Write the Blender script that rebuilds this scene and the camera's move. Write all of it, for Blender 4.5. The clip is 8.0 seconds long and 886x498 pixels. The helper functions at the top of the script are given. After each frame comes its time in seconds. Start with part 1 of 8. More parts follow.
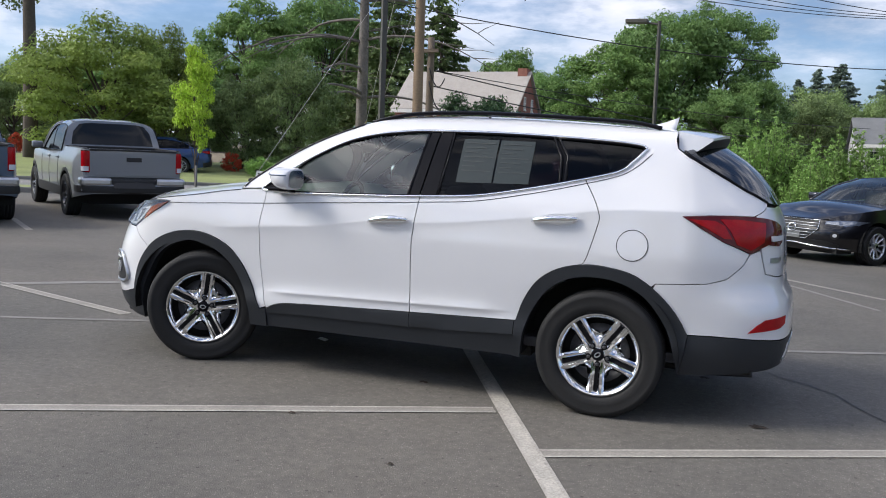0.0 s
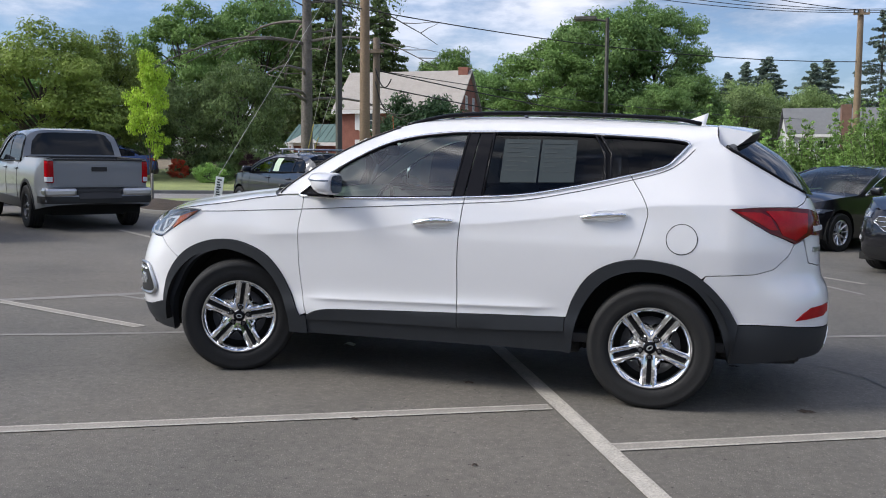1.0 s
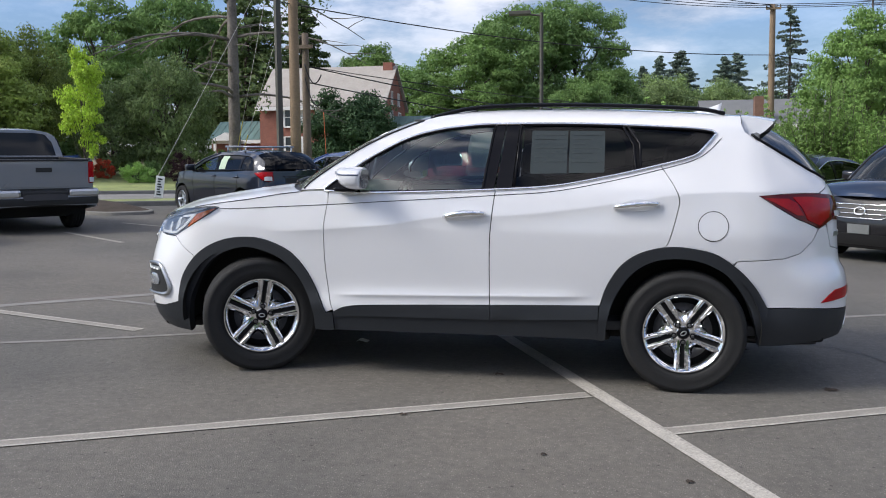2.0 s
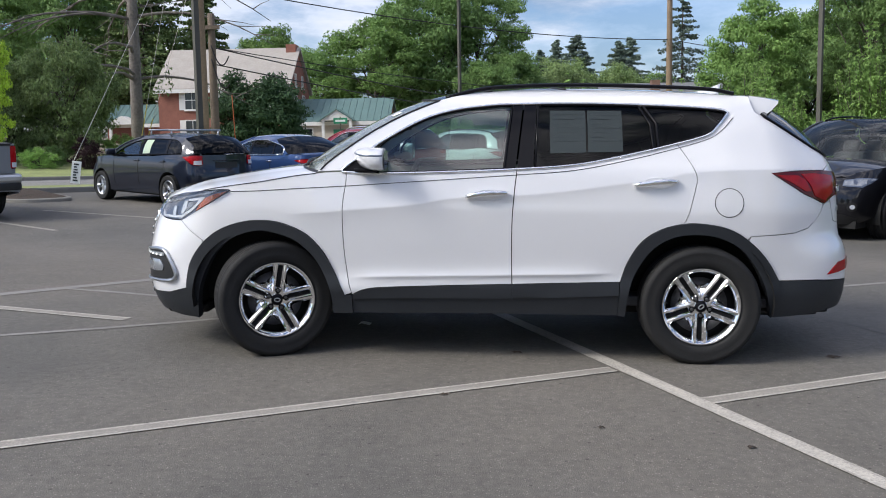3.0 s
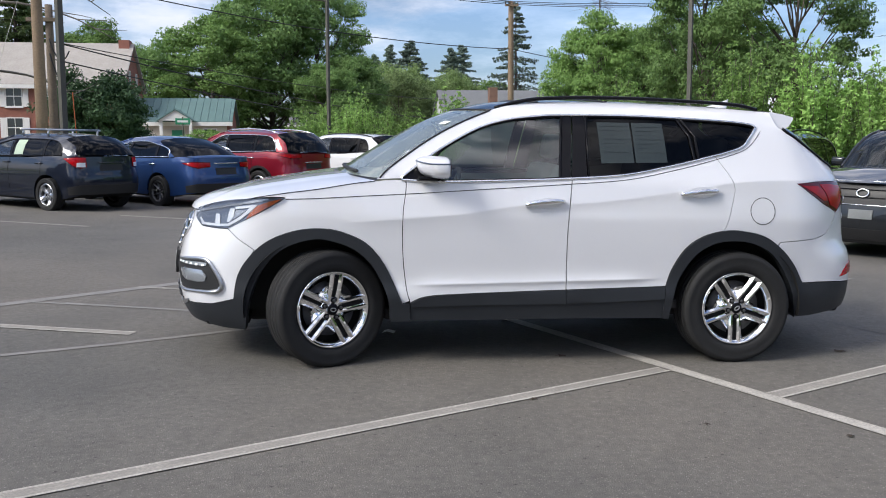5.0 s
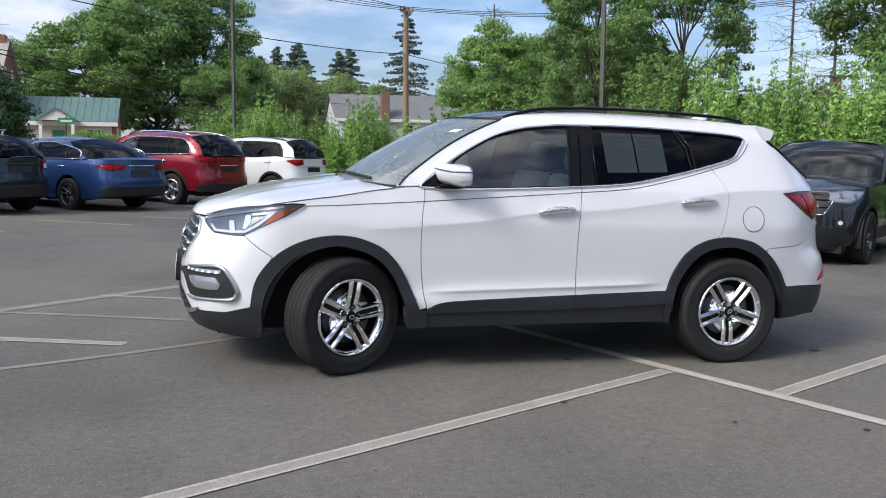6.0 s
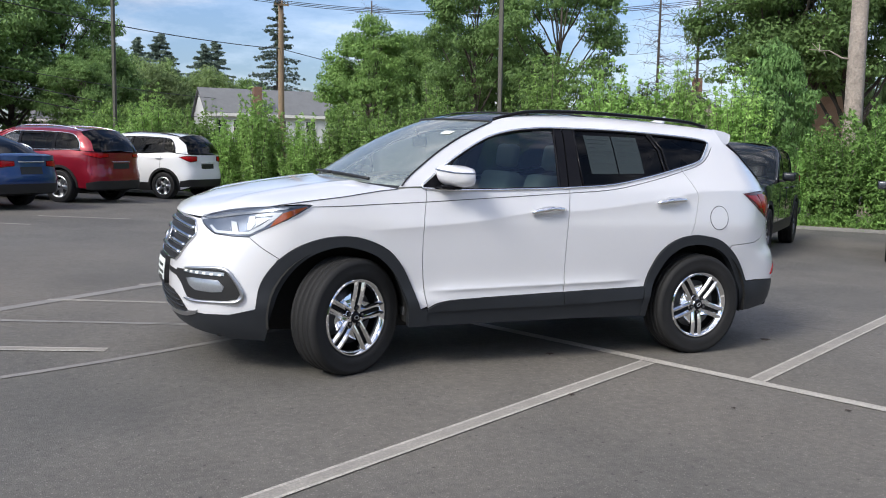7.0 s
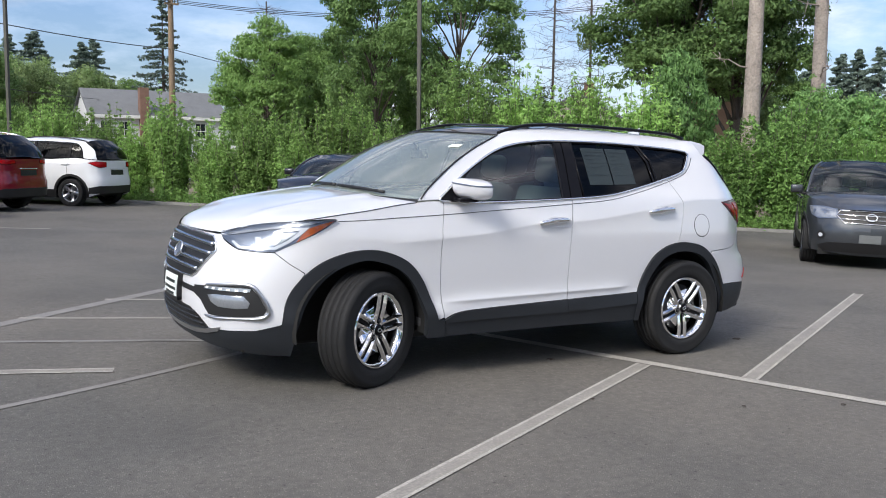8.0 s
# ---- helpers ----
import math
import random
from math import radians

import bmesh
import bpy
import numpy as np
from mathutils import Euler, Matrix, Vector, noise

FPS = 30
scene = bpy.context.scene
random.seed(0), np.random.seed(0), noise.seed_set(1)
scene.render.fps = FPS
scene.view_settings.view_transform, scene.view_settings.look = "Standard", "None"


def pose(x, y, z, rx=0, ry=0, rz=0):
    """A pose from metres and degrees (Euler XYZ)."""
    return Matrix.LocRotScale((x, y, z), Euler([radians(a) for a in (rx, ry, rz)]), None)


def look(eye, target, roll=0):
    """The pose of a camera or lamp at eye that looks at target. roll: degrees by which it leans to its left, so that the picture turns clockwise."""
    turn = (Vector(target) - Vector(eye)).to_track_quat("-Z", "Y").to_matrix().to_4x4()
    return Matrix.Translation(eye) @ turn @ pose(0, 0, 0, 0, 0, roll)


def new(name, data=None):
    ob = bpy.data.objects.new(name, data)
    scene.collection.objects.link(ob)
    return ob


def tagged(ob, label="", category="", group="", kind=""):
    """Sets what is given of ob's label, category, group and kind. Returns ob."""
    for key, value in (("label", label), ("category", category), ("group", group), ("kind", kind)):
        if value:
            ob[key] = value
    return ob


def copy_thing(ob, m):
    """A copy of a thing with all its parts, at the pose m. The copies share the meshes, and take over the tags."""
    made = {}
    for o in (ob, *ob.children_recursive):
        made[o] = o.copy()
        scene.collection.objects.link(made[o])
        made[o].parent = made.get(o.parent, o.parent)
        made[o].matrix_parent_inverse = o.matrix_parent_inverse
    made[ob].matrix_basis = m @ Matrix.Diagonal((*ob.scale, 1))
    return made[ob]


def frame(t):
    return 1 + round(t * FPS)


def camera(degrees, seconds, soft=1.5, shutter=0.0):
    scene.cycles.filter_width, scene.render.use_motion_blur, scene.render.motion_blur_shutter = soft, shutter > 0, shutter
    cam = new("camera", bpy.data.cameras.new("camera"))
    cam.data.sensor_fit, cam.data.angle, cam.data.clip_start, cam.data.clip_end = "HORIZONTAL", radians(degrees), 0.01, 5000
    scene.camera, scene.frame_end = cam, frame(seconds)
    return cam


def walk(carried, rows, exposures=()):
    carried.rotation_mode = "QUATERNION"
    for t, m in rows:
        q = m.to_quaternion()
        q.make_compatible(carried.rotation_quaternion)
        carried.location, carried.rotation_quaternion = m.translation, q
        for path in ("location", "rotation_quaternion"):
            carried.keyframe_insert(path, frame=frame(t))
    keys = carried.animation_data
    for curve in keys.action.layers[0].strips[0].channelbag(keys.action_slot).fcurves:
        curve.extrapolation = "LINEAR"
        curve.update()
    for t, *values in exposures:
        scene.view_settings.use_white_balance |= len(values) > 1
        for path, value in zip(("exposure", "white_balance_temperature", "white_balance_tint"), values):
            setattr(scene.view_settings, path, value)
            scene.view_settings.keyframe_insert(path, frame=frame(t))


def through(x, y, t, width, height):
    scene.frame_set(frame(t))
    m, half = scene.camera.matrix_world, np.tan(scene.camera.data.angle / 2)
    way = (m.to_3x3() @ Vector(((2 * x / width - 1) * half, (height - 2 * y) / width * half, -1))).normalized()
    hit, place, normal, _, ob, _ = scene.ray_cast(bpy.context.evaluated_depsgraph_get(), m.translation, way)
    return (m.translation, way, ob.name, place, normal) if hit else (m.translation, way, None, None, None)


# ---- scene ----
# Camera. The lot slopes gently: LOT carries places on the lot (z = 0 on the asphalt) into the upright world.
LOT = pose(0, 0, 0, 1.59, 1.29, 0)
cam = camera(52.3, 8.0, soft=1.0)
PATH = [
    (0, (2.135, -6.061, 1.528), (1.491, -4.181, 1.298), 2.8),
    (0.5, (1.792, -6.086, 1.512), (1.168, -4.2, 1.285), 1.3),
    (1, (1.505, -6.272, 1.515), (0.993, -4.352, 1.289), 1.3),
    (1.5, (1.171, -6.392, 1.508), (0.739, -4.452, 1.279), 1.2),
    (1.7, (1.04, -6.385, 1.487), (0.632, -4.44, 1.26), 0.9),
    (2.8, (0.212, -6.551, 1.489), (0.087, -4.573, 1.225), 0.2),
    (3, (0.061, -6.508, 1.46), (-0.051, -4.529, 1.193), 0.3),
    (3.5, (-0.268, -6.476, 1.477), (-0.317, -4.496, 1.204), 0.5),
    (4, (-0.641, -6.627, 1.492), (-0.53, -4.649, 1.222), 0.9),
    (4.5, (-1.004, -6.551, 1.46), (-0.797, -4.579, 1.197), 1.2),
    (4.7, (-1.16, -6.521, 1.482), (-0.941, -4.55, 1.222), 1.2),
    (5.8, (-2.074, -6.464, 1.45), (-1.582, -4.54, 1.213), 1.9),
    (6, (-2.244, -6.386, 1.472), (-1.717, -4.471, 1.235), 2.1),
    (6.5, (-2.684, -6.343, 1.467), (-1.992, -4.482, 1.235), 2.5),
    (7, (-3.088, -6.198, 1.471), (-2.281, -4.383, 1.238), 2.6),
    (7.5, (-3.46, -5.966, 1.487), (-2.546, -4.201, 1.263), 2.7),
    (8, (-3.887, -5.901, 1.514), (-2.857, -4.201, 1.295), 2.5),
]
walk(cam, [(t, LOT @ look(eye, target, roll)) for t, eye, target, roll in PATH], [(0, 0.58), (1.7, 0.54), (2.8, 0.60), (8, 0.64)])

# ---- light ----
SUN_UP, SUN_TURN = 40, 245          # degrees above the horizon; compass turn, from +y towards +x
world = bpy.data.worlds.new("sky")
scene.world = world
world.use_nodes = True
wn, wl = world.node_tree.nodes, world.node_tree.links
sky = wn.new("ShaderNodeTexSky")
sky.sky_type, sky.sun_disc = "NISHITA", False
sky.sun_elevation, sky.sun_rotation = radians(SUN_UP), radians(SUN_TURN)
sky.air_density, sky.dust_density, sky.ozone_density = 1.1, 0.4, 2.6
coords, stretch = wn.new("ShaderNodeTexCoord"), wn.new("ShaderNodeMapping")
stretch.inputs["Scale"].default_value = (1.6, 1.6, 5.0)
clouds, shape = wn.new("ShaderNodeTexNoise"), wn.new("ShaderNodeValToRGB")
clouds.inputs["Scale"].default_value, clouds.inputs["Detail"].default_value, clouds.inputs["Roughness"].default_value = 1.7, 8.0, 0.55
shape.color_ramp.elements[0].position, shape.color_ramp.elements[1].position = 0.45, 0.68
shape.color_ramp.elements[0].color = (0.06, 0.06, 0.06, 1)
blend = wn.new("ShaderNodeMix")
blend.data_type = "RGBA"
# clouds: paler and brighter overhead than near the horizon
height, bright = wn.new("ShaderNodeSeparateXYZ"), wn.new("ShaderNodeMapRange")
bright.inputs["From Min"].default_value, bright.inputs["From Max"].default_value = 0.0, 0.9
bright.inputs["To Min"].default_value, bright.inputs["To Max"].default_value = 3.5, 10.2
cloud = wn.new("ShaderNodeVectorMath")
cloud.operation = "SCALE"
cloud.inputs[0].default_value = (0.99, 0.965, 1.02)
wl.new(coords.outputs["Generated"], height.inputs[0])
wl.new(height.outputs["Z"], bright.inputs["Value"])
# streaks of thicker and thinner cloud
streak, thick, both_ways = wn.new("ShaderNodeTexNoise"), wn.new("ShaderNodeMapRange"), wn.new("ShaderNodeMath")
streak.inputs["Scale"].default_value, streak.inputs["Detail"].default_value, streak.inputs["Roughness"].default_value = 3.4, 7.0, 0.6
thick.inputs["From Min"].default_value, thick.inputs["From Max"].default_value = 0.40, 0.60
thick.inputs["To Min"].default_value, thick.inputs["To Max"].default_value = 0.38, 1.50
both_ways.operation = "MULTIPLY"
wl.new(stretch.outputs["Vector"], streak.inputs["Vector"])
wl.new(streak.outputs["Fac"], thick.inputs["Value"])
wl.new(bright.outputs["Result"], both_ways.inputs[0])
wl.new(thick.outputs["Result"], both_ways.inputs[1])
wl.new(both_ways.outputs[0], cloud.inputs["Scale"])
# the veiled sun glows through the clouds round it
glow, lobe, warm, total = wn.new("ShaderNodeVectorMath"), wn.new("ShaderNodeMath"), wn.new("ShaderNodeVectorMath"), wn.new("ShaderNodeVectorMath")
a, e = radians(SUN_TURN), radians(SUN_UP)
glow.operation, lobe.operation, warm.operation, total.operation = "DOT_PRODUCT", "POWER", "SCALE", "ADD"
glow.inputs[1].default_value = (math.sin(a) * math.cos(e), math.cos(a) * math.cos(e), math.sin(e))
lobe.inputs[1].default_value = 11
warm.inputs[0].default_value = (24.0, 22.6, 19.4)
up = wn.new("ShaderNodeMath")
up.operation = "MAXIMUM"
up.inputs[1].default_value = 0
wl.new(coords.outputs["Generated"], glow.inputs[0])
wl.new(glow.outputs["Value"], up.inputs[0])
wl.new(up.outputs[0], lobe.inputs[0])
veiled = wn.new("ShaderNodeMath")
veiled.operation = "MULTIPLY"
wl.new(lobe.outputs[0], veiled.inputs[0])
wl.new(thick.outputs["Result"], veiled.inputs[1])
wl.new(veiled.outputs[0], warm.inputs["Scale"])
wl.new(cloud.outputs["Vector"], total.inputs[0])
wl.new(warm.outputs["Vector"], total.inputs[1])
wl.new(total.outputs["Vector"], blend.inputs["B"])
wl.new(coords.outputs["Generated"], stretch.inputs["Vector"])
wl.new(stretch.outputs["Vector"], clouds.inputs["Vector"])
wl.new(clouds.outputs["Fac"], shape.inputs["Fac"])
# a pale haze thickens towards the horizon
low, most = wn.new("ShaderNodeMapRange"), wn.new("ShaderNodeMath")
low.inputs["From Min"].default_value, low.inputs["From Max"].default_value = 0.02, 0.24
low.inputs["To Min"].default_value, low.inputs["To Max"].default_value = 0.55, 0.0
most.operation = "MAXIMUM"
wl.new(height.outputs["Z"], low.inputs["Value"])
wl.new(low.outputs["Result"], most.inputs[0])
wl.new(shape.outputs["Color"], most.inputs[1])
veil = wn.new("ShaderNodeMath")
veil.operation = "MAXIMUM"
wl.new(most.outputs[0], veil.inputs[0])
wl.new(lobe.outputs[0], veil.inputs[1])
wl.new(veil.outputs[0], blend.inputs["Factor"])
haze = wn.new("ShaderNodeVectorMath")
haze.operation = "MULTIPLY"
haze.inputs[1].default_value = (0.65, 0.75, 0.93)
wl.new(sky.outputs["Color"], haze.inputs[0])
wl.new(haze.outputs["Vector"], blend.inputs["A"])
wl.new(blend.outputs["Result"], wn["Background"].inputs["Color"])
wn["Background"].inputs["Strength"].default_value = 0.11

sun = new("sun", bpy.data.lights.new("sun", "SUN"))
sun.data.energy, sun.data.angle, sun.data.color = 1.85, radians(20), (1.0, 0.965, 0.915)
a, e = radians(SUN_TURN), radians(SUN_UP)
sun.matrix_world = look((math.sin(a) * math.cos(e) * 30, math.cos(a) * math.cos(e) * 30, math.sin(e) * 30), (0, 0, 0))

# ---- materials ----
def pbr(name, color, rough=0.6, metal=0.0, var=0.12, scale=3.0, fine=60.0, bump=0.0, coat=0.0, spread=0.0, spec=0.5, emit=0.0):
    """A surface with colour variation at two scales and a fine relief. spread: how far alike pieces differ from one another."""
    m = bpy.data.materials.new(name)
    m.use_nodes = True
    n, l = m.node_tree.nodes, m.node_tree.links
    b = n["Principled BSDF"]
    b.inputs["Roughness"].default_value, b.inputs["Metallic"].default_value = rough, metal
    b.inputs["Coat Weight"].default_value, b.inputs["Coat Roughness"].default_value, b.inputs["Coat IOR"].default_value = coat, 0.02, 1.5
    b.inputs["Specular IOR Level"].default_value = spec
    c = n.new("ShaderNodeTexCoord")
    big, small = n.new("ShaderNodeTexNoise"), n.new("ShaderNodeTexNoise")
    big.inputs["Scale"].default_value, big.inputs["Detail"].default_value = scale, 4
    small.inputs["Scale"].default_value, small.inputs["Detail"].default_value = fine, 3
    for t in (big, small):
        l.new(c.outputs["Object"], t.inputs["Vector"])
    add = n.new("ShaderNodeMath")
    add.operation = "ADD"
    l.new(big.outputs["Fac"], add.inputs[0])
    l.new(small.outputs["Fac"], add.inputs[1])
    level = n.new("ShaderNodeMapRange")
    level.inputs["From Min"].default_value, level.inputs["From Max"].default_value = 0.6, 1.4
    level.inputs["To Min"].default_value, level.inputs["To Max"].default_value = 1 - var, 1 + var
    l.new(add.outputs[0], level.inputs["Value"])
    out = level.outputs["Result"]
    if spread:
        info, island = n.new("ShaderNodeObjectInfo"), n.new("ShaderNodeNewGeometry")
        both, r = n.new("ShaderNodeMath"), n.new("ShaderNodeMapRange")
        both.operation = "ADD"
        l.new(info.outputs["Random"], both.inputs[0])
        l.new(island.outputs["Random Per Island"], both.inputs[1])
        r.inputs["From Min"].default_value, r.inputs["From Max"].default_value = 0, 2
        r.inputs["To Min"].default_value, r.inputs["To Max"].default_value = 1 - spread, 1 + spread
        l.new(both.outputs[0], r.inputs["Value"])
        times = n.new("ShaderNodeMath")
        times.operation = "MULTIPLY"
        l.new(out, times.inputs[0])
        l.new(r.outputs["Result"], times.inputs[1])
        out = times.outputs[0]
    tint = n.new("ShaderNodeVectorMath")
    tint.operation = "SCALE"
    tint.inputs[0].default_value = color
    l.new(out, tint.inputs["Scale"])
    l.new(tint.outputs["Vector"], b.inputs["Base Color"])
    if bump:
        rel = n.new("ShaderNodeBump")
        rel.inputs["Strength"].default_value, rel.inputs["Distance"].default_value = 1.0, bump
        l.new(small.outputs["Fac"], rel.inputs["Height"])
        l.new(rel.outputs["Normal"], b.inputs["Normal"])
    if emit:
        b.inputs["Emission Color"].default_value, b.inputs["Emission Strength"].default_value = (*color, 1), emit
    return m


def pane(name, tint, rough=0.0, ior=1.5, glare=0.0):
    """Tinted sheet glass: it lets tint of the light through, and mirrors by its Fresnel gloss. The last number mixes in
    pale colour that stands in for sky glare.
    """
    m = bpy.data.materials.new(name)
    m.use_nodes = True
    n, l = m.node_tree.nodes, m.node_tree.links
    n.remove(n["Principled BSDF"])
    clear, gloss, f, mix = n.new("ShaderNodeBsdfTransparent"), n.new("ShaderNodeBsdfGlossy"), n.new("ShaderNodeFresnel"), n.new("ShaderNodeMixShader")
    clear.inputs["Color"].default_value = (*tint, 1)
    gloss.inputs["Roughness"].default_value, f.inputs["IOR"].default_value = rough, ior
    l.new(f.outputs[0], mix.inputs[0])
    under = clear
    if glare:
        # pale diffuse colour painted in where the glass would show glare
        glare_or_dust, under = n.new("ShaderNodeBsdfDiffuse"), n.new("ShaderNodeMixShader")
        glare_or_dust.inputs["Color"].default_value, under.inputs[0].default_value = (0.58, 0.66, 0.62, 1), glare
        l.new(clear.outputs[0], under.inputs[1])
        l.new(glare_or_dust.outputs[0], under.inputs[2])
    l.new(under.outputs[0], mix.inputs[1])
    l.new(gloss.outputs[0], mix.inputs[2])
    l.new(mix.outputs[0], n["Material Output"].inputs["Surface"])
    return m


def foliage(name, color, spread=0.45, through=0.35):
    """Leaves: each one of its own shade, and letting some light through."""
    m = pbr(name, color, 0.55, var=0.25, scale=0.35, fine=4.0, spread=spread, spec=0.18)
    n, l = m.node_tree.nodes, m.node_tree.links
    b = n["Principled BSDF"]
    t, mix = n.new("ShaderNodeBsdfTranslucent"), n.new("ShaderNodeMixShader")
    mix.inputs[0].default_value = through
    l.new(b.inputs["Base Color"].links[0].from_socket, t.inputs["Color"])
    l.new(b.outputs[0], mix.inputs[1])
    l.new(t.outputs[0], mix.inputs[2])
    l.new(mix.outputs[0], n["Material Output"].inputs["Surface"])
    return m


def paint(name, color, metal=0.0, rough=0.35):
    return pbr(name, color, rough, metal, var=0.03, scale=1.2, fine=900, coat=1.0, spec=0.2)


def glossier(m, ior):
    m.node_tree.nodes["Principled BSDF"].inputs["Coat IOR"].default_value = ior
    return m


WHITE_PAINT = pbr("white pearl paint", (0.725, 0.728, 0.752), 0.30, 0.0, var=0.02, scale=1.0, fine=700, coat=1.0)
glossier(WHITE_PAINT, 1.6)
CLADDING = pbr("grey moulded plastic", (0.022, 0.025, 0.030), 0.5, var=0.12, scale=4, fine=500, bump=0.0004, spec=0.35)
BLACK_PLASTIC = pbr("black plastic", (0.012, 0.012, 0.013), 0.5, var=0.2, fine=300)
GLOSS_BLACK = pbr("gloss black trim", (0.008, 0.008, 0.010), 0.16, var=0.1, spec=0.13)
UNDERSIDE = pbr("dark underbody", (0.01, 0.01, 0.01), 0.85, var=0.3)
CHROME = pbr("chrome", (0.85, 0.86, 0.87), 0.06, 1.0, var=0.03)
SATIN = pbr("satin silver", (0.55, 0.56, 0.58), 0.28, 1.0, var=0.04)
ALLOY = pbr("alloy wheel", (0.5, 0.51, 0.53), 0.3, 1.0, var=0.05)
SLOT_GREY = pbr("dark grey wheel slot", (0.010, 0.010, 0.011), 0.6, var=0.15, spec=0.2)
DARK_METAL = pbr("dark brake metal", (0.09, 0.09, 0.095), 0.5, 0.9, var=0.3)
RUBBER = pbr("tyre rubber", (0.020, 0.020, 0.0205), 0.7, var=0.25, scale=6, fine=200, bump=0.0006, spec=0.25)
GLASS = pane("window glass", (0.60, 0.79, 0.74), ior=2.0)
SCREEN_GLASS = pane("windscreen glass", (0.84, 0.90, 0.88), ior=2.8, glare=0.30)
CAR_SCREEN = pane("car windscreen glass", (0.50, 0.58, 0.57), ior=1.6, glare=0.02)
DARK_GLASS = pane("privacy glass", (0.085, 0.092, 0.105), ior=1.33)
REAR_GLASS = pane("tinted rear screen", (0.10, 0.11, 0.125), ior=1.9)
ROOF_GLASS = pane("tinted roof glass", (0.30, 0.33, 0.36), ior=1.7)
CLEAR = pane("clear lamp lens", (0.92, 0.94, 0.96), ior=1.35)
RED_LENS = pbr("red lamp lens", (0.34, 0.002, 0.006), 0.2, var=0.3, scale=14, fine=120, coat=0.15, spec=0.25)
DEEP_RED = pbr("dark red lamp lens", (0.09, 0.001, 0.004), 0.15, var=0.2, coat=0.2, spec=0.3)
AMBER = pbr("amber lamp lens", (0.46, 0.10, 0.02), 0.2, var=0.15, fine=150, coat=1.0)
LAMP_DARK = pbr("dark lamp housing", (0.13, 0.155, 0.21), 0.3, 0.4, var=0.15)
LAMP_CLEAR = pbr("white lamp lens", (0.62, 0.64, 0.68), 0.25, 0.0, var=0.1, fine=200, coat=1.0)
FOG_GLASS = pbr("ribbed clear fog lamp lens", (0.30, 0.32, 0.35), 0.12, 0.5, var=0.25, fine=120, coat=1.0)
BAR_SILVER = pbr("dull chrome bar", (0.42, 0.44, 0.47), 0.22, 1.0, var=0.06)
LAMP_MID = pbr("bright lamp reflector", (0.34, 0.36, 0.39), 0.18, 0.5, var=0.3, scale=25, fine=90, coat=0.5)
TRIM = pbr("pale beige cabin trim", (0.54, 0.56, 0.52), 0.7, var=0.08, fine=300)
CABIN_DARK = pbr("dark grey cabin plastic", (0.05, 0.05, 0.055), 0.7, var=0.1)
PAPER = pbr("white paper", (0.74, 0.78, 0.75), 0.8, var=0.03)

# ---- building tools ----
from mathutils.geometry import delaunay_2d_cdt


def mesh_of(name, verts, faces, material, smooth=True):
    me = bpy.data.meshes.new(name)
    me.from_pydata([tuple(map(float, v)) for v in verts], [], faces)
    me.materials.append(material)
    if smooth:
        me.shade_smooth()
    me.update()
    return me


def part(name, data, material=None, parent=None, label=""):
    """Links a bmesh or a mesh as one object under a thing or a part."""
    if isinstance(data, bmesh.types.BMesh):
        me = bpy.data.meshes.new(name)
        data.to_mesh(me)
        data.free()
        me.materials.append(material)
    else:
        me = data
    ob = new(name, me)
    if parent:
        ob.parent = parent
    return tagged(ob, label)


def thing(name, m, label, category, group="", kind=""):
    ob = new(name)
    ob.empty_display_size = 0.2
    ob.matrix_world = m
    return tagged(ob, label, category, group, kind)


def join(*pieces):
    """Joins (verts, faces) pieces into one."""
    vs, fs = [], []
    for v, f in pieces:
        k = len(vs)
        vs += [tuple(p) for p in v]
        fs += [tuple(i + k for i in q) for q in f]
    return vs, fs


def block(x0, x1, y0, y1, z0, z1, bev=0.0):
    """A box with its edges cut off by bev."""
    if not bev:
        v = [(x, y, z) for x in (x0, x1) for y in (y0, y1) for z in (z0, z1)]
        return v, [(0, 1, 3, 2), (4, 6, 7, 5), (0, 4, 5, 1), (2, 3, 7, 6), (0, 2, 6, 4), (1, 5, 7, 3)]
    bm = bmesh.new()
    bmesh.ops.create_cube(bm, size=1, matrix=Matrix.Translation(((x0 + x1) / 2, (y0 + y1) / 2, (z0 + z1) / 2)) @ Matrix.Diagonal((x1 - x0, y1 - y0, z1 - z0, 1)))
    bmesh.ops.bevel(bm, geom=bm.edges[:], offset=bev, segments=2, affect="EDGES", profile=0.5)
    out = [v.co[:] for v in bm.verts], [tuple(v.index for v in f.verts) for f in bm.faces]
    bm.free()
    return out


def moved(piece, m):
    return [tuple(m @ Vector(v)) for v in piece[0]], piece[1]


def rounded_box(name, x0, x1, y0, y1, z0, z1, bev, material, parent=None, label=""):
    v, f = block(x0, x1, y0, y1, z0, z1, bev)
    return part(name, mesh_of(name, v, f, material, False), None, parent, label)


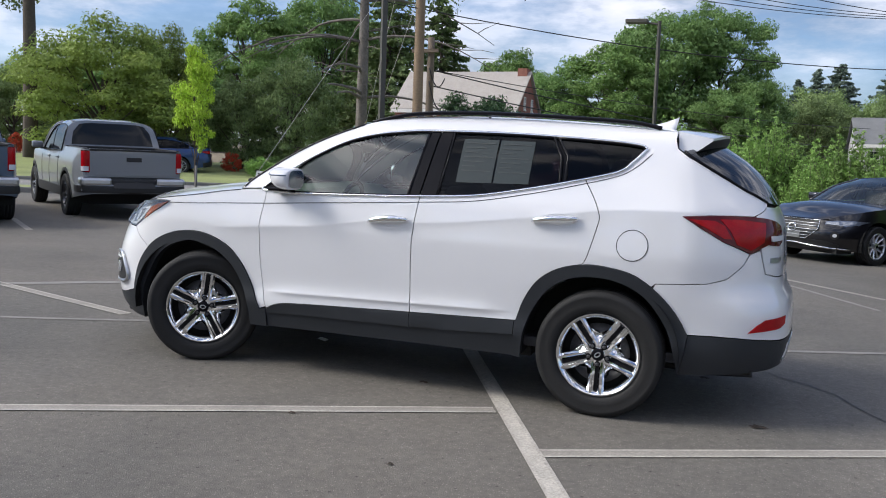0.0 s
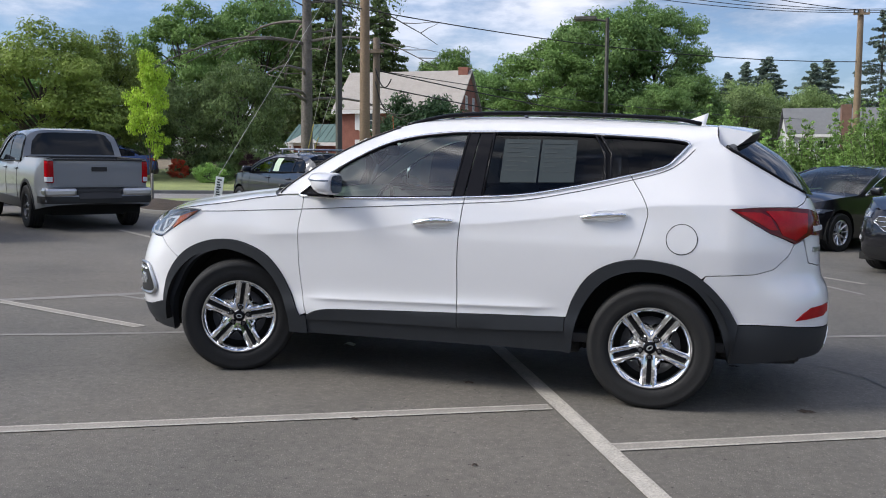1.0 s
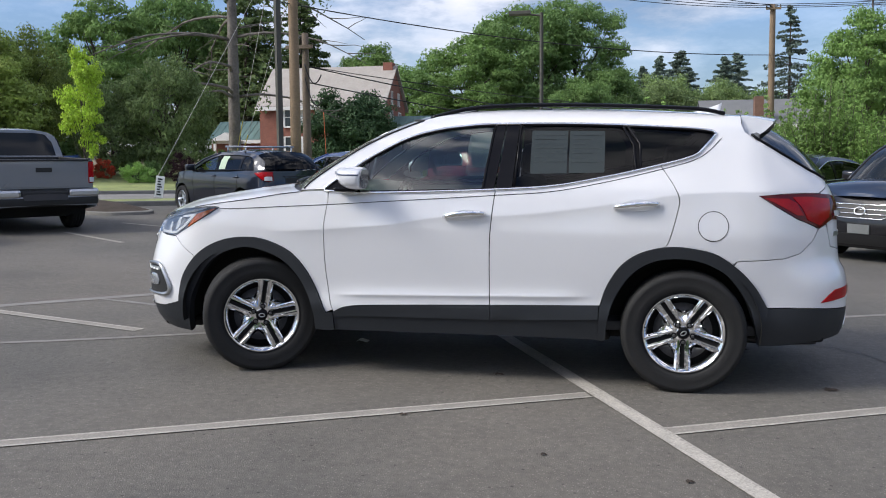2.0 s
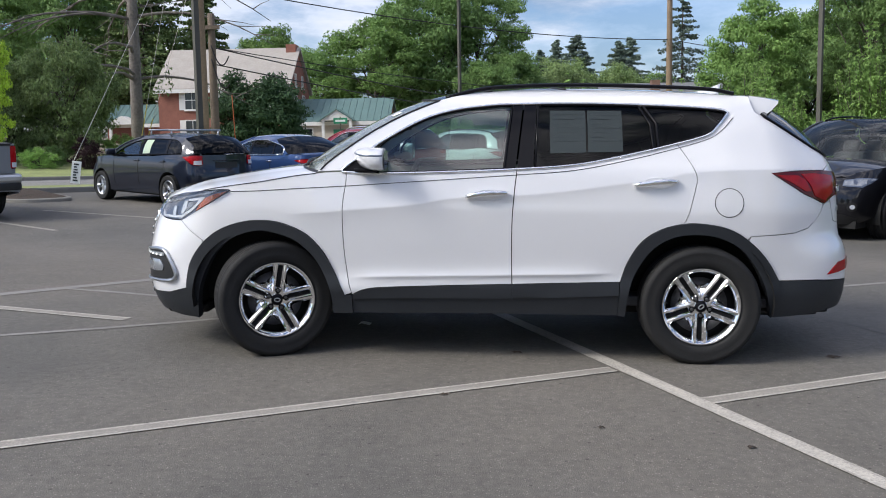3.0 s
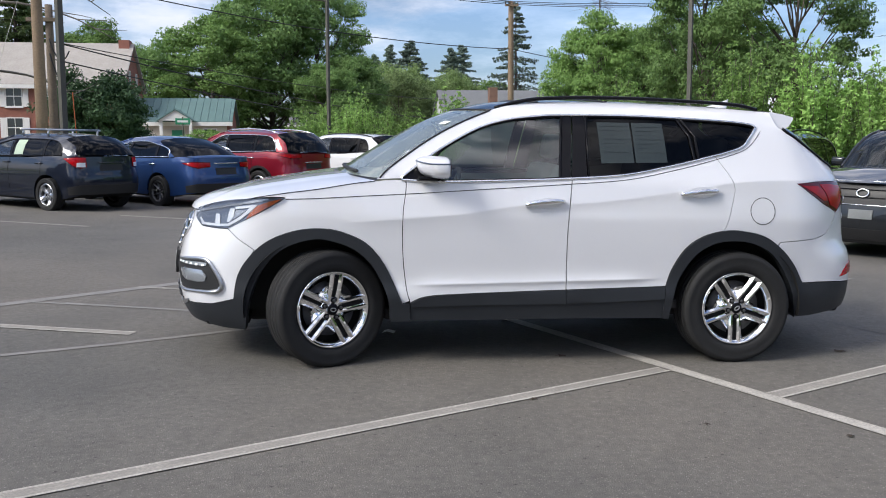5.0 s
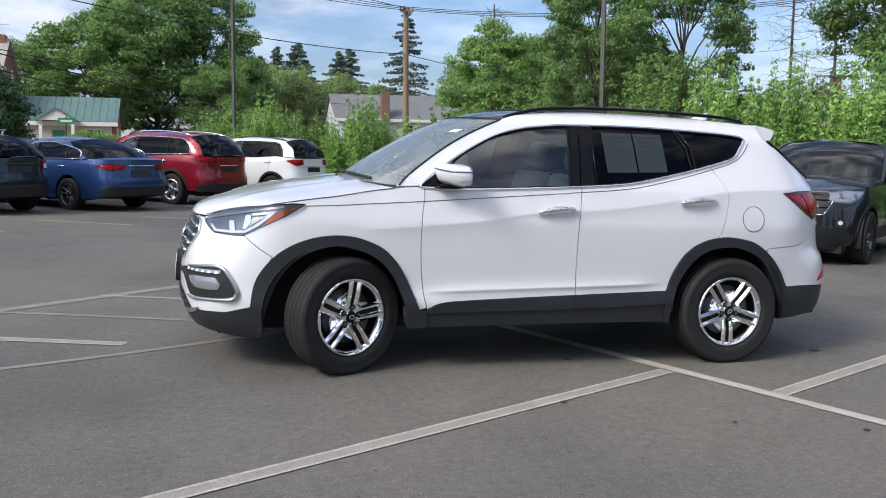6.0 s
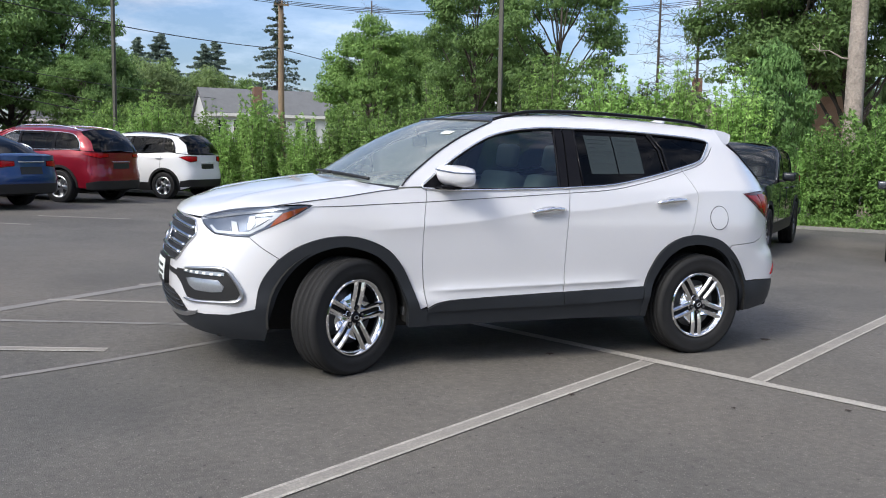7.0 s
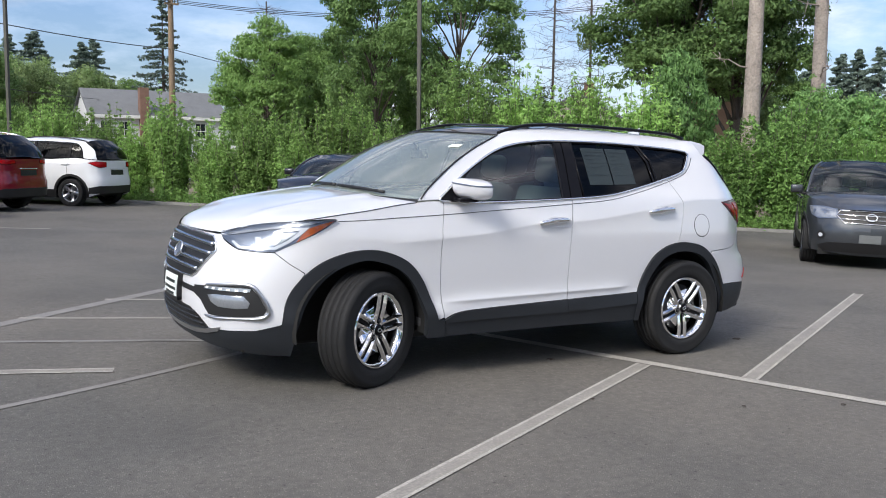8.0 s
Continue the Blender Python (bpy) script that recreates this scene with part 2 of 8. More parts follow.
def tube(points, radius, n=8, closed=False, flat=1.0):
    """A pipe along points; radius is a number or one for each point. flat squeezes it along z."""
    p = [Vector(q) for q in points]
    r = radius if isinstance(radius, (list, tuple, np.ndarray)) else [radius] * len(p)
    vs, fs = [], []
    side = None
    for i, q in enumerate(p):
        if closed:
            d = p[(i + 1) % len(p)] - p[i - 1]
        else:
            d = p[min(i + 1, len(p) - 1)] - p[max(i - 1, 0)]
        d.normalize()
        if side is None:
            side = d.cross(Vector((0, 0, 1)) if abs(d.z) < 0.9 else Vector((1, 0, 0))).normalized()
        else:
            side = (side - d * side.dot(d)).normalized()
        up = side.cross(d)
        for k in range(n):
            a = 2 * math.pi * k / n
            vs.append(tuple(q + side * (math.cos(a) * r[i]) + up * (math.sin(a) * r[i] * flat)))
    m = len(p)
    for i in range(m if closed else m - 1):
        for k in range(n):
            a, b = i * n + k, i * n + (k + 1) % n
            c, d2 = ((i + 1) % m) * n + (k + 1) % n, ((i + 1) % m) * n + k
            fs.append((a, b, c, d2))
    if not closed:
        fs += [tuple(range(n - 1, -1, -1)), tuple(range((m - 1) * n, m * n))]
    return vs, fs


def turned(profile, n=48, axis="y"):
    """A turned shape: profile of (radius, place along the axis)."""
    vs, fs = [], []
    for r, h in profile:
        for k in range(n):
            a = 2 * math.pi * k / n
            c, s = r * math.cos(a), r * math.sin(a)
            vs.append((c, h, s) if axis == "y" else (c, s, h) if axis == "z" else (h, c, s))
    for i in range(len(profile) - 1):
        for k in range(n):
            a, b = i * n + k, i * n + (k + 1) % n
            fs.append((a, b, b + n, a + n) if axis == "z" else (b, a, a + n, b + n))
    return vs, fs


def spline(pts, n=16):
    """A smooth curve through points."""
    p = np.array(pts, float)
    q = np.vstack([2 * p[0] - p[1], p, 2 * p[-1] - p[-2]])
    out = []
    for i in range(1, len(q) - 2):
        a, b, c, d = q[i - 1:i + 3]
        for t in np.linspace(0, 1, n, endpoint=False):
            out.append(0.5 * (2 * b + (c - a) * t + (2 * a - 5 * b + 4 * c - d) * t * t + (3 * b - a - 3 * c + d) * t ** 3))
    out.append(p[-1])
    return np.array(out)


def ease(a):
    a = np.clip(a, 0, 1)
    return a * a * (3 - 2 * a)


class Shell:
    """The skin of a car body: a half plan outline from the nose to the tail, drawn in by an amount that depends on the height.
    Places on it are (s, z): s runs along the outline from the middle of the nose; s > 0 is the car's left side (y < 0)."""

    def __init__(self, outline, side, front, rear, xf, xr):
        self.o = o = spline(outline, 24)
        self.s = np.concatenate([[0], np.cumsum(np.hypot(*np.diff(o, axis=0).T))])
        self.total = self.s[-1]
        d = np.gradient(o, axis=0)
        d /= np.hypot(*d.T)[:, None]
        self.nx, self.ny = -d[:, 1], d[:, 0]
        self.side, self.front, self.rear = [spline(a, 8) for a in (side, front, rear)]
        self.xf, self.xr, self.creases = xf, xr, []

    def half(self, s, z):
        x = np.interp(s, self.s, self.o[:, 0])
        wf, wr = ease((self.xf[1] - x) / (self.xf[1] - self.xf[0])), ease((x - self.xr[0]) / (self.xr[1] - self.xr[0]))
        d = np.interp(z, *self.side.T) * (1 - wf) * (1 - wr) + np.interp(z, *self.front.T) * wf + np.interp(z, *self.rear.T) * wr
        for line, rise, above, below, xa, xb in self.creases:
            u = z - np.interp(x, line[:, 0], line[:, 1])
            d = d - rise * np.exp(-np.abs(u) / (above if u > 0 else below)) * ease((x - xa) / .25) * ease((xb - x) / .25)
        return x - d * np.interp(s, self.s, self.nx), np.interp(s, self.s, self.o[:, 1]) - d * np.interp(s, self.s, self.ny)

    def at(self, s, z, lift=0.0):
        """The point of the skin, lifted off it."""
        g = 1.0
        if s < 0:
            g, s = -g, -s
        if s > self.total:
            g, s = -g, 2 * self.total - s
        x, w = self.half(s, z)
        if lift:
            x2, w2 = self.half(s + 0.01, z)
            x0, w0 = self.half(s - 0.01, z)
            x3, w3 = self.half(s, z + 0.01)
            t = Vector((x2 - x0, -(w2 - w0), 0))
            u = Vector((x3 - x, -(w3 - w), 0.01))
            nrm = u.cross(t).normalized()
            if nrm.dot(Vector((np.interp(s, self.s, self.nx), -np.interp(s, self.s, self.ny), 0))) < 0:
                nrm = -nrm
            p = Vector((x, -w, z)) + nrm * lift
            return (p.x, p.y * g, p.z)
        return (float(x), float(-w * g), float(z))

    def sx(self, x, z):
        """s on the left side where the skin at height z has length x."""
        s = float(np.interp(x, self.o[:, 0], self.s))
        for _ in range(6):
            s = min(max(s - (float(self.half(s, z)[0]) - x) * 0.8, 0.0), self.total)
        return s

    def line(self, pts, n=6):
        """(s, z) along a smooth curve given by (x, z)."""
        c = spline(pts, n) if n > 1 else np.array(pts, float)
        return [(self.sx(x, z), z) for x, z in c]


def inset(poly, d):
    """Shrinks a closed outline by d."""
    p = np.array(poly, float)
    area = 0.5 * np.sum(p[:, 0] * np.roll(p[:, 1], -1) - np.roll(p[:, 0], -1) * p[:, 1])
    g = 1 if area > 0 else -1
    e = np.roll(p, -1, 0) - p
    e /= np.maximum(np.hypot(*e.T), 1e-9)[:, None]
    nrm = np.stack([-e[:, 1], e[:, 0]], 1) * g
    b = nrm + np.roll(nrm, 1, 0)
    b /= np.maximum(np.hypot(*b.T), 0.6)[:, None]
    return p + b * d


def fill(poly, step, rows=()):
    """Triangles inside an outline, with points of a grid: (points, triangles, count of outline points)."""
    p = []
    n = len(poly)
    for i in range(n):
        a, b = np.array(poly[i]), np.array(poly[(i + 1) % n])
        k = max(1, int(math.ceil(np.hypot(*(b - a)) / step)))
        p += [a + (b - a) * j / k for j in range(k)]
    p = np.array(p)
    lo, hi = p.min(0), p.max(0)
    gx, gz = np.meshgrid(np.arange(lo[0] + step / 2, hi[0], step), np.arange(lo[1] + step / 2, hi[1], step))
    q = np.stack([gx.ravel(), gz.ravel()], 1)
    if len(q):
        ins = np.zeros(len(q), bool)
        near = np.full(len(q), 9.0)
        for i in range(len(p)):
            a, b = p[i], p[(i + 1) % len(p)]
            hitx = (a[1] > q[:, 1]) != (b[1] > q[:, 1])
            with np.errstate(divide="ignore", invalid="ignore"):
                ins ^= hitx & (q[:, 0] < (b[0] - a[0]) * (q[:, 1] - a[1]) / (b[1] - a[1]) + a[0])
            near = np.minimum(near, np.hypot(*(q - a).T))
        q = q[ins & (near > step * 0.45)]
        if len(rows):
            r = np.concatenate([np.array(a) for a in rows])
            r = r[(r[:, 0] > lo[0]) & (r[:, 0] < hi[0]) & (r[:, 1] > lo[1]) & (r[:, 1] < hi[1])]
            ok = np.zeros(len(r), bool)
            for i in range(len(p)):
                a, b = p[i], p[(i + 1) % len(p)]
                hitx = (a[1] > r[:, 1]) != (b[1] > r[:, 1])
                with np.errstate(divide="ignore", invalid="ignore"):
                    ok ^= hitx & (r[:, 0] < (b[0] - a[0]) * (r[:, 1] - a[1]) / (b[1] - a[1]) + a[0])
            r = r[ok]
            if len(r):
                r = r[np.min(np.hypot(r[:, None, 0] - p[None, :, 0], r[:, None, 1] - p[None, :, 1]), 1) > .004]
            if len(r) and len(q):
                q = q[np.min(np.hypot(q[:, None, 0] - r[None, :, 0], q[:, None, 1] - r[None, :, 1]), 1) > .010]
            q = np.vstack([q, r])
    pts = [Vector(v) for v in (np.vstack([p, q]) if len(q) else p)]
    m = len(p)
    out = delaunay_2d_cdt(pts, [], [list(range(m))], 1, 1e-6)
    verts = [tuple(v) for v in out[0]]
    rim = set(i for i, o in enumerate(out[3]) if any(k < m for k in o))
    return verts, [tuple(f) for f in out[2]], rim


def skin(name, shell, poly, material, parent, gap=0.002, step=0.05, lift=0.0, depth=0.014, mirror=False, label="", bulge=0.0, rows=()):
    """A panel of the skin with the outline poly in (s, z): its edges turn inwards by depth."""
    poly = inset(poly, gap) if gap else np.array(poly, float)
    verts, tris, rim = fill([tuple(v) for v in poly], step, rows)
    if bulge:
        c = np.array(verts)
        b = np.array([c[i] for i in rim])
        rise = [bulge * (1 - math.exp(-(np.min(np.hypot(*(b - v).T)) / 0.03))) for v in c]
    else:
        rise = [0.0] * len(verts)
    g = -1 if mirror else 1
    out = [shell.at(g * s, z, lift + rise[i]) for i, (s, z) in enumerate(verts)]
    faces = []
    for f in tris:
        a, b, c = (Vector(out[i]) for i in f[:3])
        nrm = (b - a).cross(c - a)
        s, z = verts[f[0]]
        o = Vector(shell.at(g * s, z, lift + 0.05)) - a
        faces.append(tuple(f) if nrm.dot(o) > 0 else tuple(reversed(f)))
    if depth:
        used = {}
        for f in faces:
            for i in range(len(f)):
                used[(f[i], f[(i + 1) % len(f)])] = 1
        edge = [(a, b) for a, b in used if (b, a) not in used]
        k = len(out)
        low, top = {}, {}
        for a, b in edge:
            for i in (a, b):
                if i not in low:
                    s, z = verts[i]
                    top[i] = len(out)
                    out.append(out[i])
                    low[i] = len(out)
                    out.append(shell.at(g * s, z, lift - depth))
        faces += [(top[b], top[a], low[a], low[b]) for a, b in edge]
    return part(name, mesh_of(name, out, faces, material), None, parent, label)


def crossloft(edge, centre, ny=24, power=2.0):
    """A surface across the car between an edge curve (left; mirrored to the right) and a centre curve of as many points."""
    vs, fs = [], []
    for e, c in zip(edge, centre):
        for j in range(ny + 1):
            u = -1 + 2 * j / ny
            k = abs(u) ** power
            vs.append((c[0] + (e[0] - c[0]) * k, e[1] * -u, c[2] + (e[2] - c[2]) * k))
    for i in range(len(edge) - 1):
        for j in range(ny):
            a = i * (ny + 1) + j
            fs.append((a, a + ny + 1, a + ny + 2, a + 1))
    return vs, fs


def upward(piece):
    """Turns the faces so that they look up on the whole."""
    v, f = piece
    z = 0
    for q in f:
        a, b, c = (Vector(v[i]) for i in q[:3])
        z += (b - a).cross(c - a).z
    return (v, f) if z > 0 else (v, [tuple(reversed(q)) for q in f])


def same_count(pts, n):
    """n points at even steps along a smooth curve."""
    c = spline(pts, 12)
    s = np.concatenate([[0], np.cumsum(np.linalg.norm(np.diff(c, axis=0), axis=1))])
    t = np.linspace(0, s[-1], n)
    return np.stack([np.interp(t, s, c[:, k]) for k in range(c.shape[1])], 1)

# ---- wheels ----
def wheel_meshes(radius, width, rim, style, rim_mat, spokes=5):
    """Meshes of one wheel, its outer face towards -y, centred on the hub: tyre, rim and the small parts."""
    hw = width / 2
    prof = [(rim, hw * 0.72), (rim + 0.012, hw * 0.9), (radius * 0.80, hw), (radius * 0.92, hw * 0.97), (radius * 0.972, hw * 0.88)]
    for k in range(4):
        c = hw * (0.62 - 0.413 * k)
        prof += [(radius, c + hw * 0.17), (radius, c + hw * 0.035), (radius - 0.009, c + hw * 0.025), (radius - 0.009, c - hw * 0.025), (radius, c - hw * 0.035)]
    prof += [(radius * 0.972, -hw * 0.88), (radius * 0.93, -hw * 0.965), (radius * 0.90, -hw * 0.985), (radius * 0.885, -hw * 0.965), (radius * 0.80, -hw), (radius * 0.72, -hw * 0.985), (rim + 0.012, -hw * 0.9), (rim, -hw * 0.72)]
    v, f = turned(prof, 72)
    meshes = {"tyre": mesh_of("tyre", v, [tuple(reversed(q)) for q in f], RUBBER)}
    # barrel and flange
    o = -hw * 0.80
    barrel = turned([(rim - 0.004, hw * 0.7), (rim * 0.90, hw * 0.3), (rim * 0.88, -hw * 0.45), (rim * 0.90, -hw * 0.62), (rim * 0.925, o - 0.002), (rim * 0.965, o - 0.009), (rim + 0.004, o - 0.004), (rim + 0.004, o + 0.01)], 72)
    pieces = [barrel]
    ns = {"double": 5, "multi": 10, "five": 5, "six": 6}.get(style, spokes)
    for k in range(ns):
        a0 = 2 * math.pi * k / ns + math.pi / 2
        bars = [(-1, 0.034), (1, 0.034)] if style == "double" else [(0, 0)]
        for g, shift in bars:
            # a bar from the hub to the flange, tapered, with a raised middle
            w0, w1 = (0.0165, 0.0225) if style == "double" else (0.02, 0.014) if style == "multi" else (0.045, 0.05)
            rs = np.linspace(0.055, rim * 0.955, 7)
            vs, fs = [], []
            for i, r in enumerate(rs):
                t = i / 6
                side = g * (0.0225 + (shift - 0.0225) * t)
                hwid = w0 + (w1 - w0) * t
                yy = o + 0.028 - 0.03 * t - 0.012 * math.sin(math.pi * t) * -1
                for du, dy in ((-1, 0.024), (-0.82, 0.003), (-0.06, -0.012), (0.06, -0.012), (0.82, 0.003), (1, 0.024)):
                    u = side + du * hwid
                    c, s = math.cos(a0), math.sin(a0)
                    vs.append((r * c - u * s, yy + dy, r * s + u * c))
            for i in range(6):
                for j in range(5):
                    a = i * 6 + j
                    fs.append((a, a + 6, a + 7, a + 1))
            pieces.append((vs, fs))
    hub = turned([(0.07, o + 0.04), (0.064, o + 0.017), (0.035, o + 0.008), (0.033, o - 0.002), (0.0, o - 0.003)], 24)
    pieces.append(hub)
    v, f = join(*pieces)
    meshes["rim"] = mesh_of("rim", v, f, rim_mat)
    meshes["rim"].set_sharp_from_angle(angle=radians(40))
    v, f = turned([(0.0125, 0.02), (0.0115, -0.004), (0.006, -0.008), (0, -0.008)], 8)
    for k in range(5):
        a = 2 * math.pi * (k + 0.5) / 5 + math.pi / 2
        nv, nf = moved((v, f), pose(0.058 * math.cos(a), o + 0.012, 0.058 * math.sin(a)))
        meshes["wheel_nut." + str(k)] = mesh_of("wheel_nut", nv, nf, SATIN)
    v, f = turned([(0.028, o - 0.0025), (0.026, o - 0.006), (0, o - 0.007)], 24)
    meshes["hub_cap"] = mesh_of("hub_cap", v, f, GLOSS_BLACK)
    v, f = turned([(rim * 0.72, o + 0.075), (rim * 0.72, o + 0.06), (0.06, o + 0.058)], 40)
    meshes["brake_disc"] = mesh_of("brake_disc", v, f, DARK_METAL)
    v, f = turned([(rim * 0.9, o + 0.12), (0, o + 0.12)], 32)
    meshes["backing_plate"] = mesh_of("backing_plate", v, f, UNDERSIDE)
    return meshes


def chrome_wheel_meshes(radius, width, rim):
    """Meshes of a wheel with five pairs of parallel chamfered spokes, a dark slot between the two of each pair, webs round the hub and five nuts in dark holes."""
    meshes = {k: m for k, m in wheel_meshes(radius, width, rim, "double", CHROME).items() if not k.startswith(("rim", "wheel_nut", "hub_cap"))}
    hw = width / 2
    o = -hw * 0.80
    barrel = turned([(rim - 0.004, hw * 0.7), (rim * 0.88, hw * 0.3), (rim * 0.86, -hw * 0.45), (rim * 0.865, -hw * 0.60), (rim * 0.89, o + 0.008), (rim * 0.925, o - 0.004), (rim * 0.965, o - 0.012), (rim * 0.99, o - 0.012), (rim + 0.004, o - 0.006), (rim + 0.004, o + 0.01)], 72)
    pieces = [barrel]

    def depth(r):
        t = (r - 0.04) / (rim * 0.94 - 0.04)
        return o + 0.016 - 0.020 * t - 0.007 * math.sin(math.pi * min(1, max(0, t)))

    def bar(a0, centre0, centre1, half0, half1, r0, r1, section, n=8):
        """A bar from the hub outwards, centre0 and centre1 aside of the ray at a0."""
        vs, fs, m = [], [], len(section)
        c, s = math.cos(a0), math.sin(a0)
        for i in range(n):
            t = i / (n - 1)
            r, mid, half = r0 + (r1 - r0) * t, centre0 + (centre1 - centre0) * t, half0 + (half1 - half0) * t
            for du, dy in section:
                u = mid + du * half
                vs.append((r * c - u * s, depth(r) + dy, r * s + u * c))
        for i in range(n - 1):
            fs += [(i * m + j, (i + 1) * m + j, (i + 1) * m + j + 1, i * m + j + 1) for j in range(m - 1)]
        return vs, fs

    chamfered = ((-1, .040), (-.92, .008), (-.30, -.005), (.30, -.005), (.92, .008), (1, .040))
    for k in range(5):
        a0 = 2 * math.pi * k / 5 + math.pi / 2
        for g in (-1, 1):
            pieces.append(bar(a0, g * .0270, g * .0308, .0175, .0195, .045, rim * .945, chamfered))
        v, f = bar(a0, 0, 0, .0118, .0138, .07, rim * .93, ((-1, .020), (0, .026), (1, .020)), 4)
        meshes["spoke_slot." + str(k)] = mesh_of("spoke_slot", v, f, SLOT_GREY)
        # web between this pair and the next
        a1, a2 = a0 + math.pi / 5, a0 + 2 * math.pi / 5
        edge = []
        for a, g in ((a0, 1), (a2, -1)):
            edge.append([(r * math.cos(a) - g * .044 * math.sin(a), depth(r) + .010 + .012 * t, r * math.sin(a) + g * .044 * math.cos(a)) for t, r in ((0, .058), (.5, .100), (1, .150))])
        mid = [(r * math.cos(a1), depth(.06) + d, r * math.sin(a1)) for r, d in ((.068, .002), (.104, .022), (.128, .052))]
        v = edge[0] + mid + edge[1]
        pieces.append((v, [(0, 1, 4, 3), (1, 2, 5, 4), (3, 4, 7, 6), (4, 5, 8, 7)]))
    pieces.append(turned([(0.078, o + 0.05), (0.076, o + 0.018), (0.070, o + 0.011), (0.040, o + 0.009), (0.037, o + 0.004)], 40))
    v, f = join(*pieces)
    meshes["rim"] = mesh_of("rim", v, f, CHROME)
    meshes["rim"].set_sharp_from_angle(angle=radians(28))
    for k in range(5):
        a = 2 * math.pi * k / 5 + math.pi / 2
        at = pose(0.0575 * math.cos(a), o + 0.010, 0.0575 * math.sin(a))
        v, f = moved(turned([(0.0175, 0.004), (0.0175, -0.004), (0.0165, -0.0045), (0, -0.0045)], 16), at)
        meshes["nut_hole." + str(k)] = mesh_of("nut_hole", v, f, GLOSS_BLACK)
        v, f = moved(turned([(0.0105, 0.0), (0.0105, -0.010), (0.007, -0.014), (0, -0.0145)], 6), at)
        meshes["wheel_nut." + str(k)] = mesh_of("wheel_nut", v, f, DARK_METAL, False)
    v, f = turned([(0.0345, o + 0.004), (0.033, o - 0.003), (0.029, o - 0.006), (0, o - 0.007)], 28)
    meshes["hub_cap"] = mesh_of("hub_cap", v, f, GLOSS_BLACK)
    ring = [(0.018 * math.cos(a), o - 0.0075, 0.011 * math.sin(a)) for a in np.linspace(0, 2 * math.pi, 20, endpoint=False)]
    v, f = tube(ring, 0.0026, 5, True)
    meshes["hub_badge"] = mesh_of("hub_badge", v, f, SATIN)
    v, f = tube([(rim * .90 * math.cos(2.4), o - .004, rim * .90 * math.sin(2.4)), (rim * .86 * math.cos(2.42), o - .012, rim * .86 * math.sin(2.42))], .004, 6)
    meshes["tyre_valve"] = mesh_of("tyre_valve", v, f, BLACK_PLASTIC)
    return meshes


def add_wheel(meshes, parent, x, y, z, steer=0.0, label="", right=False, spin=0.0):
    w = thing("wheel", Matrix(), label, "")
    w.parent = parent
    w.matrix_basis = pose(x, y, z, 0, 0, steer + (180 if right else 0)) @ pose(0, 0, 0, 0, spin, 0)
    for k, me in meshes.items():
        part(k.split(".")[0], me, None, w)
    return w


# ---- the white crossover ----
SIDE = [(.15, .08), (.26, .04), (.38, .018), (.44, .006), (.49, .012), (.56, .02), (.75, .006), (.93, 0), (1.0, .008), (1.1, .026), (1.2, .05), (1.3, .1), (1.5, .205), (1.62, .29), (1.72, .42)]
FRONT = [(.15, .16), (.25, .06), (.34, .02), (.45, .0), (.6, .0), (.75, .03), (.9, .09), (1.0, .17), (1.1, .3), (1.3, .5), (1.72, .8)]
REAR = [(.15, .16), (.28, .06), (.4, .01), (.6, .0), (.72, .02), (.8, .06), (1.0, .08), (1.15, .10), (1.3, .18), (1.5, .35), (1.72, .55)]
OUT = [(-2.35, 0), (-2.335, .28), (-2.28, .52), (-2.16, .70), (-1.95, .83), (-1.6, .905), (-1.0, .93), (0, .94), (1.0, .935), (1.6, .91), (2.0, .84), (2.235, .72), (2.37, .50), (2.425, .0)]


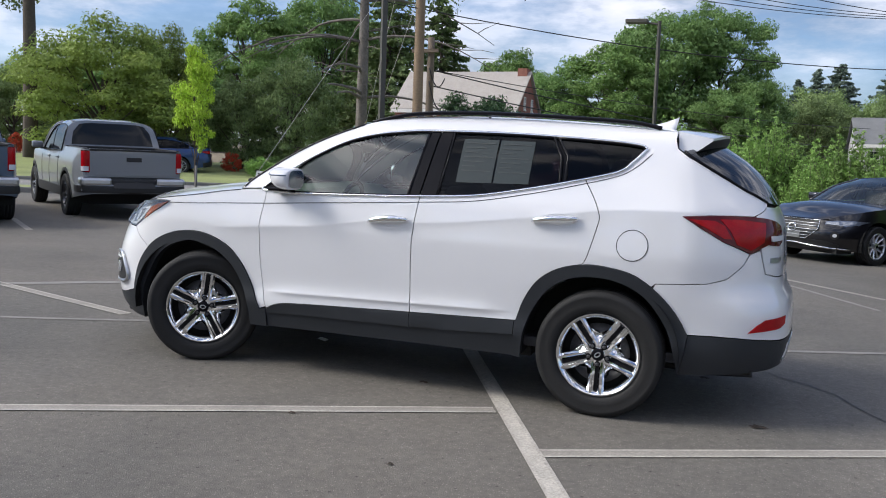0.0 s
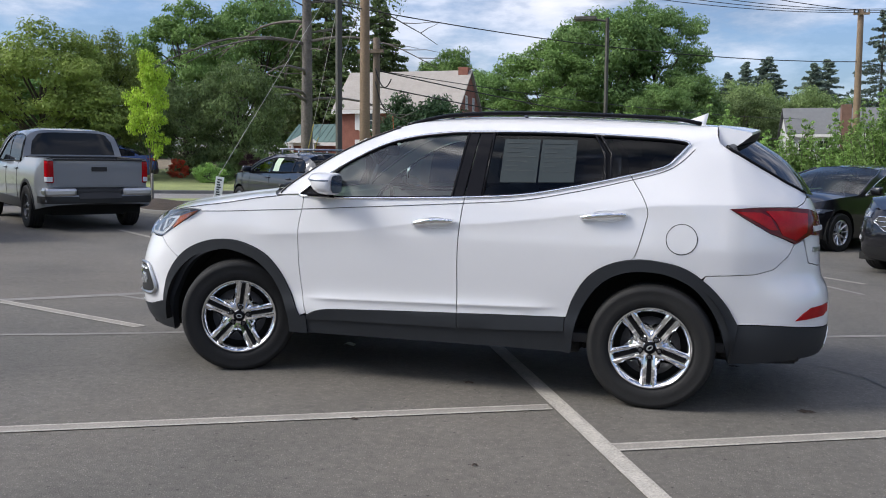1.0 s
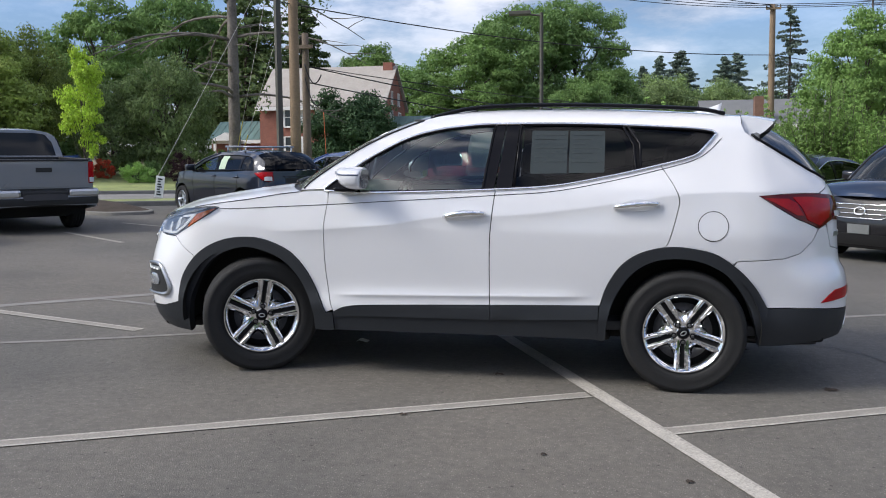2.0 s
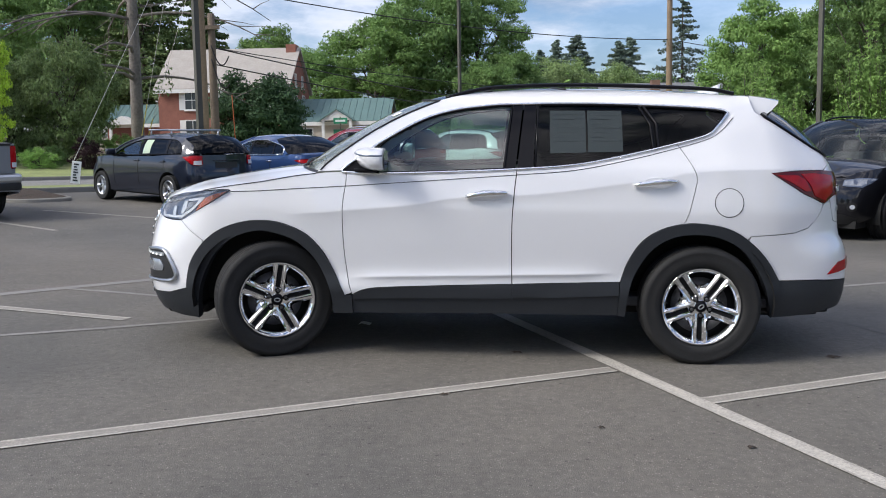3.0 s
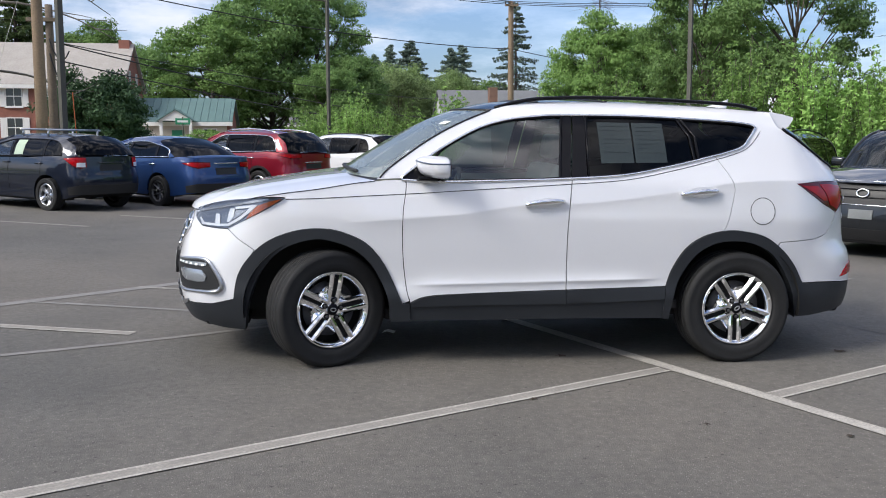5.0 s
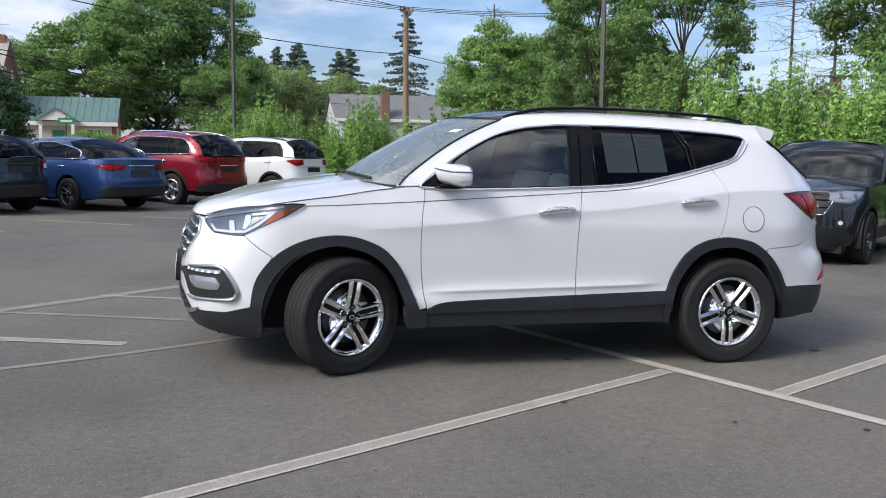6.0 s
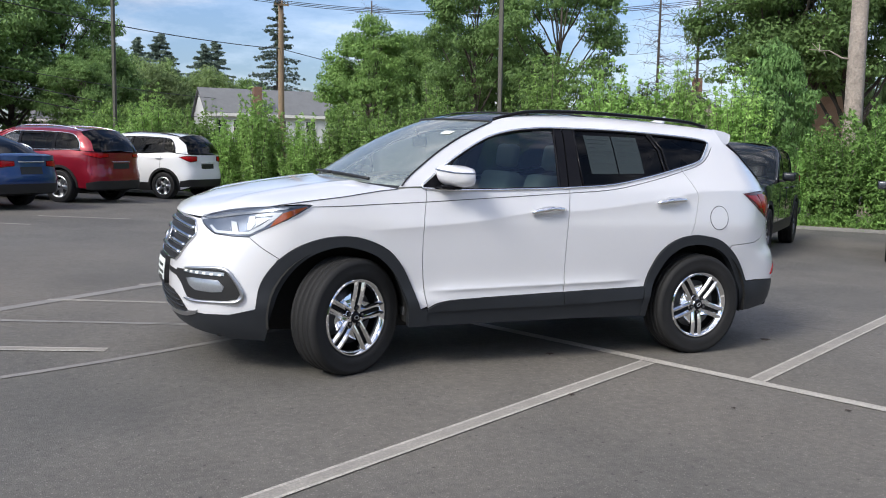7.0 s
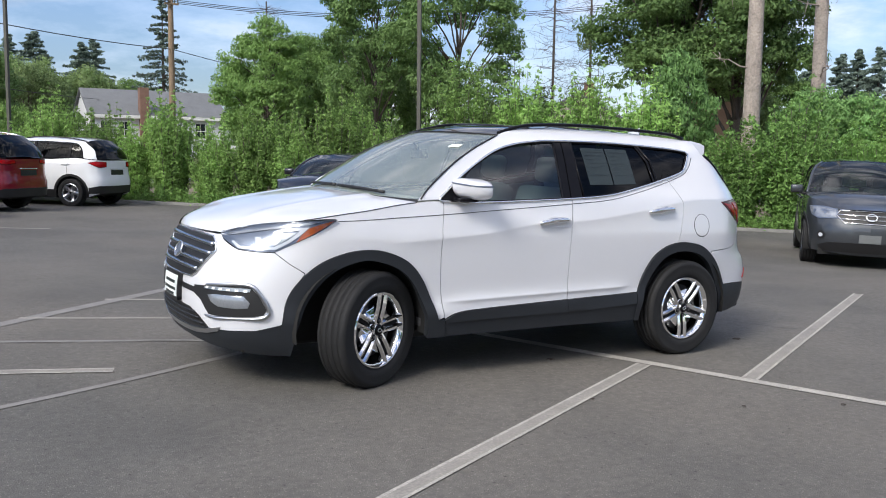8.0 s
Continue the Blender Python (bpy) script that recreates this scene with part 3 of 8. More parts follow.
def white_crossover():
    S = Shell(OUT, SIDE, FRONT, REAR, (-2.2, -1.7), (1.75, 2.25))
    car = thing("crossover_car", LOT, "white crossover SUV with grey cladding and chrome wheels", "car")
    S.creases = [(spline([(-1.5, .90), (-1.05, .926), (-.49, .977), (-.11, 1.033), (.34, 1.055), (.91, 1.13), (1.31, 1.195), (1.74, 1.215), (2.1, 1.22)], 6), .011, .16, .045, -1.30, 2.05),
                 (spline([(-1.0, .515), (-.8, .522), (.18, .548), (.72, .562), (.95, .57)], 6), .018, .040, .020, -.90, .84)]
    T = S.total
    # points along the creases, so that panels bend sharply there
    crease_rows = []
    for line, _, _, _, xa, xb in S.creases:
        for dz in (-.010, -.003, .003, .010):
            crease_rows.append([(S.sx(x, z + dz), z + dz) for x, z in zip(np.arange(xa, xb, .02), np.interp(np.arange(xa, xb, .02), line[:, 0], line[:, 1]))])

    def sw(w, z, rear=False):
        """s at half width w, on the nose or the tail."""
        a = np.linspace(0, 1.2, 200) if not rear else np.linspace(T, T - 1.2, 200)
        ws = np.array([float(S.half(s, z)[1]) for s in a])
        return float(np.interp(w, ws, a))

    arch_f = [(-1.93, .40), (-1.90, .575), (-1.815, .706), (-1.70, .80), (-1.55, .858), (-1.40, .875), (-1.265, .856), (-1.12, .792), (-1.02, .688), (-.95, .563), (-.896, .44), (-.879, .403)]
    arch_fi = [(-1.855, .22), (-1.833, .396), (-1.784, .544), (-1.70, .675), (-1.589, .762), (-1.44, .808), (-1.336, .80), (-1.195, .752), (-1.09, .665), (-1.02, .555), (-.967, .42), (-.955, .29)]
    arch_r = [(.85, .512), (.893, .641), (.973, .766), (1.091, .845), (1.244, .882), (1.384, .876), (1.528, .841), (1.66, .753), (1.762, .644), (1.835, .525)]
    arch_ri = [(.885, .295), (.902, .447), (.949, .588), (1.045, .725), (1.18, .80), (1.353, .812), (1.496, .775), (1.609, .70), (1.714, .555), (1.765, .413), (1.795, .29)]
    belt = [(-.90, 1.180), (-.634, 1.172), (-.2, 1.186), (.167, 1.203), (.55, 1.231), (.867, 1.29), (1.116, 1.347), (1.369, 1.415), (1.45, 1.479), (1.52, 1.558)]
    dlo = [(-.90, 1.190), (-.71, 1.33), (-.537, 1.437), (-.361, 1.523), (-.183, 1.571), (-.003, 1.595), (.177, 1.607), (.7, 1.612), (1.249, 1.595), (1.47, 1.578), (1.52, 1.558)]
    seam_f = [(-.865, 1.176), (-.868, 1.111), (-.884, .99), (-.887, .85), (-.878, .672), (-.854, .493), (-.832, .405), (-.828, .288)]
    seam_m = [(.200, 1.206), (.185, 1.071), (.172, .863), (.177, .508), (.186, .300)]
    seam_r = [(1.191, 1.363), (1.264, 1.252), (1.300, 1.167), (1.293, 1.099), (1.249, .927), (1.215, .87)]
    sill = [(-.832, .407), (-.736, .447), (-.524, .464), (.18, .491), (.847, .512)]
    hoodline = [(-2.2, .947), (-2.065, .995), (-1.79, 1.056), (-1.60, 1.089), (-1.408, 1.116), (-1.196, 1.153), (-1.05, 1.172)]
    roofline = [(-1.05, 1.185), (-.989, 1.245), (-.853, 1.343), (-.715, 1.435), (-.575, 1.514), (-.434, 1.58), (-.27, 1.642), (-.08, 1.682), (.25, 1.703), (.7, 1.706), (1.2, 1.693), (1.675, 1.668)]

    def cut(pts, x0=-9, x1=9, z0=-9, z1=9, n=5):
        """The stretch of a smooth curve within limits, ending exactly on them."""
        c = spline(pts, n)
        out = []
        for p, q in zip(c[:-1], c[1:]):
            t0, t1 = 0.0, 1.0
            for k, lo, hi in ((0, x0, x1), (1, z0, z1)):
                d = q[k] - p[k]
                if abs(d) < 1e-9:
                    if p[k] < lo or p[k] > hi:
                        t0, t1 = 1.0, 0.0
                    continue
                u, w = sorted(((lo - p[k]) / d, (hi - p[k]) / d))
                t0, t1 = max(t0, u), min(t1, w)
            if t1 - t0 > 1e-6:
                for t in (t0, t1):
                    r = tuple(p + (q - p) * t)
                    if not out or math.hypot(r[0] - out[-1][0], r[1] - out[-1][1]) > 1e-5:
                        out.append(r)
        return out

    def sz(pts):
        return [(S.sx(x, z), z) for x, z in pts]

    def both(name, poly, material, parent=None, **kw):
        a = skin(name, S, poly, material, parent or car, **kw)
        skin(name, S, poly, material, parent or car, mirror=True, **kw)
        return a

    W = WHITE_PAINT
    # doors, wings, quarter panels with the roof sides
    fd = cut(belt, -.86, .198) + cut(seam_m, z0=.49, z1=1.2) + cut(sill, -.83, .176)[::-1] + cut(seam_f, z0=.41, z1=1.17)[::-1]
    both("front_door", sz(fd), W, step=0.021, gap=.0030, label="white front door", rows=crease_rows)
    rd = cut(belt, .202, 1.185) + cut(seam_r, z0=.88, z1=1.36) + cut(arch_r, x1=1.215, z1=.88)[::-1] + cut(sill, .18, .845)[::-1] + cut(seam_m, z0=.50, z1=1.2)[::-1]
    both("rear_door", sz(rd), W, step=0.021, gap=.0030, label="white rear door", rows=crease_rows)
    lamp_low = [(-1.963, .856), (-1.858, .915), (-1.74, .978), (-1.664, 1.023), (-1.605, 1.060)]
    wing = cut(hoodline, -1.80, -1.06) + [(-1.05, 1.172), (-.99, 1.18), (-.90, 1.182), (-.872, 1.176)] + cut(seam_f, z0=.42, z1=1.16) + cut(arch_f, x0=-1.80)[::-1] + [(-1.80, .735), (-1.89, .792)] + cut(lamp_low) + [(-1.618, 1.0625), (-1.68, 1.064), (-1.77, 1.0555)]
    both("front_wing", sz(wing), W, step=0.03, gap=.0020, label="white front wing", rows=crease_rows)
    quarter = (cut(dlo, -.90) + cut(belt, 1.196)[::-1] + cut(seam_r, z0=.885, z1=1.355) + cut(arch_r, 1.22, 1.62) + [(1.643, .805), (1.916, .823), (2.02, .852), (2.10, .93), (2.13, .995)]
               + [(1.987, 1.059), (1.86, 1.132), (1.758, 1.193), (1.90, 1.204), (2.036, 1.207), (2.14, 1.205), (2.20, 1.245), (2.215, 1.285), (2.086, 1.347), (1.923, 1.436), (1.754, 1.524), (1.69, 1.57), (1.675, 1.62)]
               + cut(roofline)[::-1] + [(-1.05, 1.182), (-.97, 1.186)])
    both("quarter_panel", sz(quarter), W, step=0.032, gap=.0020, label="white quarter panel and roof side", rows=crease_rows)
    # fuel flap with a joint round it
    disc = [(1.499 + .0875 * math.cos(a), 1.011 + .0875 * math.sin(a)) for a in np.linspace(0, 2 * math.pi, 40, endpoint=False)]
    ring = [S.at(S.sx(x, z), z, 0.0005) for x, z in disc]
    v, f = tube(ring, 0.0022, 6, True)
    flap = skin("fuel_flap", S, sz(disc), W, car, lift=0.0015, depth=0.0, gap=0.003)
    part("joint", mesh_of("joint", v, f, BLACK_PLASTIC), None, flap)
    # bumpers
    nose = [(sw(w, z), z) for w, z in ((.0, .938), (.2, .937), (.40, .935), (.50, .938))]
    under = [(sw(w, z), z) for w, z in ((.50, .365), (.25, .37), (0, .375))]
    fb = nose + sz([(-2.2, .945), (-2.193, .906), (-2.139, .858), (-2.05, .852), (-1.963, .854), (-1.89, .79), (-1.80, .733)] + cut(arch_f, x1=-1.82, z0=.42)[::-1] + [(-2.067, .378), (-2.2, .366)]) + under
    left = [p for p in fb if p[0] > 1e-4]
    fb = left + [(-s, z) for s, z in reversed(left)]
    skin("front_bumper", S, fb, W, car, gap=.0014, step=0.035, label="white front bumper")
    lowb = sz(cut(arch_f, x1=-1.9, z1=.42)[::-1] + [(-1.93, .418), (-2.067, .376), (-2.2, .364)]) + under[:-1]
    lowb = lowb + [(-s, z) for s, z in reversed(lowb)]
    bot = sz([(-1.855, .215), (-2.0, .215)]) + [(sw(.62, .23), .23), (sw(.4, .25), .25), (sw(.2, .26), .26)]
    skin("lower_front_bumper", S, bot[:1] + lowb + [(-bot[0][0], bot[0][1])] + [(-s, z) for s, z in bot[1:]] + bot[:0:-1], CLADDING, car, step=0.05, depth=.03)
    rb = sz([(1.643, .803), (1.916, .821), (2.02, .850), (2.10, .925), (2.135, .993), (2.185, 1.016), (2.204, .95), (2.222, .882)]) + [(sw(.55, .862, True), .862), (sw(.3, .85, True), .85)]
    rb_low = [(sw(.3, .51, True), .51), (sw(.6, .508, True), .508)] + sz([(2.093, .527), (1.96, .53), (1.838, .527)] + cut(arch_r, x0=1.63)[::-1])
    rb = rb + [(2 * T - s, z) for s, z in reversed(rb)] + [(2 * T - s, z) for s, z in reversed(rb_low)] + rb_low
    skin("rear_bumper", S, rb, W, car, gap=.0012, step=0.05, label="white rear bumper")
    rl = sz([(1.80, .29), (1.838, .523), (1.96, .526), (2.093, .523)]) + [(sw(.6, .504, True), .504), (sw(.3, .506, True), .506)]
    rlb = [(sw(.3, .34, True), .34), (sw(.55, .335, True), .335)] + sz([(2.05, .305), (1.93, .292)])
    skin("lower_rear_bumper", S, rl + [(2 * T - s, z) for s, z in reversed(rl)] + [(2 * T - s, z) for s, z in reversed(rlb)] + rlb, CLADDING, car, step=0.05, depth=.03)
    skid = [(sw(w, z, True), z) for w, z in ((.50, .36), (.42, .46), (.2, .47), (.2, .35))]
    skin("rear_skid_plate", S, [(s, z) for s, z in skid[:2]] + [(2 * T - s, z) for s, z in reversed(skid[:2])], SATIN, car, lift=0.006, step=0.06)
    # tailgate and rear glass
    tg = sz([(2.193, 1.02), (2.209, .95), (2.227, .884)]) + [(sw(.55, .866, True), .866), (sw(.3, .854, True), .854)]
    tgt = sz([(2.165, 1.18), (2.15, 1.209), (2.206, 1.246), (2.222, 1.283)]) + [(sw(.60, 1.262, True), 1.262), (sw(.3, 1.25, True), 1.25)]
    skin("tailgate", S, tgt + [(2 * T - s, z) for s, z in reversed(tgt)] + [(2 * T - s, z) for s, z in tg] + tg[::-1], W, car, gap=.0006, step=0.05, label="white tailgate")
    bars = [(sw(w, .9, True), .9) for w in (.60, .58, .555, .53, .505, .48, .455)]
    for (s0, z), (s1, _) in zip(bars[:-1], bars[1:]):
        skin("badge_bar", S, [(s0 - .002, .945), (s1 + .006, .945), (s1 + .006, .973), (s0 - .002, .973)] if s0 < s1 else [(s1 + .006, .945), (s0 - .002, .945), (s0 - .002, .973), (s1 + .006, .973)], SATIN, car, gap=0, lift=.004, depth=.004, step=.05)
    n = 14
    eg = [Vector(S.at(S.sx(x, z), z)) for x, z in same_count([(1.725, 1.555), (1.765, 1.525), (1.923, 1.434), (2.086, 1.345), (2.215, 1.283)], n)]
    cg = [Vector((x, 0, z)) for x, z in same_count([(1.90, 1.615), (1.97, 1.575), (2.10, 1.49), (2.21, 1.38), (2.29, 1.262)], n)]
    v, f = upward(crossloft(eg, cg, 20, 2.4))
    part("rear_window", mesh_of("rear_window", v, f, REAR_GLASS), None, car, "dark tinted rear window")
    for g in (-1, 1):
        v, f = tube([Vector((q.x + .004, q.y * g, q.z + .002)) for q in eg], 0.009, 6)
        part("rear_window_frame", mesh_of("rear_window_frame", v, f, GLOSS_BLACK), None, car)
    # bonnet, windscreen, roof
    n = 26
    eg = [Vector(S.at(S.sx(x, z), z)) for x, z in same_count(hoodline, n)]
    cg = [Vector((x, 0, z)) for x, z in same_count([(-2.272, .948), (-2.245, .985), (-2.16, 1.028), (-2.035, 1.064), (-1.936, 1.090), (-1.737, 1.131), (-1.539, 1.165), (-1.40, 1.185), (-1.27, 1.200)], n)]
    v, f = upward(crossloft(eg, cg, 32, 2.6))
    # two soft ridges along the bonnet
    for i, p in enumerate(v):
        r = abs(p[1]) - 0.48
        v[i] = (p[0], p[1], p[2] + 0.010 * math.exp(-(r / 0.05) ** 2) * ease((p[0] + 2.2) / 0.3))
    part("bonnet", mesh_of("bonnet", v, f, W), None, car, "white bonnet with two soft ridges")
    n = 18
    pil = [(-1.03, 1.19), (-.977, 1.245), (-.845, 1.343), (-.708, 1.435), (-.57, 1.512), (-.44, 1.572), (-.30, 1.628)]
    eg = [Vector(S.at(S.sx(x, z), z)) for x, z in same_count(pil, n)]
    cg = [Vector((x, 0, z)) for x, z in same_count([(-1.27, 1.195), (-1.10, 1.310), (-.93, 1.415), (-.76, 1.510), (-.60, 1.588), (-.46, 1.640)], n)]
    v, f = upward(crossloft(eg, cg, 28, 2.0))
    part("windscreen", mesh_of("windscreen", v, f, SCREEN_GLASS), None, car, "clear raked windscreen")
    def on_screen(row, u):
        i = row * (len(eg) - 1)
        a, t = int(i), i - int(i)
        e, q = eg[a].lerp(eg[min(a + 1, n - 1)], t), cg[a].lerp(cg[min(a + 1, n - 1)], t)
        k = abs(u) ** 2.0
        return (q.x + (e.x - q.x) * k - .002, e.y * u, q.z + (e.z - q.z) * k + .004)
    v = [on_screen(r, u) for r, u in ((.70, .72), (.70, .84), (.76, .84), (.76, .72))]
    part("windscreen_sticker", mesh_of("windscreen_sticker", v, [(0, 1, 2, 3)], PAPER, False), None, car, "small white sticker")
    for g in (1, -1):
        v, f = tube([Vector((p.x, p.y * g, p.z + .002)) for p in eg], 0.006, 6)
        part("windscreen_seal", mesh_of("windscreen_seal", v, f, BLACK_PLASTIC), None, car)
    # black band and cowl at the foot of the screen
    eg2 = [Vector((-1.06, eg[0].y, 1.170)), Vector((-1.03, eg[0].y, 1.188))]
    cg2 = [Vector((-1.34, 0, 1.188)), Vector((-1.265, 0, 1.196))]
    v, f = upward(crossloft(eg2, cg2, 24, 2.0))
    part("cowl", mesh_of("cowl", v, f, BLACK_PLASTIC), None, car)
    for y0, y1 in ((-.62, -.05), (.0, .55)):
        pts = [(-1.13 - .1 * (1 - (y / .74) ** 2), y, 1.215 + .02 * (1 - (y / .74) ** 2)) for y in np.linspace(y0, y1, 8)]
        v, f = tube(pts, 0.011, 6)
        part("wiper", mesh_of("wiper", v, f, BLACK_PLASTIC), None, car)
    n = 30
    rl2 = [(-.295, 1.63), (-.27, 1.642), (-.08, 1.682), (.25, 1.703), (.7, 1.706), (1.2, 1.693), (1.675, 1.668)]
    eg = [Vector(S.at(S.sx(x, z), z)) for x, z in same_count(rl2, n)]
    cg = [Vector((x, 0, z)) for x, z in same_count([(-.455, 1.643), (-.30, 1.684), (-.1, 1.71), (.25, 1.728), (.7, 1.730), (1.2, 1.718), (1.70, 1.690)], n)]
    k = 13
    v, f = upward(crossloft(eg[:k], cg[:k], 28, 2.2))
    part("glass_roof", mesh_of("glass_roof", v, f, ROOF_GLASS), None, car, "dark tinted glass sunroof")
    for u in (0.02, 0.45, 0.98):
        i = int(round(u * (k - 1)))
        pts = [(cg[i].x + (eg[i].x - cg[i].x) * abs(w) ** 2.2, eg[i].y * -w, cg[i].z + (eg[i].z - cg[i].z) * abs(w) ** 2.2 + .001) for w in np.linspace(-1, 1, 21)]
        v, f = tube(pts, 0.007, 6)
        part("roof_seal", mesh_of("roof_seal", v, f, BLACK_PLASTIC), None, car)
    v, f = upward(crossloft(eg[k - 1:], cg[k - 1:], 28, 2.2))
    part("roof", mesh_of("roof", v, f, W), None, car, "white roof")
    v, f = upward(crossloft([p + Vector((0, 0, -.05)) for p in eg[k - 1:]], [p + Vector((0, 0, -.05)) for p in cg[k - 1:]], 12, 2.2))
    part("headliner", mesh_of("headliner", v, f, TRIM), None, car)
    for g in (1, -1):
        pts = [Vector((x, y * g, z)) for x, y, z in [(-.26, -.595, 1.648), (-.10, -.575, 1.692), (.05, -.565, 1.717), (.35, -.558, 1.733), (.7, -.556, 1.735), (1.1, -.556, 1.726), (1.42, -.556, 1.712), (1.58, -.556, 1.684)]]
        v, f = tube([Vector(p) for p in spline(pts, 5)], 0.016, 8, flat=.8)
        part("roof_rail", mesh_of("roof_rail", v, f, GLOSS_BLACK), None, car, "black roof rail")
    # spoiler and aerial
    e1 = Vector(S.at(S.sx(1.678, 1.672), 1.672))
    top_e = [e1, Vector((1.78, e1.y - .01, 1.655)), Vector((1.875, e1.y + .025, 1.638))]
    top_c = [Vector((1.705, 0, 1.692)), Vector((1.85, 0, 1.683)), Vector((1.955, 0, 1.668))]
    low_e = [Vector((1.875, e1.y + .025, 1.624)), Vector((1.82, e1.y - .03, 1.578)), Vector((1.755, e1.y - .05, 1.535))]
    low_c = [Vector((1.955, 0, 1.652)), Vector((1.945, 0, 1.615)), Vector((1.93, 0, 1.59))]
    v, f = join(crossloft(top_e, top_c, 20, 2.2), crossloft(top_e[2:] + low_e[:1], top_c[2:] + low_c[:1], 20, 2.2))
    for g in (1, -1):
        k = len(v)
        cheek = [top_e[0], top_e[1], top_e[2], low_e[0], low_e[1], low_e[2], Vector((1.69, e1.y - .035, 1.57))]
        v += [(p.x, p.y * g, p.z) for p in cheek]
        f.append(tuple(range(k, k + 7)) if g > 0 else tuple(range(k + 6, k - 1, -1)))
    sp = part("spoiler", mesh_of("spoiler", v, f, W, True), None, car, "white roof spoiler with a black underside")
    sp.data.set_sharp_from_angle(angle=radians(35))
    v, f = crossloft(low_e, low_c, 20, 2.2)
    part("underside", mesh_of("underside", v, f, BLACK_PLASTIC), None, sp)
    fin = []
    for t in np.linspace(0, 1, 8):
        x, h, wd = 1.40 + .20 * t, .005 + .068 * t ** 1.5, .026 * (1 - .75 * t) + .006
        fin.append([(x + .012 * t, -wd, 1.700 - .012 * t), (x + .03 * t, -wd * .35, 1.702 + h), (x + .03 * t, wd * .35, 1.702 + h), (x + .012 * t, wd, 1.700 - .012 * t)])
    v = [p for r in fin for p in r]
    f = [(i * 4 + j, i * 4 + j + 1, i * 4 + j + 5, i * 4 + j + 4) for i in range(7) for j in range(3)] + [(28, 29, 30, 31)]
    part("roof_aerial", mesh_of("roof_aerial", v, [tuple(reversed(q)) for q in f], W), None, car)

    # cladding
    af = cut(arch_f)
    both("front_arch_moulding", sz(af + [(-.832, .404), (-.828, .288), (-.95, .287)] + cut(arch_fi)[::-1] + [(-1.86, .22), (-1.90, .30)]), CLADDING, lift=.012, depth=.05, gap=.001, step=.035, label="grey plastic wheel arch moulding")
    ar = cut(arch_r)
    both("rear_arch_moulding", sz(ar + [(1.835, .52), (1.80, .30)] + cut(arch_ri)[::-1] + [(.84, .298), (.845, .508)]), CLADDING, lift=.012, depth=.05, gap=.001, step=.035, label="grey plastic wheel arch moulding")
    ridge = [(-.83, .380), (-.5, .392), (.18, .402), (.6, .418), (.845, .430)]
    both("front_door_moulding", sz(cut(sill, -.828, .178) + cut(ridge, -.828, .180)[::-1]), CLADDING, lift=.012, depth=.03, step=.05)
    both("rear_door_moulding", sz(cut(sill, .178, .842) + cut(ridge, .180, .842)[::-1]), CLADDING, lift=.012, depth=.03, step=.05)
    both("sill_moulding", sz(cut(ridge) + [(.845, .298), (.2, .298), (-.4, .292), (-.826, .288)]), CLADDING, lift=.002, depth=.05, step=.05, label="grey plastic sill moulding")

    # side windows
    def window(name, pts, material, lab=""):
        a = both(name, sz(pts), material, gap=.010, lift=-.006, depth=0, step=.08, label=lab)
        for g in (1, -1):
            p = inset(sz(pts), .006)
            loop = [S.at(g * s, z, 0.0) for s, z in p]
            v, f = tube(loop, .009, 6, True)
            part("window_seal", mesh_of("window_seal", v, f, GLOSS_BLACK), None, car)
        return a
    top = lambda a, b: cut(dlo, a, b)
    window("front_window", cut(belt, -.72, .115) + [(.125, 1.21), (.175, 1.602)] + top(-.60, .170)[::-1] + [(-.655, 1.36), (-.70, 1.30)], GLASS, "lightly tinted front side window")
    both("mirror_sail", sz([(-.895, 1.186), (-.725, 1.180), (-.71, 1.30), (-.70, 1.335)] + top(-.88, -.71)[::-1]), GLOSS_BLACK, depth=.02, gap=.003, lift=-.002)
    both("door_pillar", sz([(.125, 1.205), (.190, 1.209), (.238, 1.607), (.178, 1.606)]), GLOSS_BLACK, gap=.002, lift=-.001, depth=.02)
    both("door_pillar", sz([(.198, 1.209), (.300, 1.216), (.325, 1.609), (.246, 1.608)]), GLOSS_BLACK, gap=.002, lift=-.001, depth=.02)
    window("rear_window_pane", cut(belt, .305, 1.03) + [(1.05, 1.335), (1.035, 1.49), (.965, 1.606)] + top(.33, .96)[::-1], DARK_GLASS, "dark tinted rear side window")
    both("window_divider", sz([(1.02, 1.325), (1.085, 1.338), (1.07, 1.49), (.99, 1.604), (.95, 1.605), (1.025, 1.49)]), GLOSS_BLACK, gap=0, lift=-.012, depth=0, step=.06)
    window("quarter_window", cut(belt, 1.07) + top(1.00, 1.515)[::-1] + [(.985, 1.602), (1.06, 1.49)], DARK_GLASS, "dark tinted quarter window")
    for g in (1, -1):
        strip = [S.at(g * s, z, .004) for s, z in sz(cut(belt, -.89) + cut(dlo, -.89)[::-1])]
        v, f = tube(strip, .0085, 6, True)
        part("chrome_strip", mesh_of("chrome_strip", v, f, CHROME), None, car, "chrome window surround")
        # thin black tube drawn in for the shade along the waist crease
        line = spline([(-1.605, 1.051), (-1.40, 1.060), (-1.195, 1.074), (-.843, 1.096), (-.494, 1.121), (.167, 1.169), (.549, 1.201), (.87, 1.262), (1.12, 1.322), (1.369, 1.392), (1.47, 1.45), (1.55, 1.53)], 10)
        v, f = tube([Vector(S.at(g * S.sx(x, z), z, .001)) for x, z in line], .0023, 5)
        part("waist_crease", mesh_of("waist_crease", v, f, BLACK_PLASTIC), None, car)
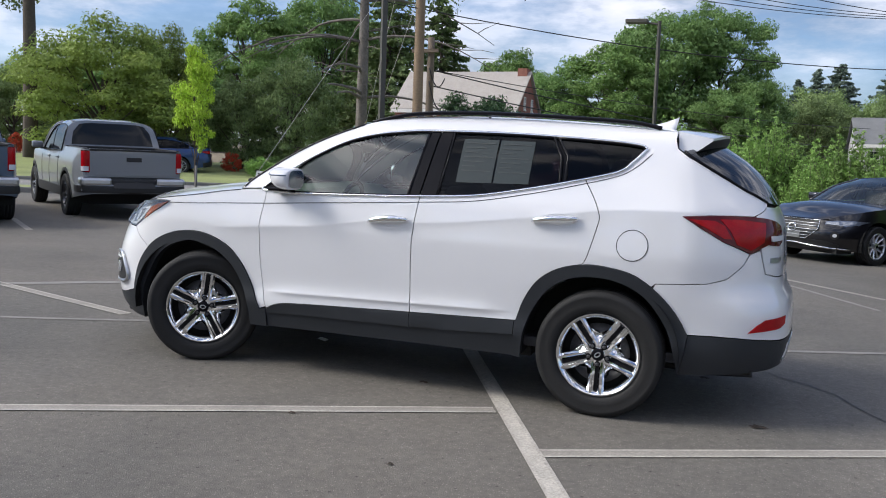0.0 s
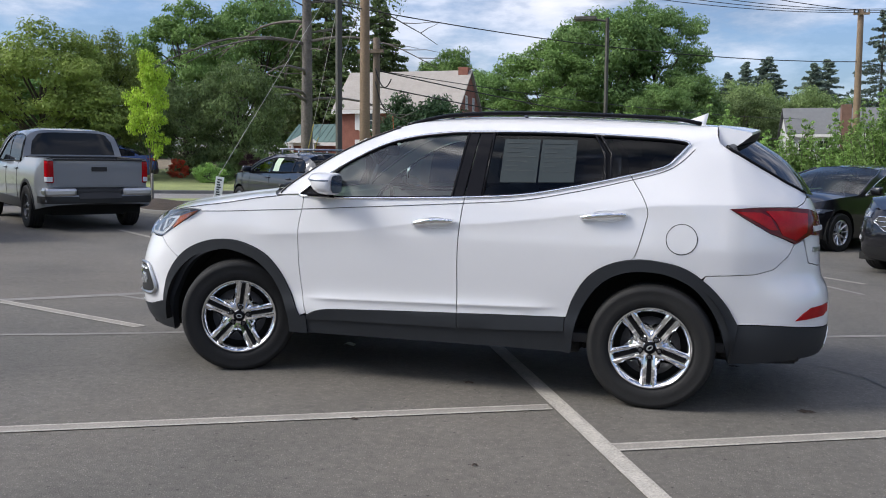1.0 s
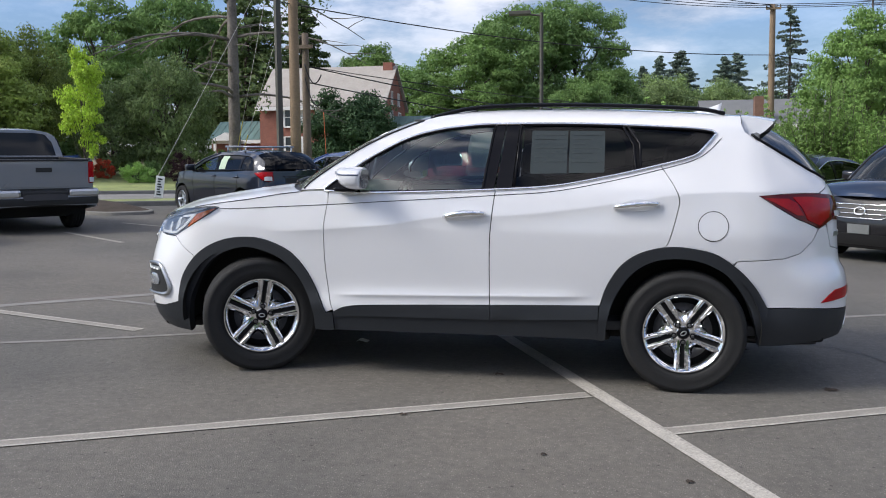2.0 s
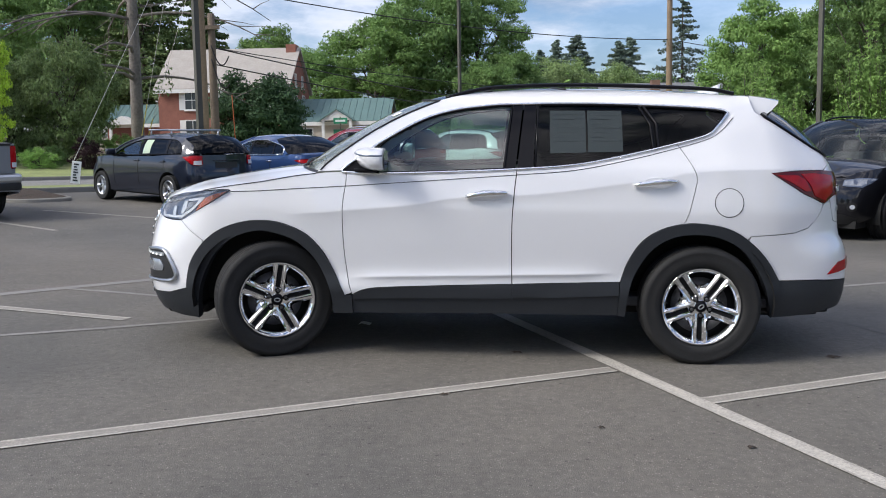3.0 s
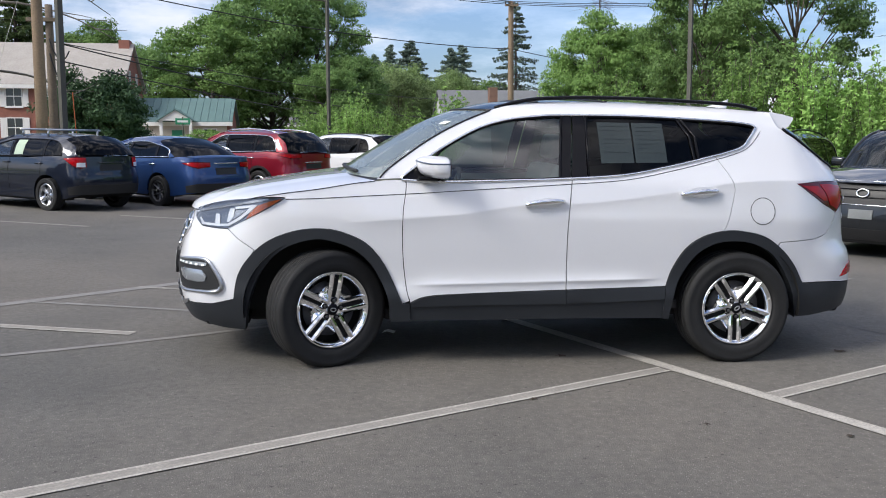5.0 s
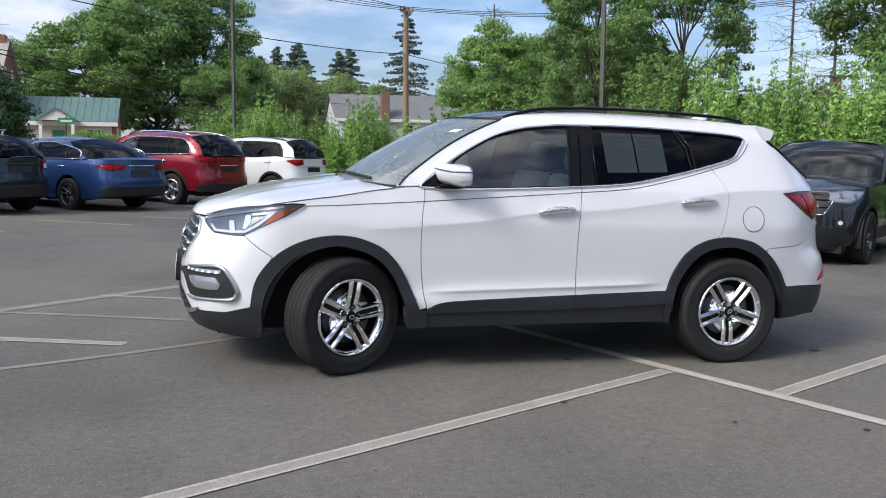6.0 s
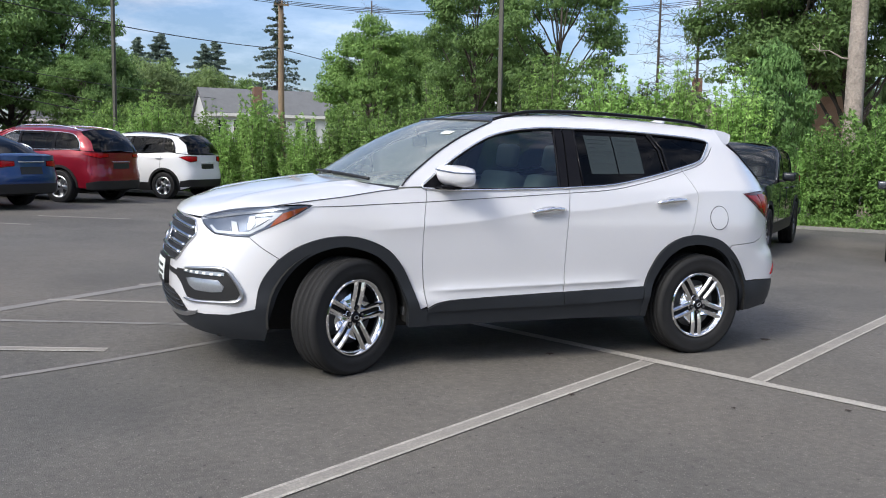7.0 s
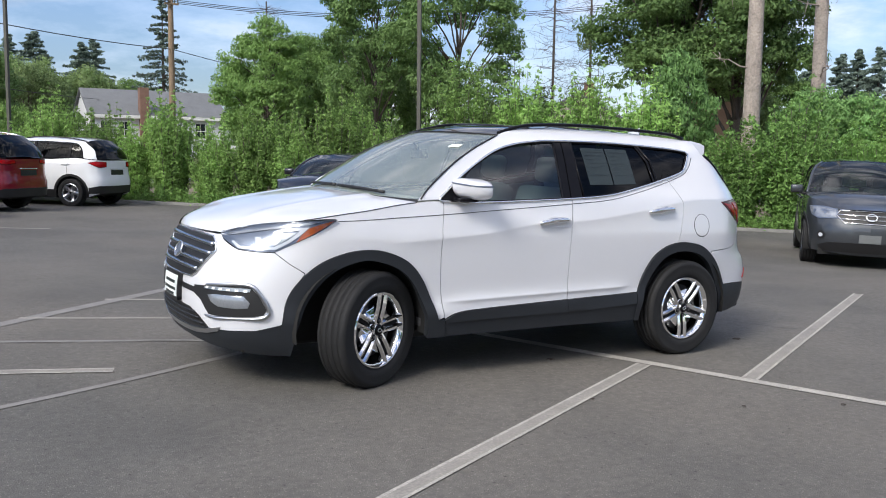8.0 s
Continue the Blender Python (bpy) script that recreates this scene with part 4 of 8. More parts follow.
        v, f = tube([Vector(S.at(g * s, z, .0005)) for s, z in sz(cut(hoodline, -1.80, -1.06))], .003, 5)
        part("bonnet_joint", mesh_of("bonnet_joint", v, f, BLACK_PLASTIC), None, car)
    # paper notices just outside the rear pane, dimmed in colour as if behind it
    for x0, x1 in ((.405, .628), (.640, .855)):
        skin("window_notice", S, sz([(x0, 1.305 + .03 * (x0 - .4)), (x1, 1.305 + .03 * (x1 - .4)), (x1, 1.572), (x0, 1.572)]), DIMMED_PAPER, car, gap=0, lift=-.003, depth=0, step=.1, label="grey-green notice sheet on the dark glass, dimmed in its colour")
        for r in range(7):
            z = 1.545 - r * .028
            skin("notice_line", S, sz([(x0 + .02, z), (x1 - .02 - .05 * (r % 3), z), (x1 - .02 - .05 * (r % 3), z + .006), (x0 + .02, z + .006)]), INK, car, gap=0, lift=-.0018, depth=0, step=.2)

    # door handles
    for x0, z0, x1, z1 in ((-.115, 1.033, .143, 1.058), (.915, 1.114, 1.182, 1.138)):
        for g in (1, -1):
            pts = []
            for t in np.linspace(0, 1, 13):
                x, z = x0 + (x1 - x0) * t, z0 + (z1 - z0) * t + .008 * math.sin(math.pi * t)
                pts.append(S.at(g * S.sx(x, z), z, .010 + .022 * math.sin(math.pi * min(1, max(0, t))) ** .6))
            r = [.010 + .009 * math.sin(math.pi * t) ** .5 for t in np.linspace(0.03, .97, 13)]
            v, f = tube(pts, r, 10)
            h = part("door_handle", mesh_of("door_handle", v, f, CHROME), None, car, "chrome door handle")
            xm, zm = (x0 + x1) / 2 + .02, (z0 + z1) / 2
            cup = [(xm + .095 * math.cos(a), zm + .002 + .034 * math.sin(a)) for a in np.linspace(0, 2 * math.pi, 24, endpoint=False)]
            v, f = tube([S.at(g * S.sx(x, z), z, .001) for x, z in cup], .002, 5, True)
            part("recess_edge", mesh_of("recess_edge", v, f, WHITE_PAINT), None, h)
    # mirrors
    for g in (1, -1):
        bm = bmesh.new()
        bmesh.ops.create_uvsphere(bm, u_segments=28, v_segments=18, radius=1)
        crease = []
        for v in bm.verts:
            x, y, z = v.co
            if abs(z - .342) < .02 and (x < -.35 or (y < 0 and x < .5)):
                crease.append((math.atan2(y, -x), v))
            sq = lambda q, e: math.copysign(abs(q) ** e, q)
            X, Y, Z = sq(x, .75), sq(y, .7), sq(z, .7)
            k = (Y + 1) / 2                     # 0 at the outer end, 1 at the door
            v.co = (-.668 + (.135 if X < 0 else .105) * X * ((.50 + .50 * k) if X < 0 else 1) - .03 * Z * (X < 0) - .025 * k * (X < 0), (-.978 + .128 * Y) * g, 1.262 + .070 * Z * (.80 + .20 * k) + (.012 * k if Z > 0 else -.004))
            if v.co.x > -.618:
                v.co.x = -.618 + (v.co.x + .618) * .10
        if g < 0:
            bmesh.ops.reverse_faces(bm, faces=bm.faces[:])
        for fc in bm.faces:
            fc.smooth = True
        signal = [tuple(v.co) for q, v in sorted(crease, key=lambda c: c[0])]
        mir = part("door_mirror", bm, WHITE_PAINT, car, "white door mirror with a slim turn signal")
        ring = [(-.606, (-.976 + .092 * sq(math.cos(a), .55)) * g, 1.264 + .056 * sq(math.sin(a), .55)) for a in np.linspace(0, 2 * math.pi, 32, endpoint=False)]
        v, f = ring, [tuple(range(32))]
        part("mirror_glass", mesh_of("mirror_glass", v, f, CHROME), None, mir)
        v, f = tube(signal, .0055, 6)
        part("turn_signal", mesh_of("turn_signal", v, f, LAMP_DARK), None, mir)
        v, f = join(block(-.80, -.66, min(-.88 * g, -1.0 * g), max(-.88 * g, -1.0 * g), 1.183, 1.207, .01))
        part("mirror_foot", mesh_of("mirror_foot", v, f, GLOSS_BLACK, False), None, mir)

    # head lamps
    hl = [(-2.199, .943), (-2.13, .972), (-2.065, .993), (-1.92, 1.028), (-1.79, 1.050), (-1.68, 1.060), (-1.61, 1.058), (-1.664, 1.022), (-1.74, .977), (-1.858, .913), (-1.93, .873), (-1.965, .857), (-2.05, .853), (-2.139, .860), (-2.188, .905)]
    for g in (False, True):
        lamp = skin("head_lamp", S, sz(hl), LAMP_DARK, car, gap=.003, lift=-.004, depth=.02, step=.03, mirror=g, label="swept-back head lamp with an amber corner")
        skin("amber_marker", S, sz([(-1.776, 1.008), (-1.709, 1.034), (-1.627, 1.054), (-1.682, 1.016), (-1.767, .966), (-1.85, .919), (-1.822, .963)]), AMBER, lamp, gap=.001, lift=.003, depth=.006, step=.03, mirror=g)
        skin("chrome_brow", S, sz([(-2.163, .950), (-2.041, .980), (-1.899, 1.013), (-1.757, 1.045), (-1.676, 1.056), (-1.758, 1.031), (-1.9, 1.000), (-2.042, .968), (-2.164, .938)]), LAMP_MID, lamp, gap=0, lift=.003, depth=.006, step=.03, mirror=g)
        # a white guide that runs along the foot of the lamp and turns back as a V
        skin("light_guide", S, sz([(-1.916, .989), (-1.774, 1.013), (-1.814, .973), (-1.88, .918), (-1.958, .871), (-2.027, .866), (-2.135, .865), (-2.161, .904), (-2.149, .909), (-2.125, .880), (-2.025, .880), (-1.963, .886), (-1.894, .929), (-1.834, .979), (-1.829, .990), (-1.918, .975)]), LAMP_CLEAR, lamp, gap=0, lift=.004, depth=.008, step=.02, mirror=g)
        skin("reflector", S, sz([(-1.912, .969), (-1.842, .976), (-1.898, .935), (-1.939, .907), (-1.93, .935)]), LAMP_MID, lamp, gap=0, lift=.002, depth=.006, step=.02, mirror=g)
        for bar in ([(-2.046, .938), (-2.019, .937), (-2.013, .881), (-2.045, .879)], [(-1.95, .976), (-1.92, .979), (-1.923, .934), (-1.952, .897), (-1.97, .895)]):
            skin("projector", S, sz(bar), LAMP_CLEAR, lamp, gap=0, lift=.005, depth=.008, step=.02, mirror=g)
        skin("lamp_lens", S, sz(hl), CLEAR, lamp, gap=.004, lift=.018, depth=.02, step=.04, mirror=g)
        # tail lamps
        tl = [(1.755, 1.194), (1.90, 1.203), (2.036, 1.205), (2.14, 1.203), (2.21, 1.196)]
        tlw = [(.50, 1.178), (.42, 1.15), (.42, 1.06), (.50, 1.035)]
        tlb = [(2.225, 1.045), (2.18, 1.022), (2.135, .997), (1.987, 1.058), (1.86, 1.130)]
        outer = sz(tl) + [(sw(w, z, True), z) for w, z in tlw] + sz(tlb)
        tlamp = skin("tail_lamp", S, outer, DEEP_RED, car, gap=.002, lift=.006, depth=.02, step=.03, mirror=g, label="wedge-shaped red tail lamp")
        skin("red_lens", S, sz([(1.79, 1.180), (1.93, 1.178), (1.985, 1.15), (2.03, 1.075), (1.985, 1.075), (1.89, 1.128)]), RED_LENS, tlamp, gap=.003, lift=.010, depth=.006, step=.03, mirror=g, bulge=.004)
        skin("red_lens", S, sz([(1.955, 1.185), (2.05, 1.188), (2.20, 1.17), (2.20, 1.06), (2.135, 1.012), (2.055, 1.045), (2.015, 1.12)]), RED_LENS, tlamp, gap=.003, lift=.010, depth=.006, step=.03, mirror=g, bulge=.004)
        skin("reversing_lens", S, [(sw(w, z, True), z) for w, z in ((.60, 1.10), (.46, 1.10), (.46, 1.07), (.60, 1.065))], LAMP_CLEAR, tlamp, gap=.003, lift=.019, depth=.008, step=.03, mirror=g)
        skin("rear_reflector", S, sz([(2.155, .556), (2.20, .60), (2.245, .632)]) + [(sw(.55, .648, True), .648), (sw(.56, .60, True), .60), (sw(.62, .575, True), .575)], RED_LENS, car, gap=.002, lift=.006, depth=.01, step=.03, mirror=g, label="red rear reflector")
        # fog lamp pocket
        fog_s = [(sw(.36, .615), .615), (sw(.46, .622), .622), (sw(.60, .640), .640)] + sz([(-2.10, .648), (-2.055, .595), (-2.012, .510), (-2.03, .478), (-2.08, .466)]) + [(sw(.60, .452), .452), (sw(.52, .455), .455), (sw(.45, .53), .53), (sw(.36, .59), .59)]
        pocket = skin("fog_lamp_pocket", S, fog_s, BLACK_PLASTIC, car, gap=0, lift=.004, depth=.01, step=.04, mirror=g, label="black fog lamp pocket with a satin silver frame")
        frame_pts = [S.at((-1 if g else 1) * s, z, .010) for s, z in [(sw(.50, .632), .632), (sw(.60, .646), .646)] + sz([(-2.10, .655), (-2.045, .60), (-2.000, .510), (-2.02, .468), (-2.08, .455)]) + [(sw(.60, .443), .443), (sw(.50, .447), .447)]]
        v, f = tube([Vector(p) for p in spline(frame_pts, 5)], [.004 + .010 * math.sin(math.pi * min(1, .12 + .8 * t)) for t in np.linspace(0, 1, 41)], 8)
        part("frame", mesh_of("frame", v, f, SATIN), None, pocket)
        lens = [(sw(.52, .575), .575), (sw(.58, .585), .585)] + sz([(-2.13, .588), (-2.098, .55), (-2.11, .518), (-2.16, .510)]) + [(sw(.60, .512), .512), (sw(.55, .535), .535)]
        skin("fog_lamp", S, lens, FOG_GLASS, pocket, gap=0, lift=.010, depth=.012, step=.02, mirror=g, bulge=.008)
        skin("led_bar", S, [(sw(.48, .608), .608), (sw(.60, .610), .610)] + sz([(-2.10, .615), (-2.095, .635)]) + [(sw(.60, .632), .632), (sw(.48, .622), .622)], SATIN, pocket, gap=0, lift=.009, depth=.01, step=.03, mirror=g)
        for k in range(6):
            w0 = sw(.50, .617) + (S.sx(-2.115, .62) - sw(.50, .617)) * k / 5.3
            skin("led", S, [(w0, .612), (w0 + .022, .613), (w0 + .022, .626), (w0, .625)], LED_ON, pocket, gap=0, lift=.013, depth=.004, step=.05, mirror=g)

    # grille, slit, plate, skid plate
    def front_poly(pts):
        left = [(sw(w, z), z) for w, z in pts]
        return left + [(-s, z) for s, z in reversed(left)]
    gr = front_poly([(.15, .918), (.30, .918), (.40, .915), (.455, .885), (.490, .838), (.44, .78), (.36, .69), (.31, .662), (.15, .656)])
    grille = skin("grille", S, gr, BLACK_PLASTIC, car, gap=.004, lift=.004, depth=.01, step=.05, label="dark hexagonal grille with chrome bars")
    rim_pts = [S.at(s, z, .008) for s, z in gr]
    v, f = tube([Vector(p) for p in rim_pts], .006, 8, True)
    part("grille_frame", mesh_of("grille_frame", v, f, CHROME), None, grille)
    for z, w in ((.870, .45), (.815, .46), (.757, .405), (.705, .36)):
        pts = [S.at(s, z + .012 * (1 - (s / .5) ** 2), .003) for s in np.linspace(-sw(w, z), sw(w, z), 25)]
        v, f = tube(pts, .020, 8, flat=.85)
        part("grille_bar", mesh_of("grille_bar", v, f, BAR_SILVER), None, grille, "satin chrome grille bar")
    badge = [(.062 * math.cos(a), .790 + .045 * math.sin(a)) for a in np.linspace(0, 2 * math.pi, 28, endpoint=False)]
    v, f = tube([S.at(s * 1.05, z, .026) for s, z in badge], .007, 8, True)
    part("badge", mesh_of("badge", v, f, CHROME), None, grille, "plain oval chrome badge")
    skin("badge_plate", S, badge, LAMP_DARK, grille, gap=0, lift=.022, depth=.02, step=.03)
    slit = front_poly([(.12, .607), (.36, .600), (.44, .56), (.44, .535), (.36, .567), (.12, .575)])
    skin("bumper_slit", S, slit, BLACK_PLASTIC, car, gap=0, lift=.003, depth=.01, step=.05)
    intake = front_poly([(.12, .475), (.30, .468), (.42, .43), (.50, .37), (.30, .355), (.12, .352)])
    ink = skin("lower_intake", S, intake, BLACK_PLASTIC, car, gap=0, lift=.003, depth=.01, step=.05)
    for z in (.385, .415, .445):
        w = .48 - (z - .37) * 1.4
        pts = [S.at(s, z, .006) for s in np.linspace(-sw(w, z), sw(w, z), 15)]
        v, f = tube(pts, .006, 6)
        part("intake_bar", mesh_of("intake_bar", v, f, CLADDING), None, ink)
    skid = front_poly([(.12, .338), (.30, .340), (.46, .353), (.56, .376), (.60, .386), (.575, .356), (.48, .330), (.34, .313), (.12, .305)])
    skin("front_skid_plate", S, skid, SATIN, car, gap=0, lift=.008, depth=.015, step=.05, label="satin silver skid plate")
    pl = front_poly([(.08, .655), (.155, .655), (.155, .485), (.08, .485)])
    plate = skin("dealer_plate", S, pl, BLACK_PLASTIC, car, gap=0, lift=.030, depth=.03, step=.08, label="white dealer plate in a black frame")
    skin("plate_face", S, front_poly([(.08, .635), (.142, .635), (.142, .505), (.08, .505)]), PAPER, plate, gap=0, lift=.033, depth=.003, step=.08)
    for z, w in ((.600, .10), (.558, .12), (.525, .09)):
        skin("plate_bar", S, front_poly([(w * .5, z), (w, z), (w, z - .018), (w * .5, z - .018)]), INK, plate, gap=0, lift=.0345, depth=.001, step=.08)

    # inner shell behind the joints, wheel wells, floor
    inner = cut(belt, -.88, 1.18) + cut(seam_r, z0=.9, z1=1.36) + cut(arch_r, x1=1.21)[::-1] + [(.86, .50), (.86, .30), (-.95, .30), (-.87, .42)] + cut(arch_f, x0=-1.6)[::-1] + [(-1.62, .9), (-1.58, 1.04), (-1.2, 1.13)]
    both("door_trim", sz([(-.84, 1.165), (.2, 1.19), (1.1, 1.3), (1.1, .95), (.88, .9), (.78, .6), (.76, .46), (-.8, .44)]), TRIM, gap=0, lift=-.075, depth=0, step=.1, label="pale beige inner door trim")
    both("inner_panel", sz(inner), UNDERSIDE, gap=0, lift=-.03, depth=0, step=.08)
    for x in (-1.405, 1.34):
        for g in (1, -1):
            pts = [(x + .462 * math.cos(a), .38 + .436 * math.sin(a)) for a in np.linspace(-.17, math.pi + .17, 24)]
            vs = [(px, -y * g, pz) for px, pz in pts for y in (.59, .912)]
            fs = [(2 * i, 2 * i + 1, 2 * i + 3, 2 * i + 2) for i in range(23)]
            k = len(vs)
            vs += [(px, -.59 * g, pz) for px, pz in pts]
            fs.append(tuple(range(k, k + 24)))
            part("wheel_well", mesh_of("wheel_well", vs, fs, UNDERSIDE), None, car)
    for bx in ((-.98, .92, -.74, .74, .26, .34), (1.75, 2.2, -.72, .72, .30, .36), (-2.12, -1.84, -.66, .66, .22, .28), (-1.85, -.95, -.52, .52, .22, .32), (.9, 1.8, -.52, .52, .24, .34)):
        rounded_box("underbody", *bx, .02, UNDERSIDE, car)
    v, f = tube([(1.62, -.50, .27), (2.0, -.50, .26), (2.2, -.48, .27)], .03, 8)
    part("exhaust", mesh_of("exhaust", v, f, DARK_METAL), None, car)

    # cabin
    v, f = join(block(-.95, 1.95, -.80, .80, .34, .40, .01), block(-1.9, -1.0, -.56, .56, .5, .88, .02))
    part("cabin_floor", mesh_of("cabin_floor", v, f, CABIN_DARK, False), None, car)
    dash = [(-1.20, 1.165), (-1.0, 1.195), (-.78, 1.18), (-.66, 1.12), (-.62, .98), (-.75, .90), (-1.0, .90), (-1.2, .92)]
    vs = [(x, y, z) for y in (-.76, .76) for x, z in dash]
    fs = [tuple(range(7, -1, -1)), tuple(range(8, 16))] + [(i, (i + 1) % 8, 8 + (i + 1) % 8, 8 + i) for i in range(8)]
    part("dashboard", mesh_of("dashboard", vs, fs, TRIM, False), None, car)
    ring = [(-.52 + .06 * math.sin(a), -.38 + .185 * math.cos(a), 1.06 + .175 * math.sin(a)) for a in np.linspace(0, 2 * math.pi, 28, endpoint=False)]
    v, f = join(tube(ring, .016, 8, True), tube([(-.53, -.55, 1.05), (-.56, -.38, 1.05), (-.53, -.21, 1.05)], .02, 6), tube([(-.55, -.38, 1.05), (-.72, -.38, 1.0)], .035, 8))
    part("steering_wheel", mesh_of("steering_wheel", v, f, CABIN_DARK), None, car)

    def seat(x, y, w):
        v, f = join(block(x - .28, x + .26, y - w / 2, y + w / 2, .58, .76, .05), moved(block(-.09, .09, -w / 2, w / 2, 0, .60, .06), pose(x + .26, y, .68, 0, 14, 0)))
        s = part("seat", mesh_of("seat", v, f, TRIM), None, car, "pale beige leather seat")
        s.data.set_sharp_from_angle(angle=radians(50))
        for yy in ([y] if w < .7 else [y - .42, y, y + .42]):
            v, f = moved(block(-.055, .055, -.13, .13, 0, .19, .04), pose(x + .415, yy, 1.30, 0, 8, 0))
            h = part("headrest", mesh_of("headrest", v, f, TRIM), None, s)
            h.data.set_sharp_from_angle(angle=radians(50))
        return s
    seat(-.05, -.38, .54)
    seat(-.05, .38, .54)
    seat(.92, 0, 1.14)
    v, f = tube([(-.60, 0, 1.56), (-.56, 0, 1.50)], .012, 6)
    part("inside_mirror", mesh_of("inside_mirror", *join((v, f), block(-.565, -.545, -.12, .12, 1.44, 1.51, .008)), CABIN_DARK, False), None, car)

    meshes = chrome_wheel_meshes(.372, .225, .243)
    lab = "chrome double-spoke alloy wheel with a black tyre"
    add_wheel(meshes, car, -1.35, -.835, .366, 24, lab, spin=8)
    add_wheel(meshes, car, 1.35, -.835, .366, 0, lab, spin=-36)
    add_wheel(meshes, car, -1.35, .825, .366, 24, lab, True)
    add_wheel(meshes, car, 1.35, .825, .366, 0, lab, True)
    return car


# paper colour darkened to stand in for the dimming of privacy glass
DIMMED_PAPER = pbr("notice sheet dimmed as behind tinted glass", (0.021, 0.031, 0.031), 0.25, var=0.05)
INK = pbr("grey print", (0.018, 0.027, 0.027), 0.4, var=0.05)
LED_ON = pbr("white light-emitting lens", (0.8, 0.83, 0.84), 0.2, emit=0.25)
white_crossover()

# ---- the other vehicles ----
def lot_dip(x, y):
    """How far the asphalt lies under the plane of LOT: it flattens out towards the street."""
    return -0.0135 * (math.hypot(max(0.0, y - 1.0), 1.0) - 1.0) * float(1 - ease((y - 25) / 60) * 0.3) + bank(x, y)


def bank(x, y):
    """The lawn rises gently beyond the street."""
    return 0.75 * float(ease((-0.669 * (x + 9.6) + 0.743 * (y - 15.9) - 6.7) / 24))


def parked(x, y, turn):
    return LOT @ pose(x, y, lot_dip(x, y), 0, 0, turn)


BADGE_GREY = pbr("blank grey plate", (0.16, 0.17, 0.17), 0.6, var=0.2, fine=80)


def car(name, label, category, m, color, nose, tail, wb, width, height, r, rim, cowl, head, back, glass, hood, belt, deck=None, bed=None,
        group="", wheels="multi", wheel_mat=None, tail_lamp=None, head_lamp=None, cladding=False, rails=None, bars=False, chrome_dlo=False,
        grille=None, notice=False, split=(0.25,), pillar=0.0, round_nose=0.0, rear_glass=None, lip=False):
    """A parked vehicle, its nose towards -x: tail, cowl, head and back are lengths, glass is the foot of the rear window, hood and belt are heights."""
    hw, zb = width / 2, (belt[0] + belt[1]) / 2
    low = 0.24 if r < 0.36 else 0.36
    lean = .22 if bed else .27 if height > 1.6 else .36
    side = [(.12, .09), (low, .03), (.5, .012), (.7, .0), (zb - .2, .002), (zb - .06, .018), (zb + .03, .05), (height - .2, .05 + lean * (height - .2 - zb)), (height - .06, .10 + (lean + .08) * (height - zb)), (height + .03, .18 + (lean + .1) * (height - zb))]
    front = [(.12, .2), (.28, .05), (.45, .0), (.6, .0), (hood[0] - .1, .06), (hood[0] + .02, .15), (hood[0] + .3, .5), (height + .03, .9)]
    rear = [(.12, .2), (.3, .04), (.5, .0), (.65, .0), (.8, .04), (zb, .06), (zb + .12, .09), (height - .2, .25), (height + .03, .4)]
    if bed:
        rear = [(.12, .2), (.4, .05), (.5, .0), (.62, .0), (.68, .07), (1.2, .07), (height + .03, .1)]
    f = 1 - round_nose
    o = [(nose, 0), (nose + .02, hw * .36), (nose + .10, hw * .62), (nose + .24, hw * .80), (nose + .5, hw * .92), (nose + 1.0, hw * .985), (0, hw), (tail - 1.0, hw * .985), (tail - .42, hw * .94), (tail - .16, hw * .84), (tail - .05, hw * .64), (tail - .01, hw * .36), (tail, 0)]
    if bed:
        o[7:] = [(tail - 1.0, hw * .99), (tail - .3, hw * .98), (tail - .1, hw * .95), (tail - .03, hw * .85), (tail - .01, hw * .5), (tail, 0)]
    S = Shell(o, side, front, rear, (nose + .15, nose + .7), (tail - .6, tail - .12))
    T = S.total
    c = thing(name, m, label, category, group)

    def sz(pts):
        return [(S.sx(x, z), z) for x, z in pts]

    def sw(w, z, back_end=False):
        a = np.linspace(0, 1.4, 120) if not back_end else np.linspace(T, T - 1.4, 120)
        return float(np.interp(w, [float(S.half(s, z)[1]) for s in a], a))

    def both(nm, poly, material, parent=None, **kw):
        for g in (False, True):
            ob = skin(nm, S, poly, material, parent or c, mirror=g, **kw)
        return ob

    xa, xb = -wb / 2, wb / 2
    ra = r + .055

    def arch(x0, rad=ra, n=14, zc=None):
        zc = r + .01 if zc is None else zc
        a0 = math.asin(max(-.95, (low - zc) / rad))
        return [(x0 + rad * math.cos(a), zc + rad * math.sin(a)) for a in np.linspace(a0, math.pi - a0, n)]
    # one body side, nose to tail, with the wheel arches cut out
    ztail = bed[1] if bed else (deck if deck else glass[1])
    he = [(nose + .15, hood[0] - .01), (nose + .4, hood[0] + .07 * (hood[1] - hood[0]) / .2), (nose * .5 + cowl * .5, hood[0] + .72 * (hood[1] - hood[0])), (cowl - .05, hood[1] - .01), (cowl, hood[1])]
    if bed:
        te = [(cowl + .2, belt[0]), (bed[0], belt[1]), (bed[0] + .03, bed[1]), (tail - .12, bed[1])]
    elif deck:
        te = [(cowl + .2, belt[0]), ((cowl + glass[0]) / 2, (belt[0] + belt[1]) / 2 + .0), (glass[0] - .05, belt[1]), (glass[0] + .1, deck - .02), (tail - .18, deck - .03)]
    else:
        te = [(cowl + .2, belt[0]), (back * .5, (belt[0] + belt[1]) / 2), (back - .15, belt[1]), (glass[0] - .1, glass[1] - .01)]
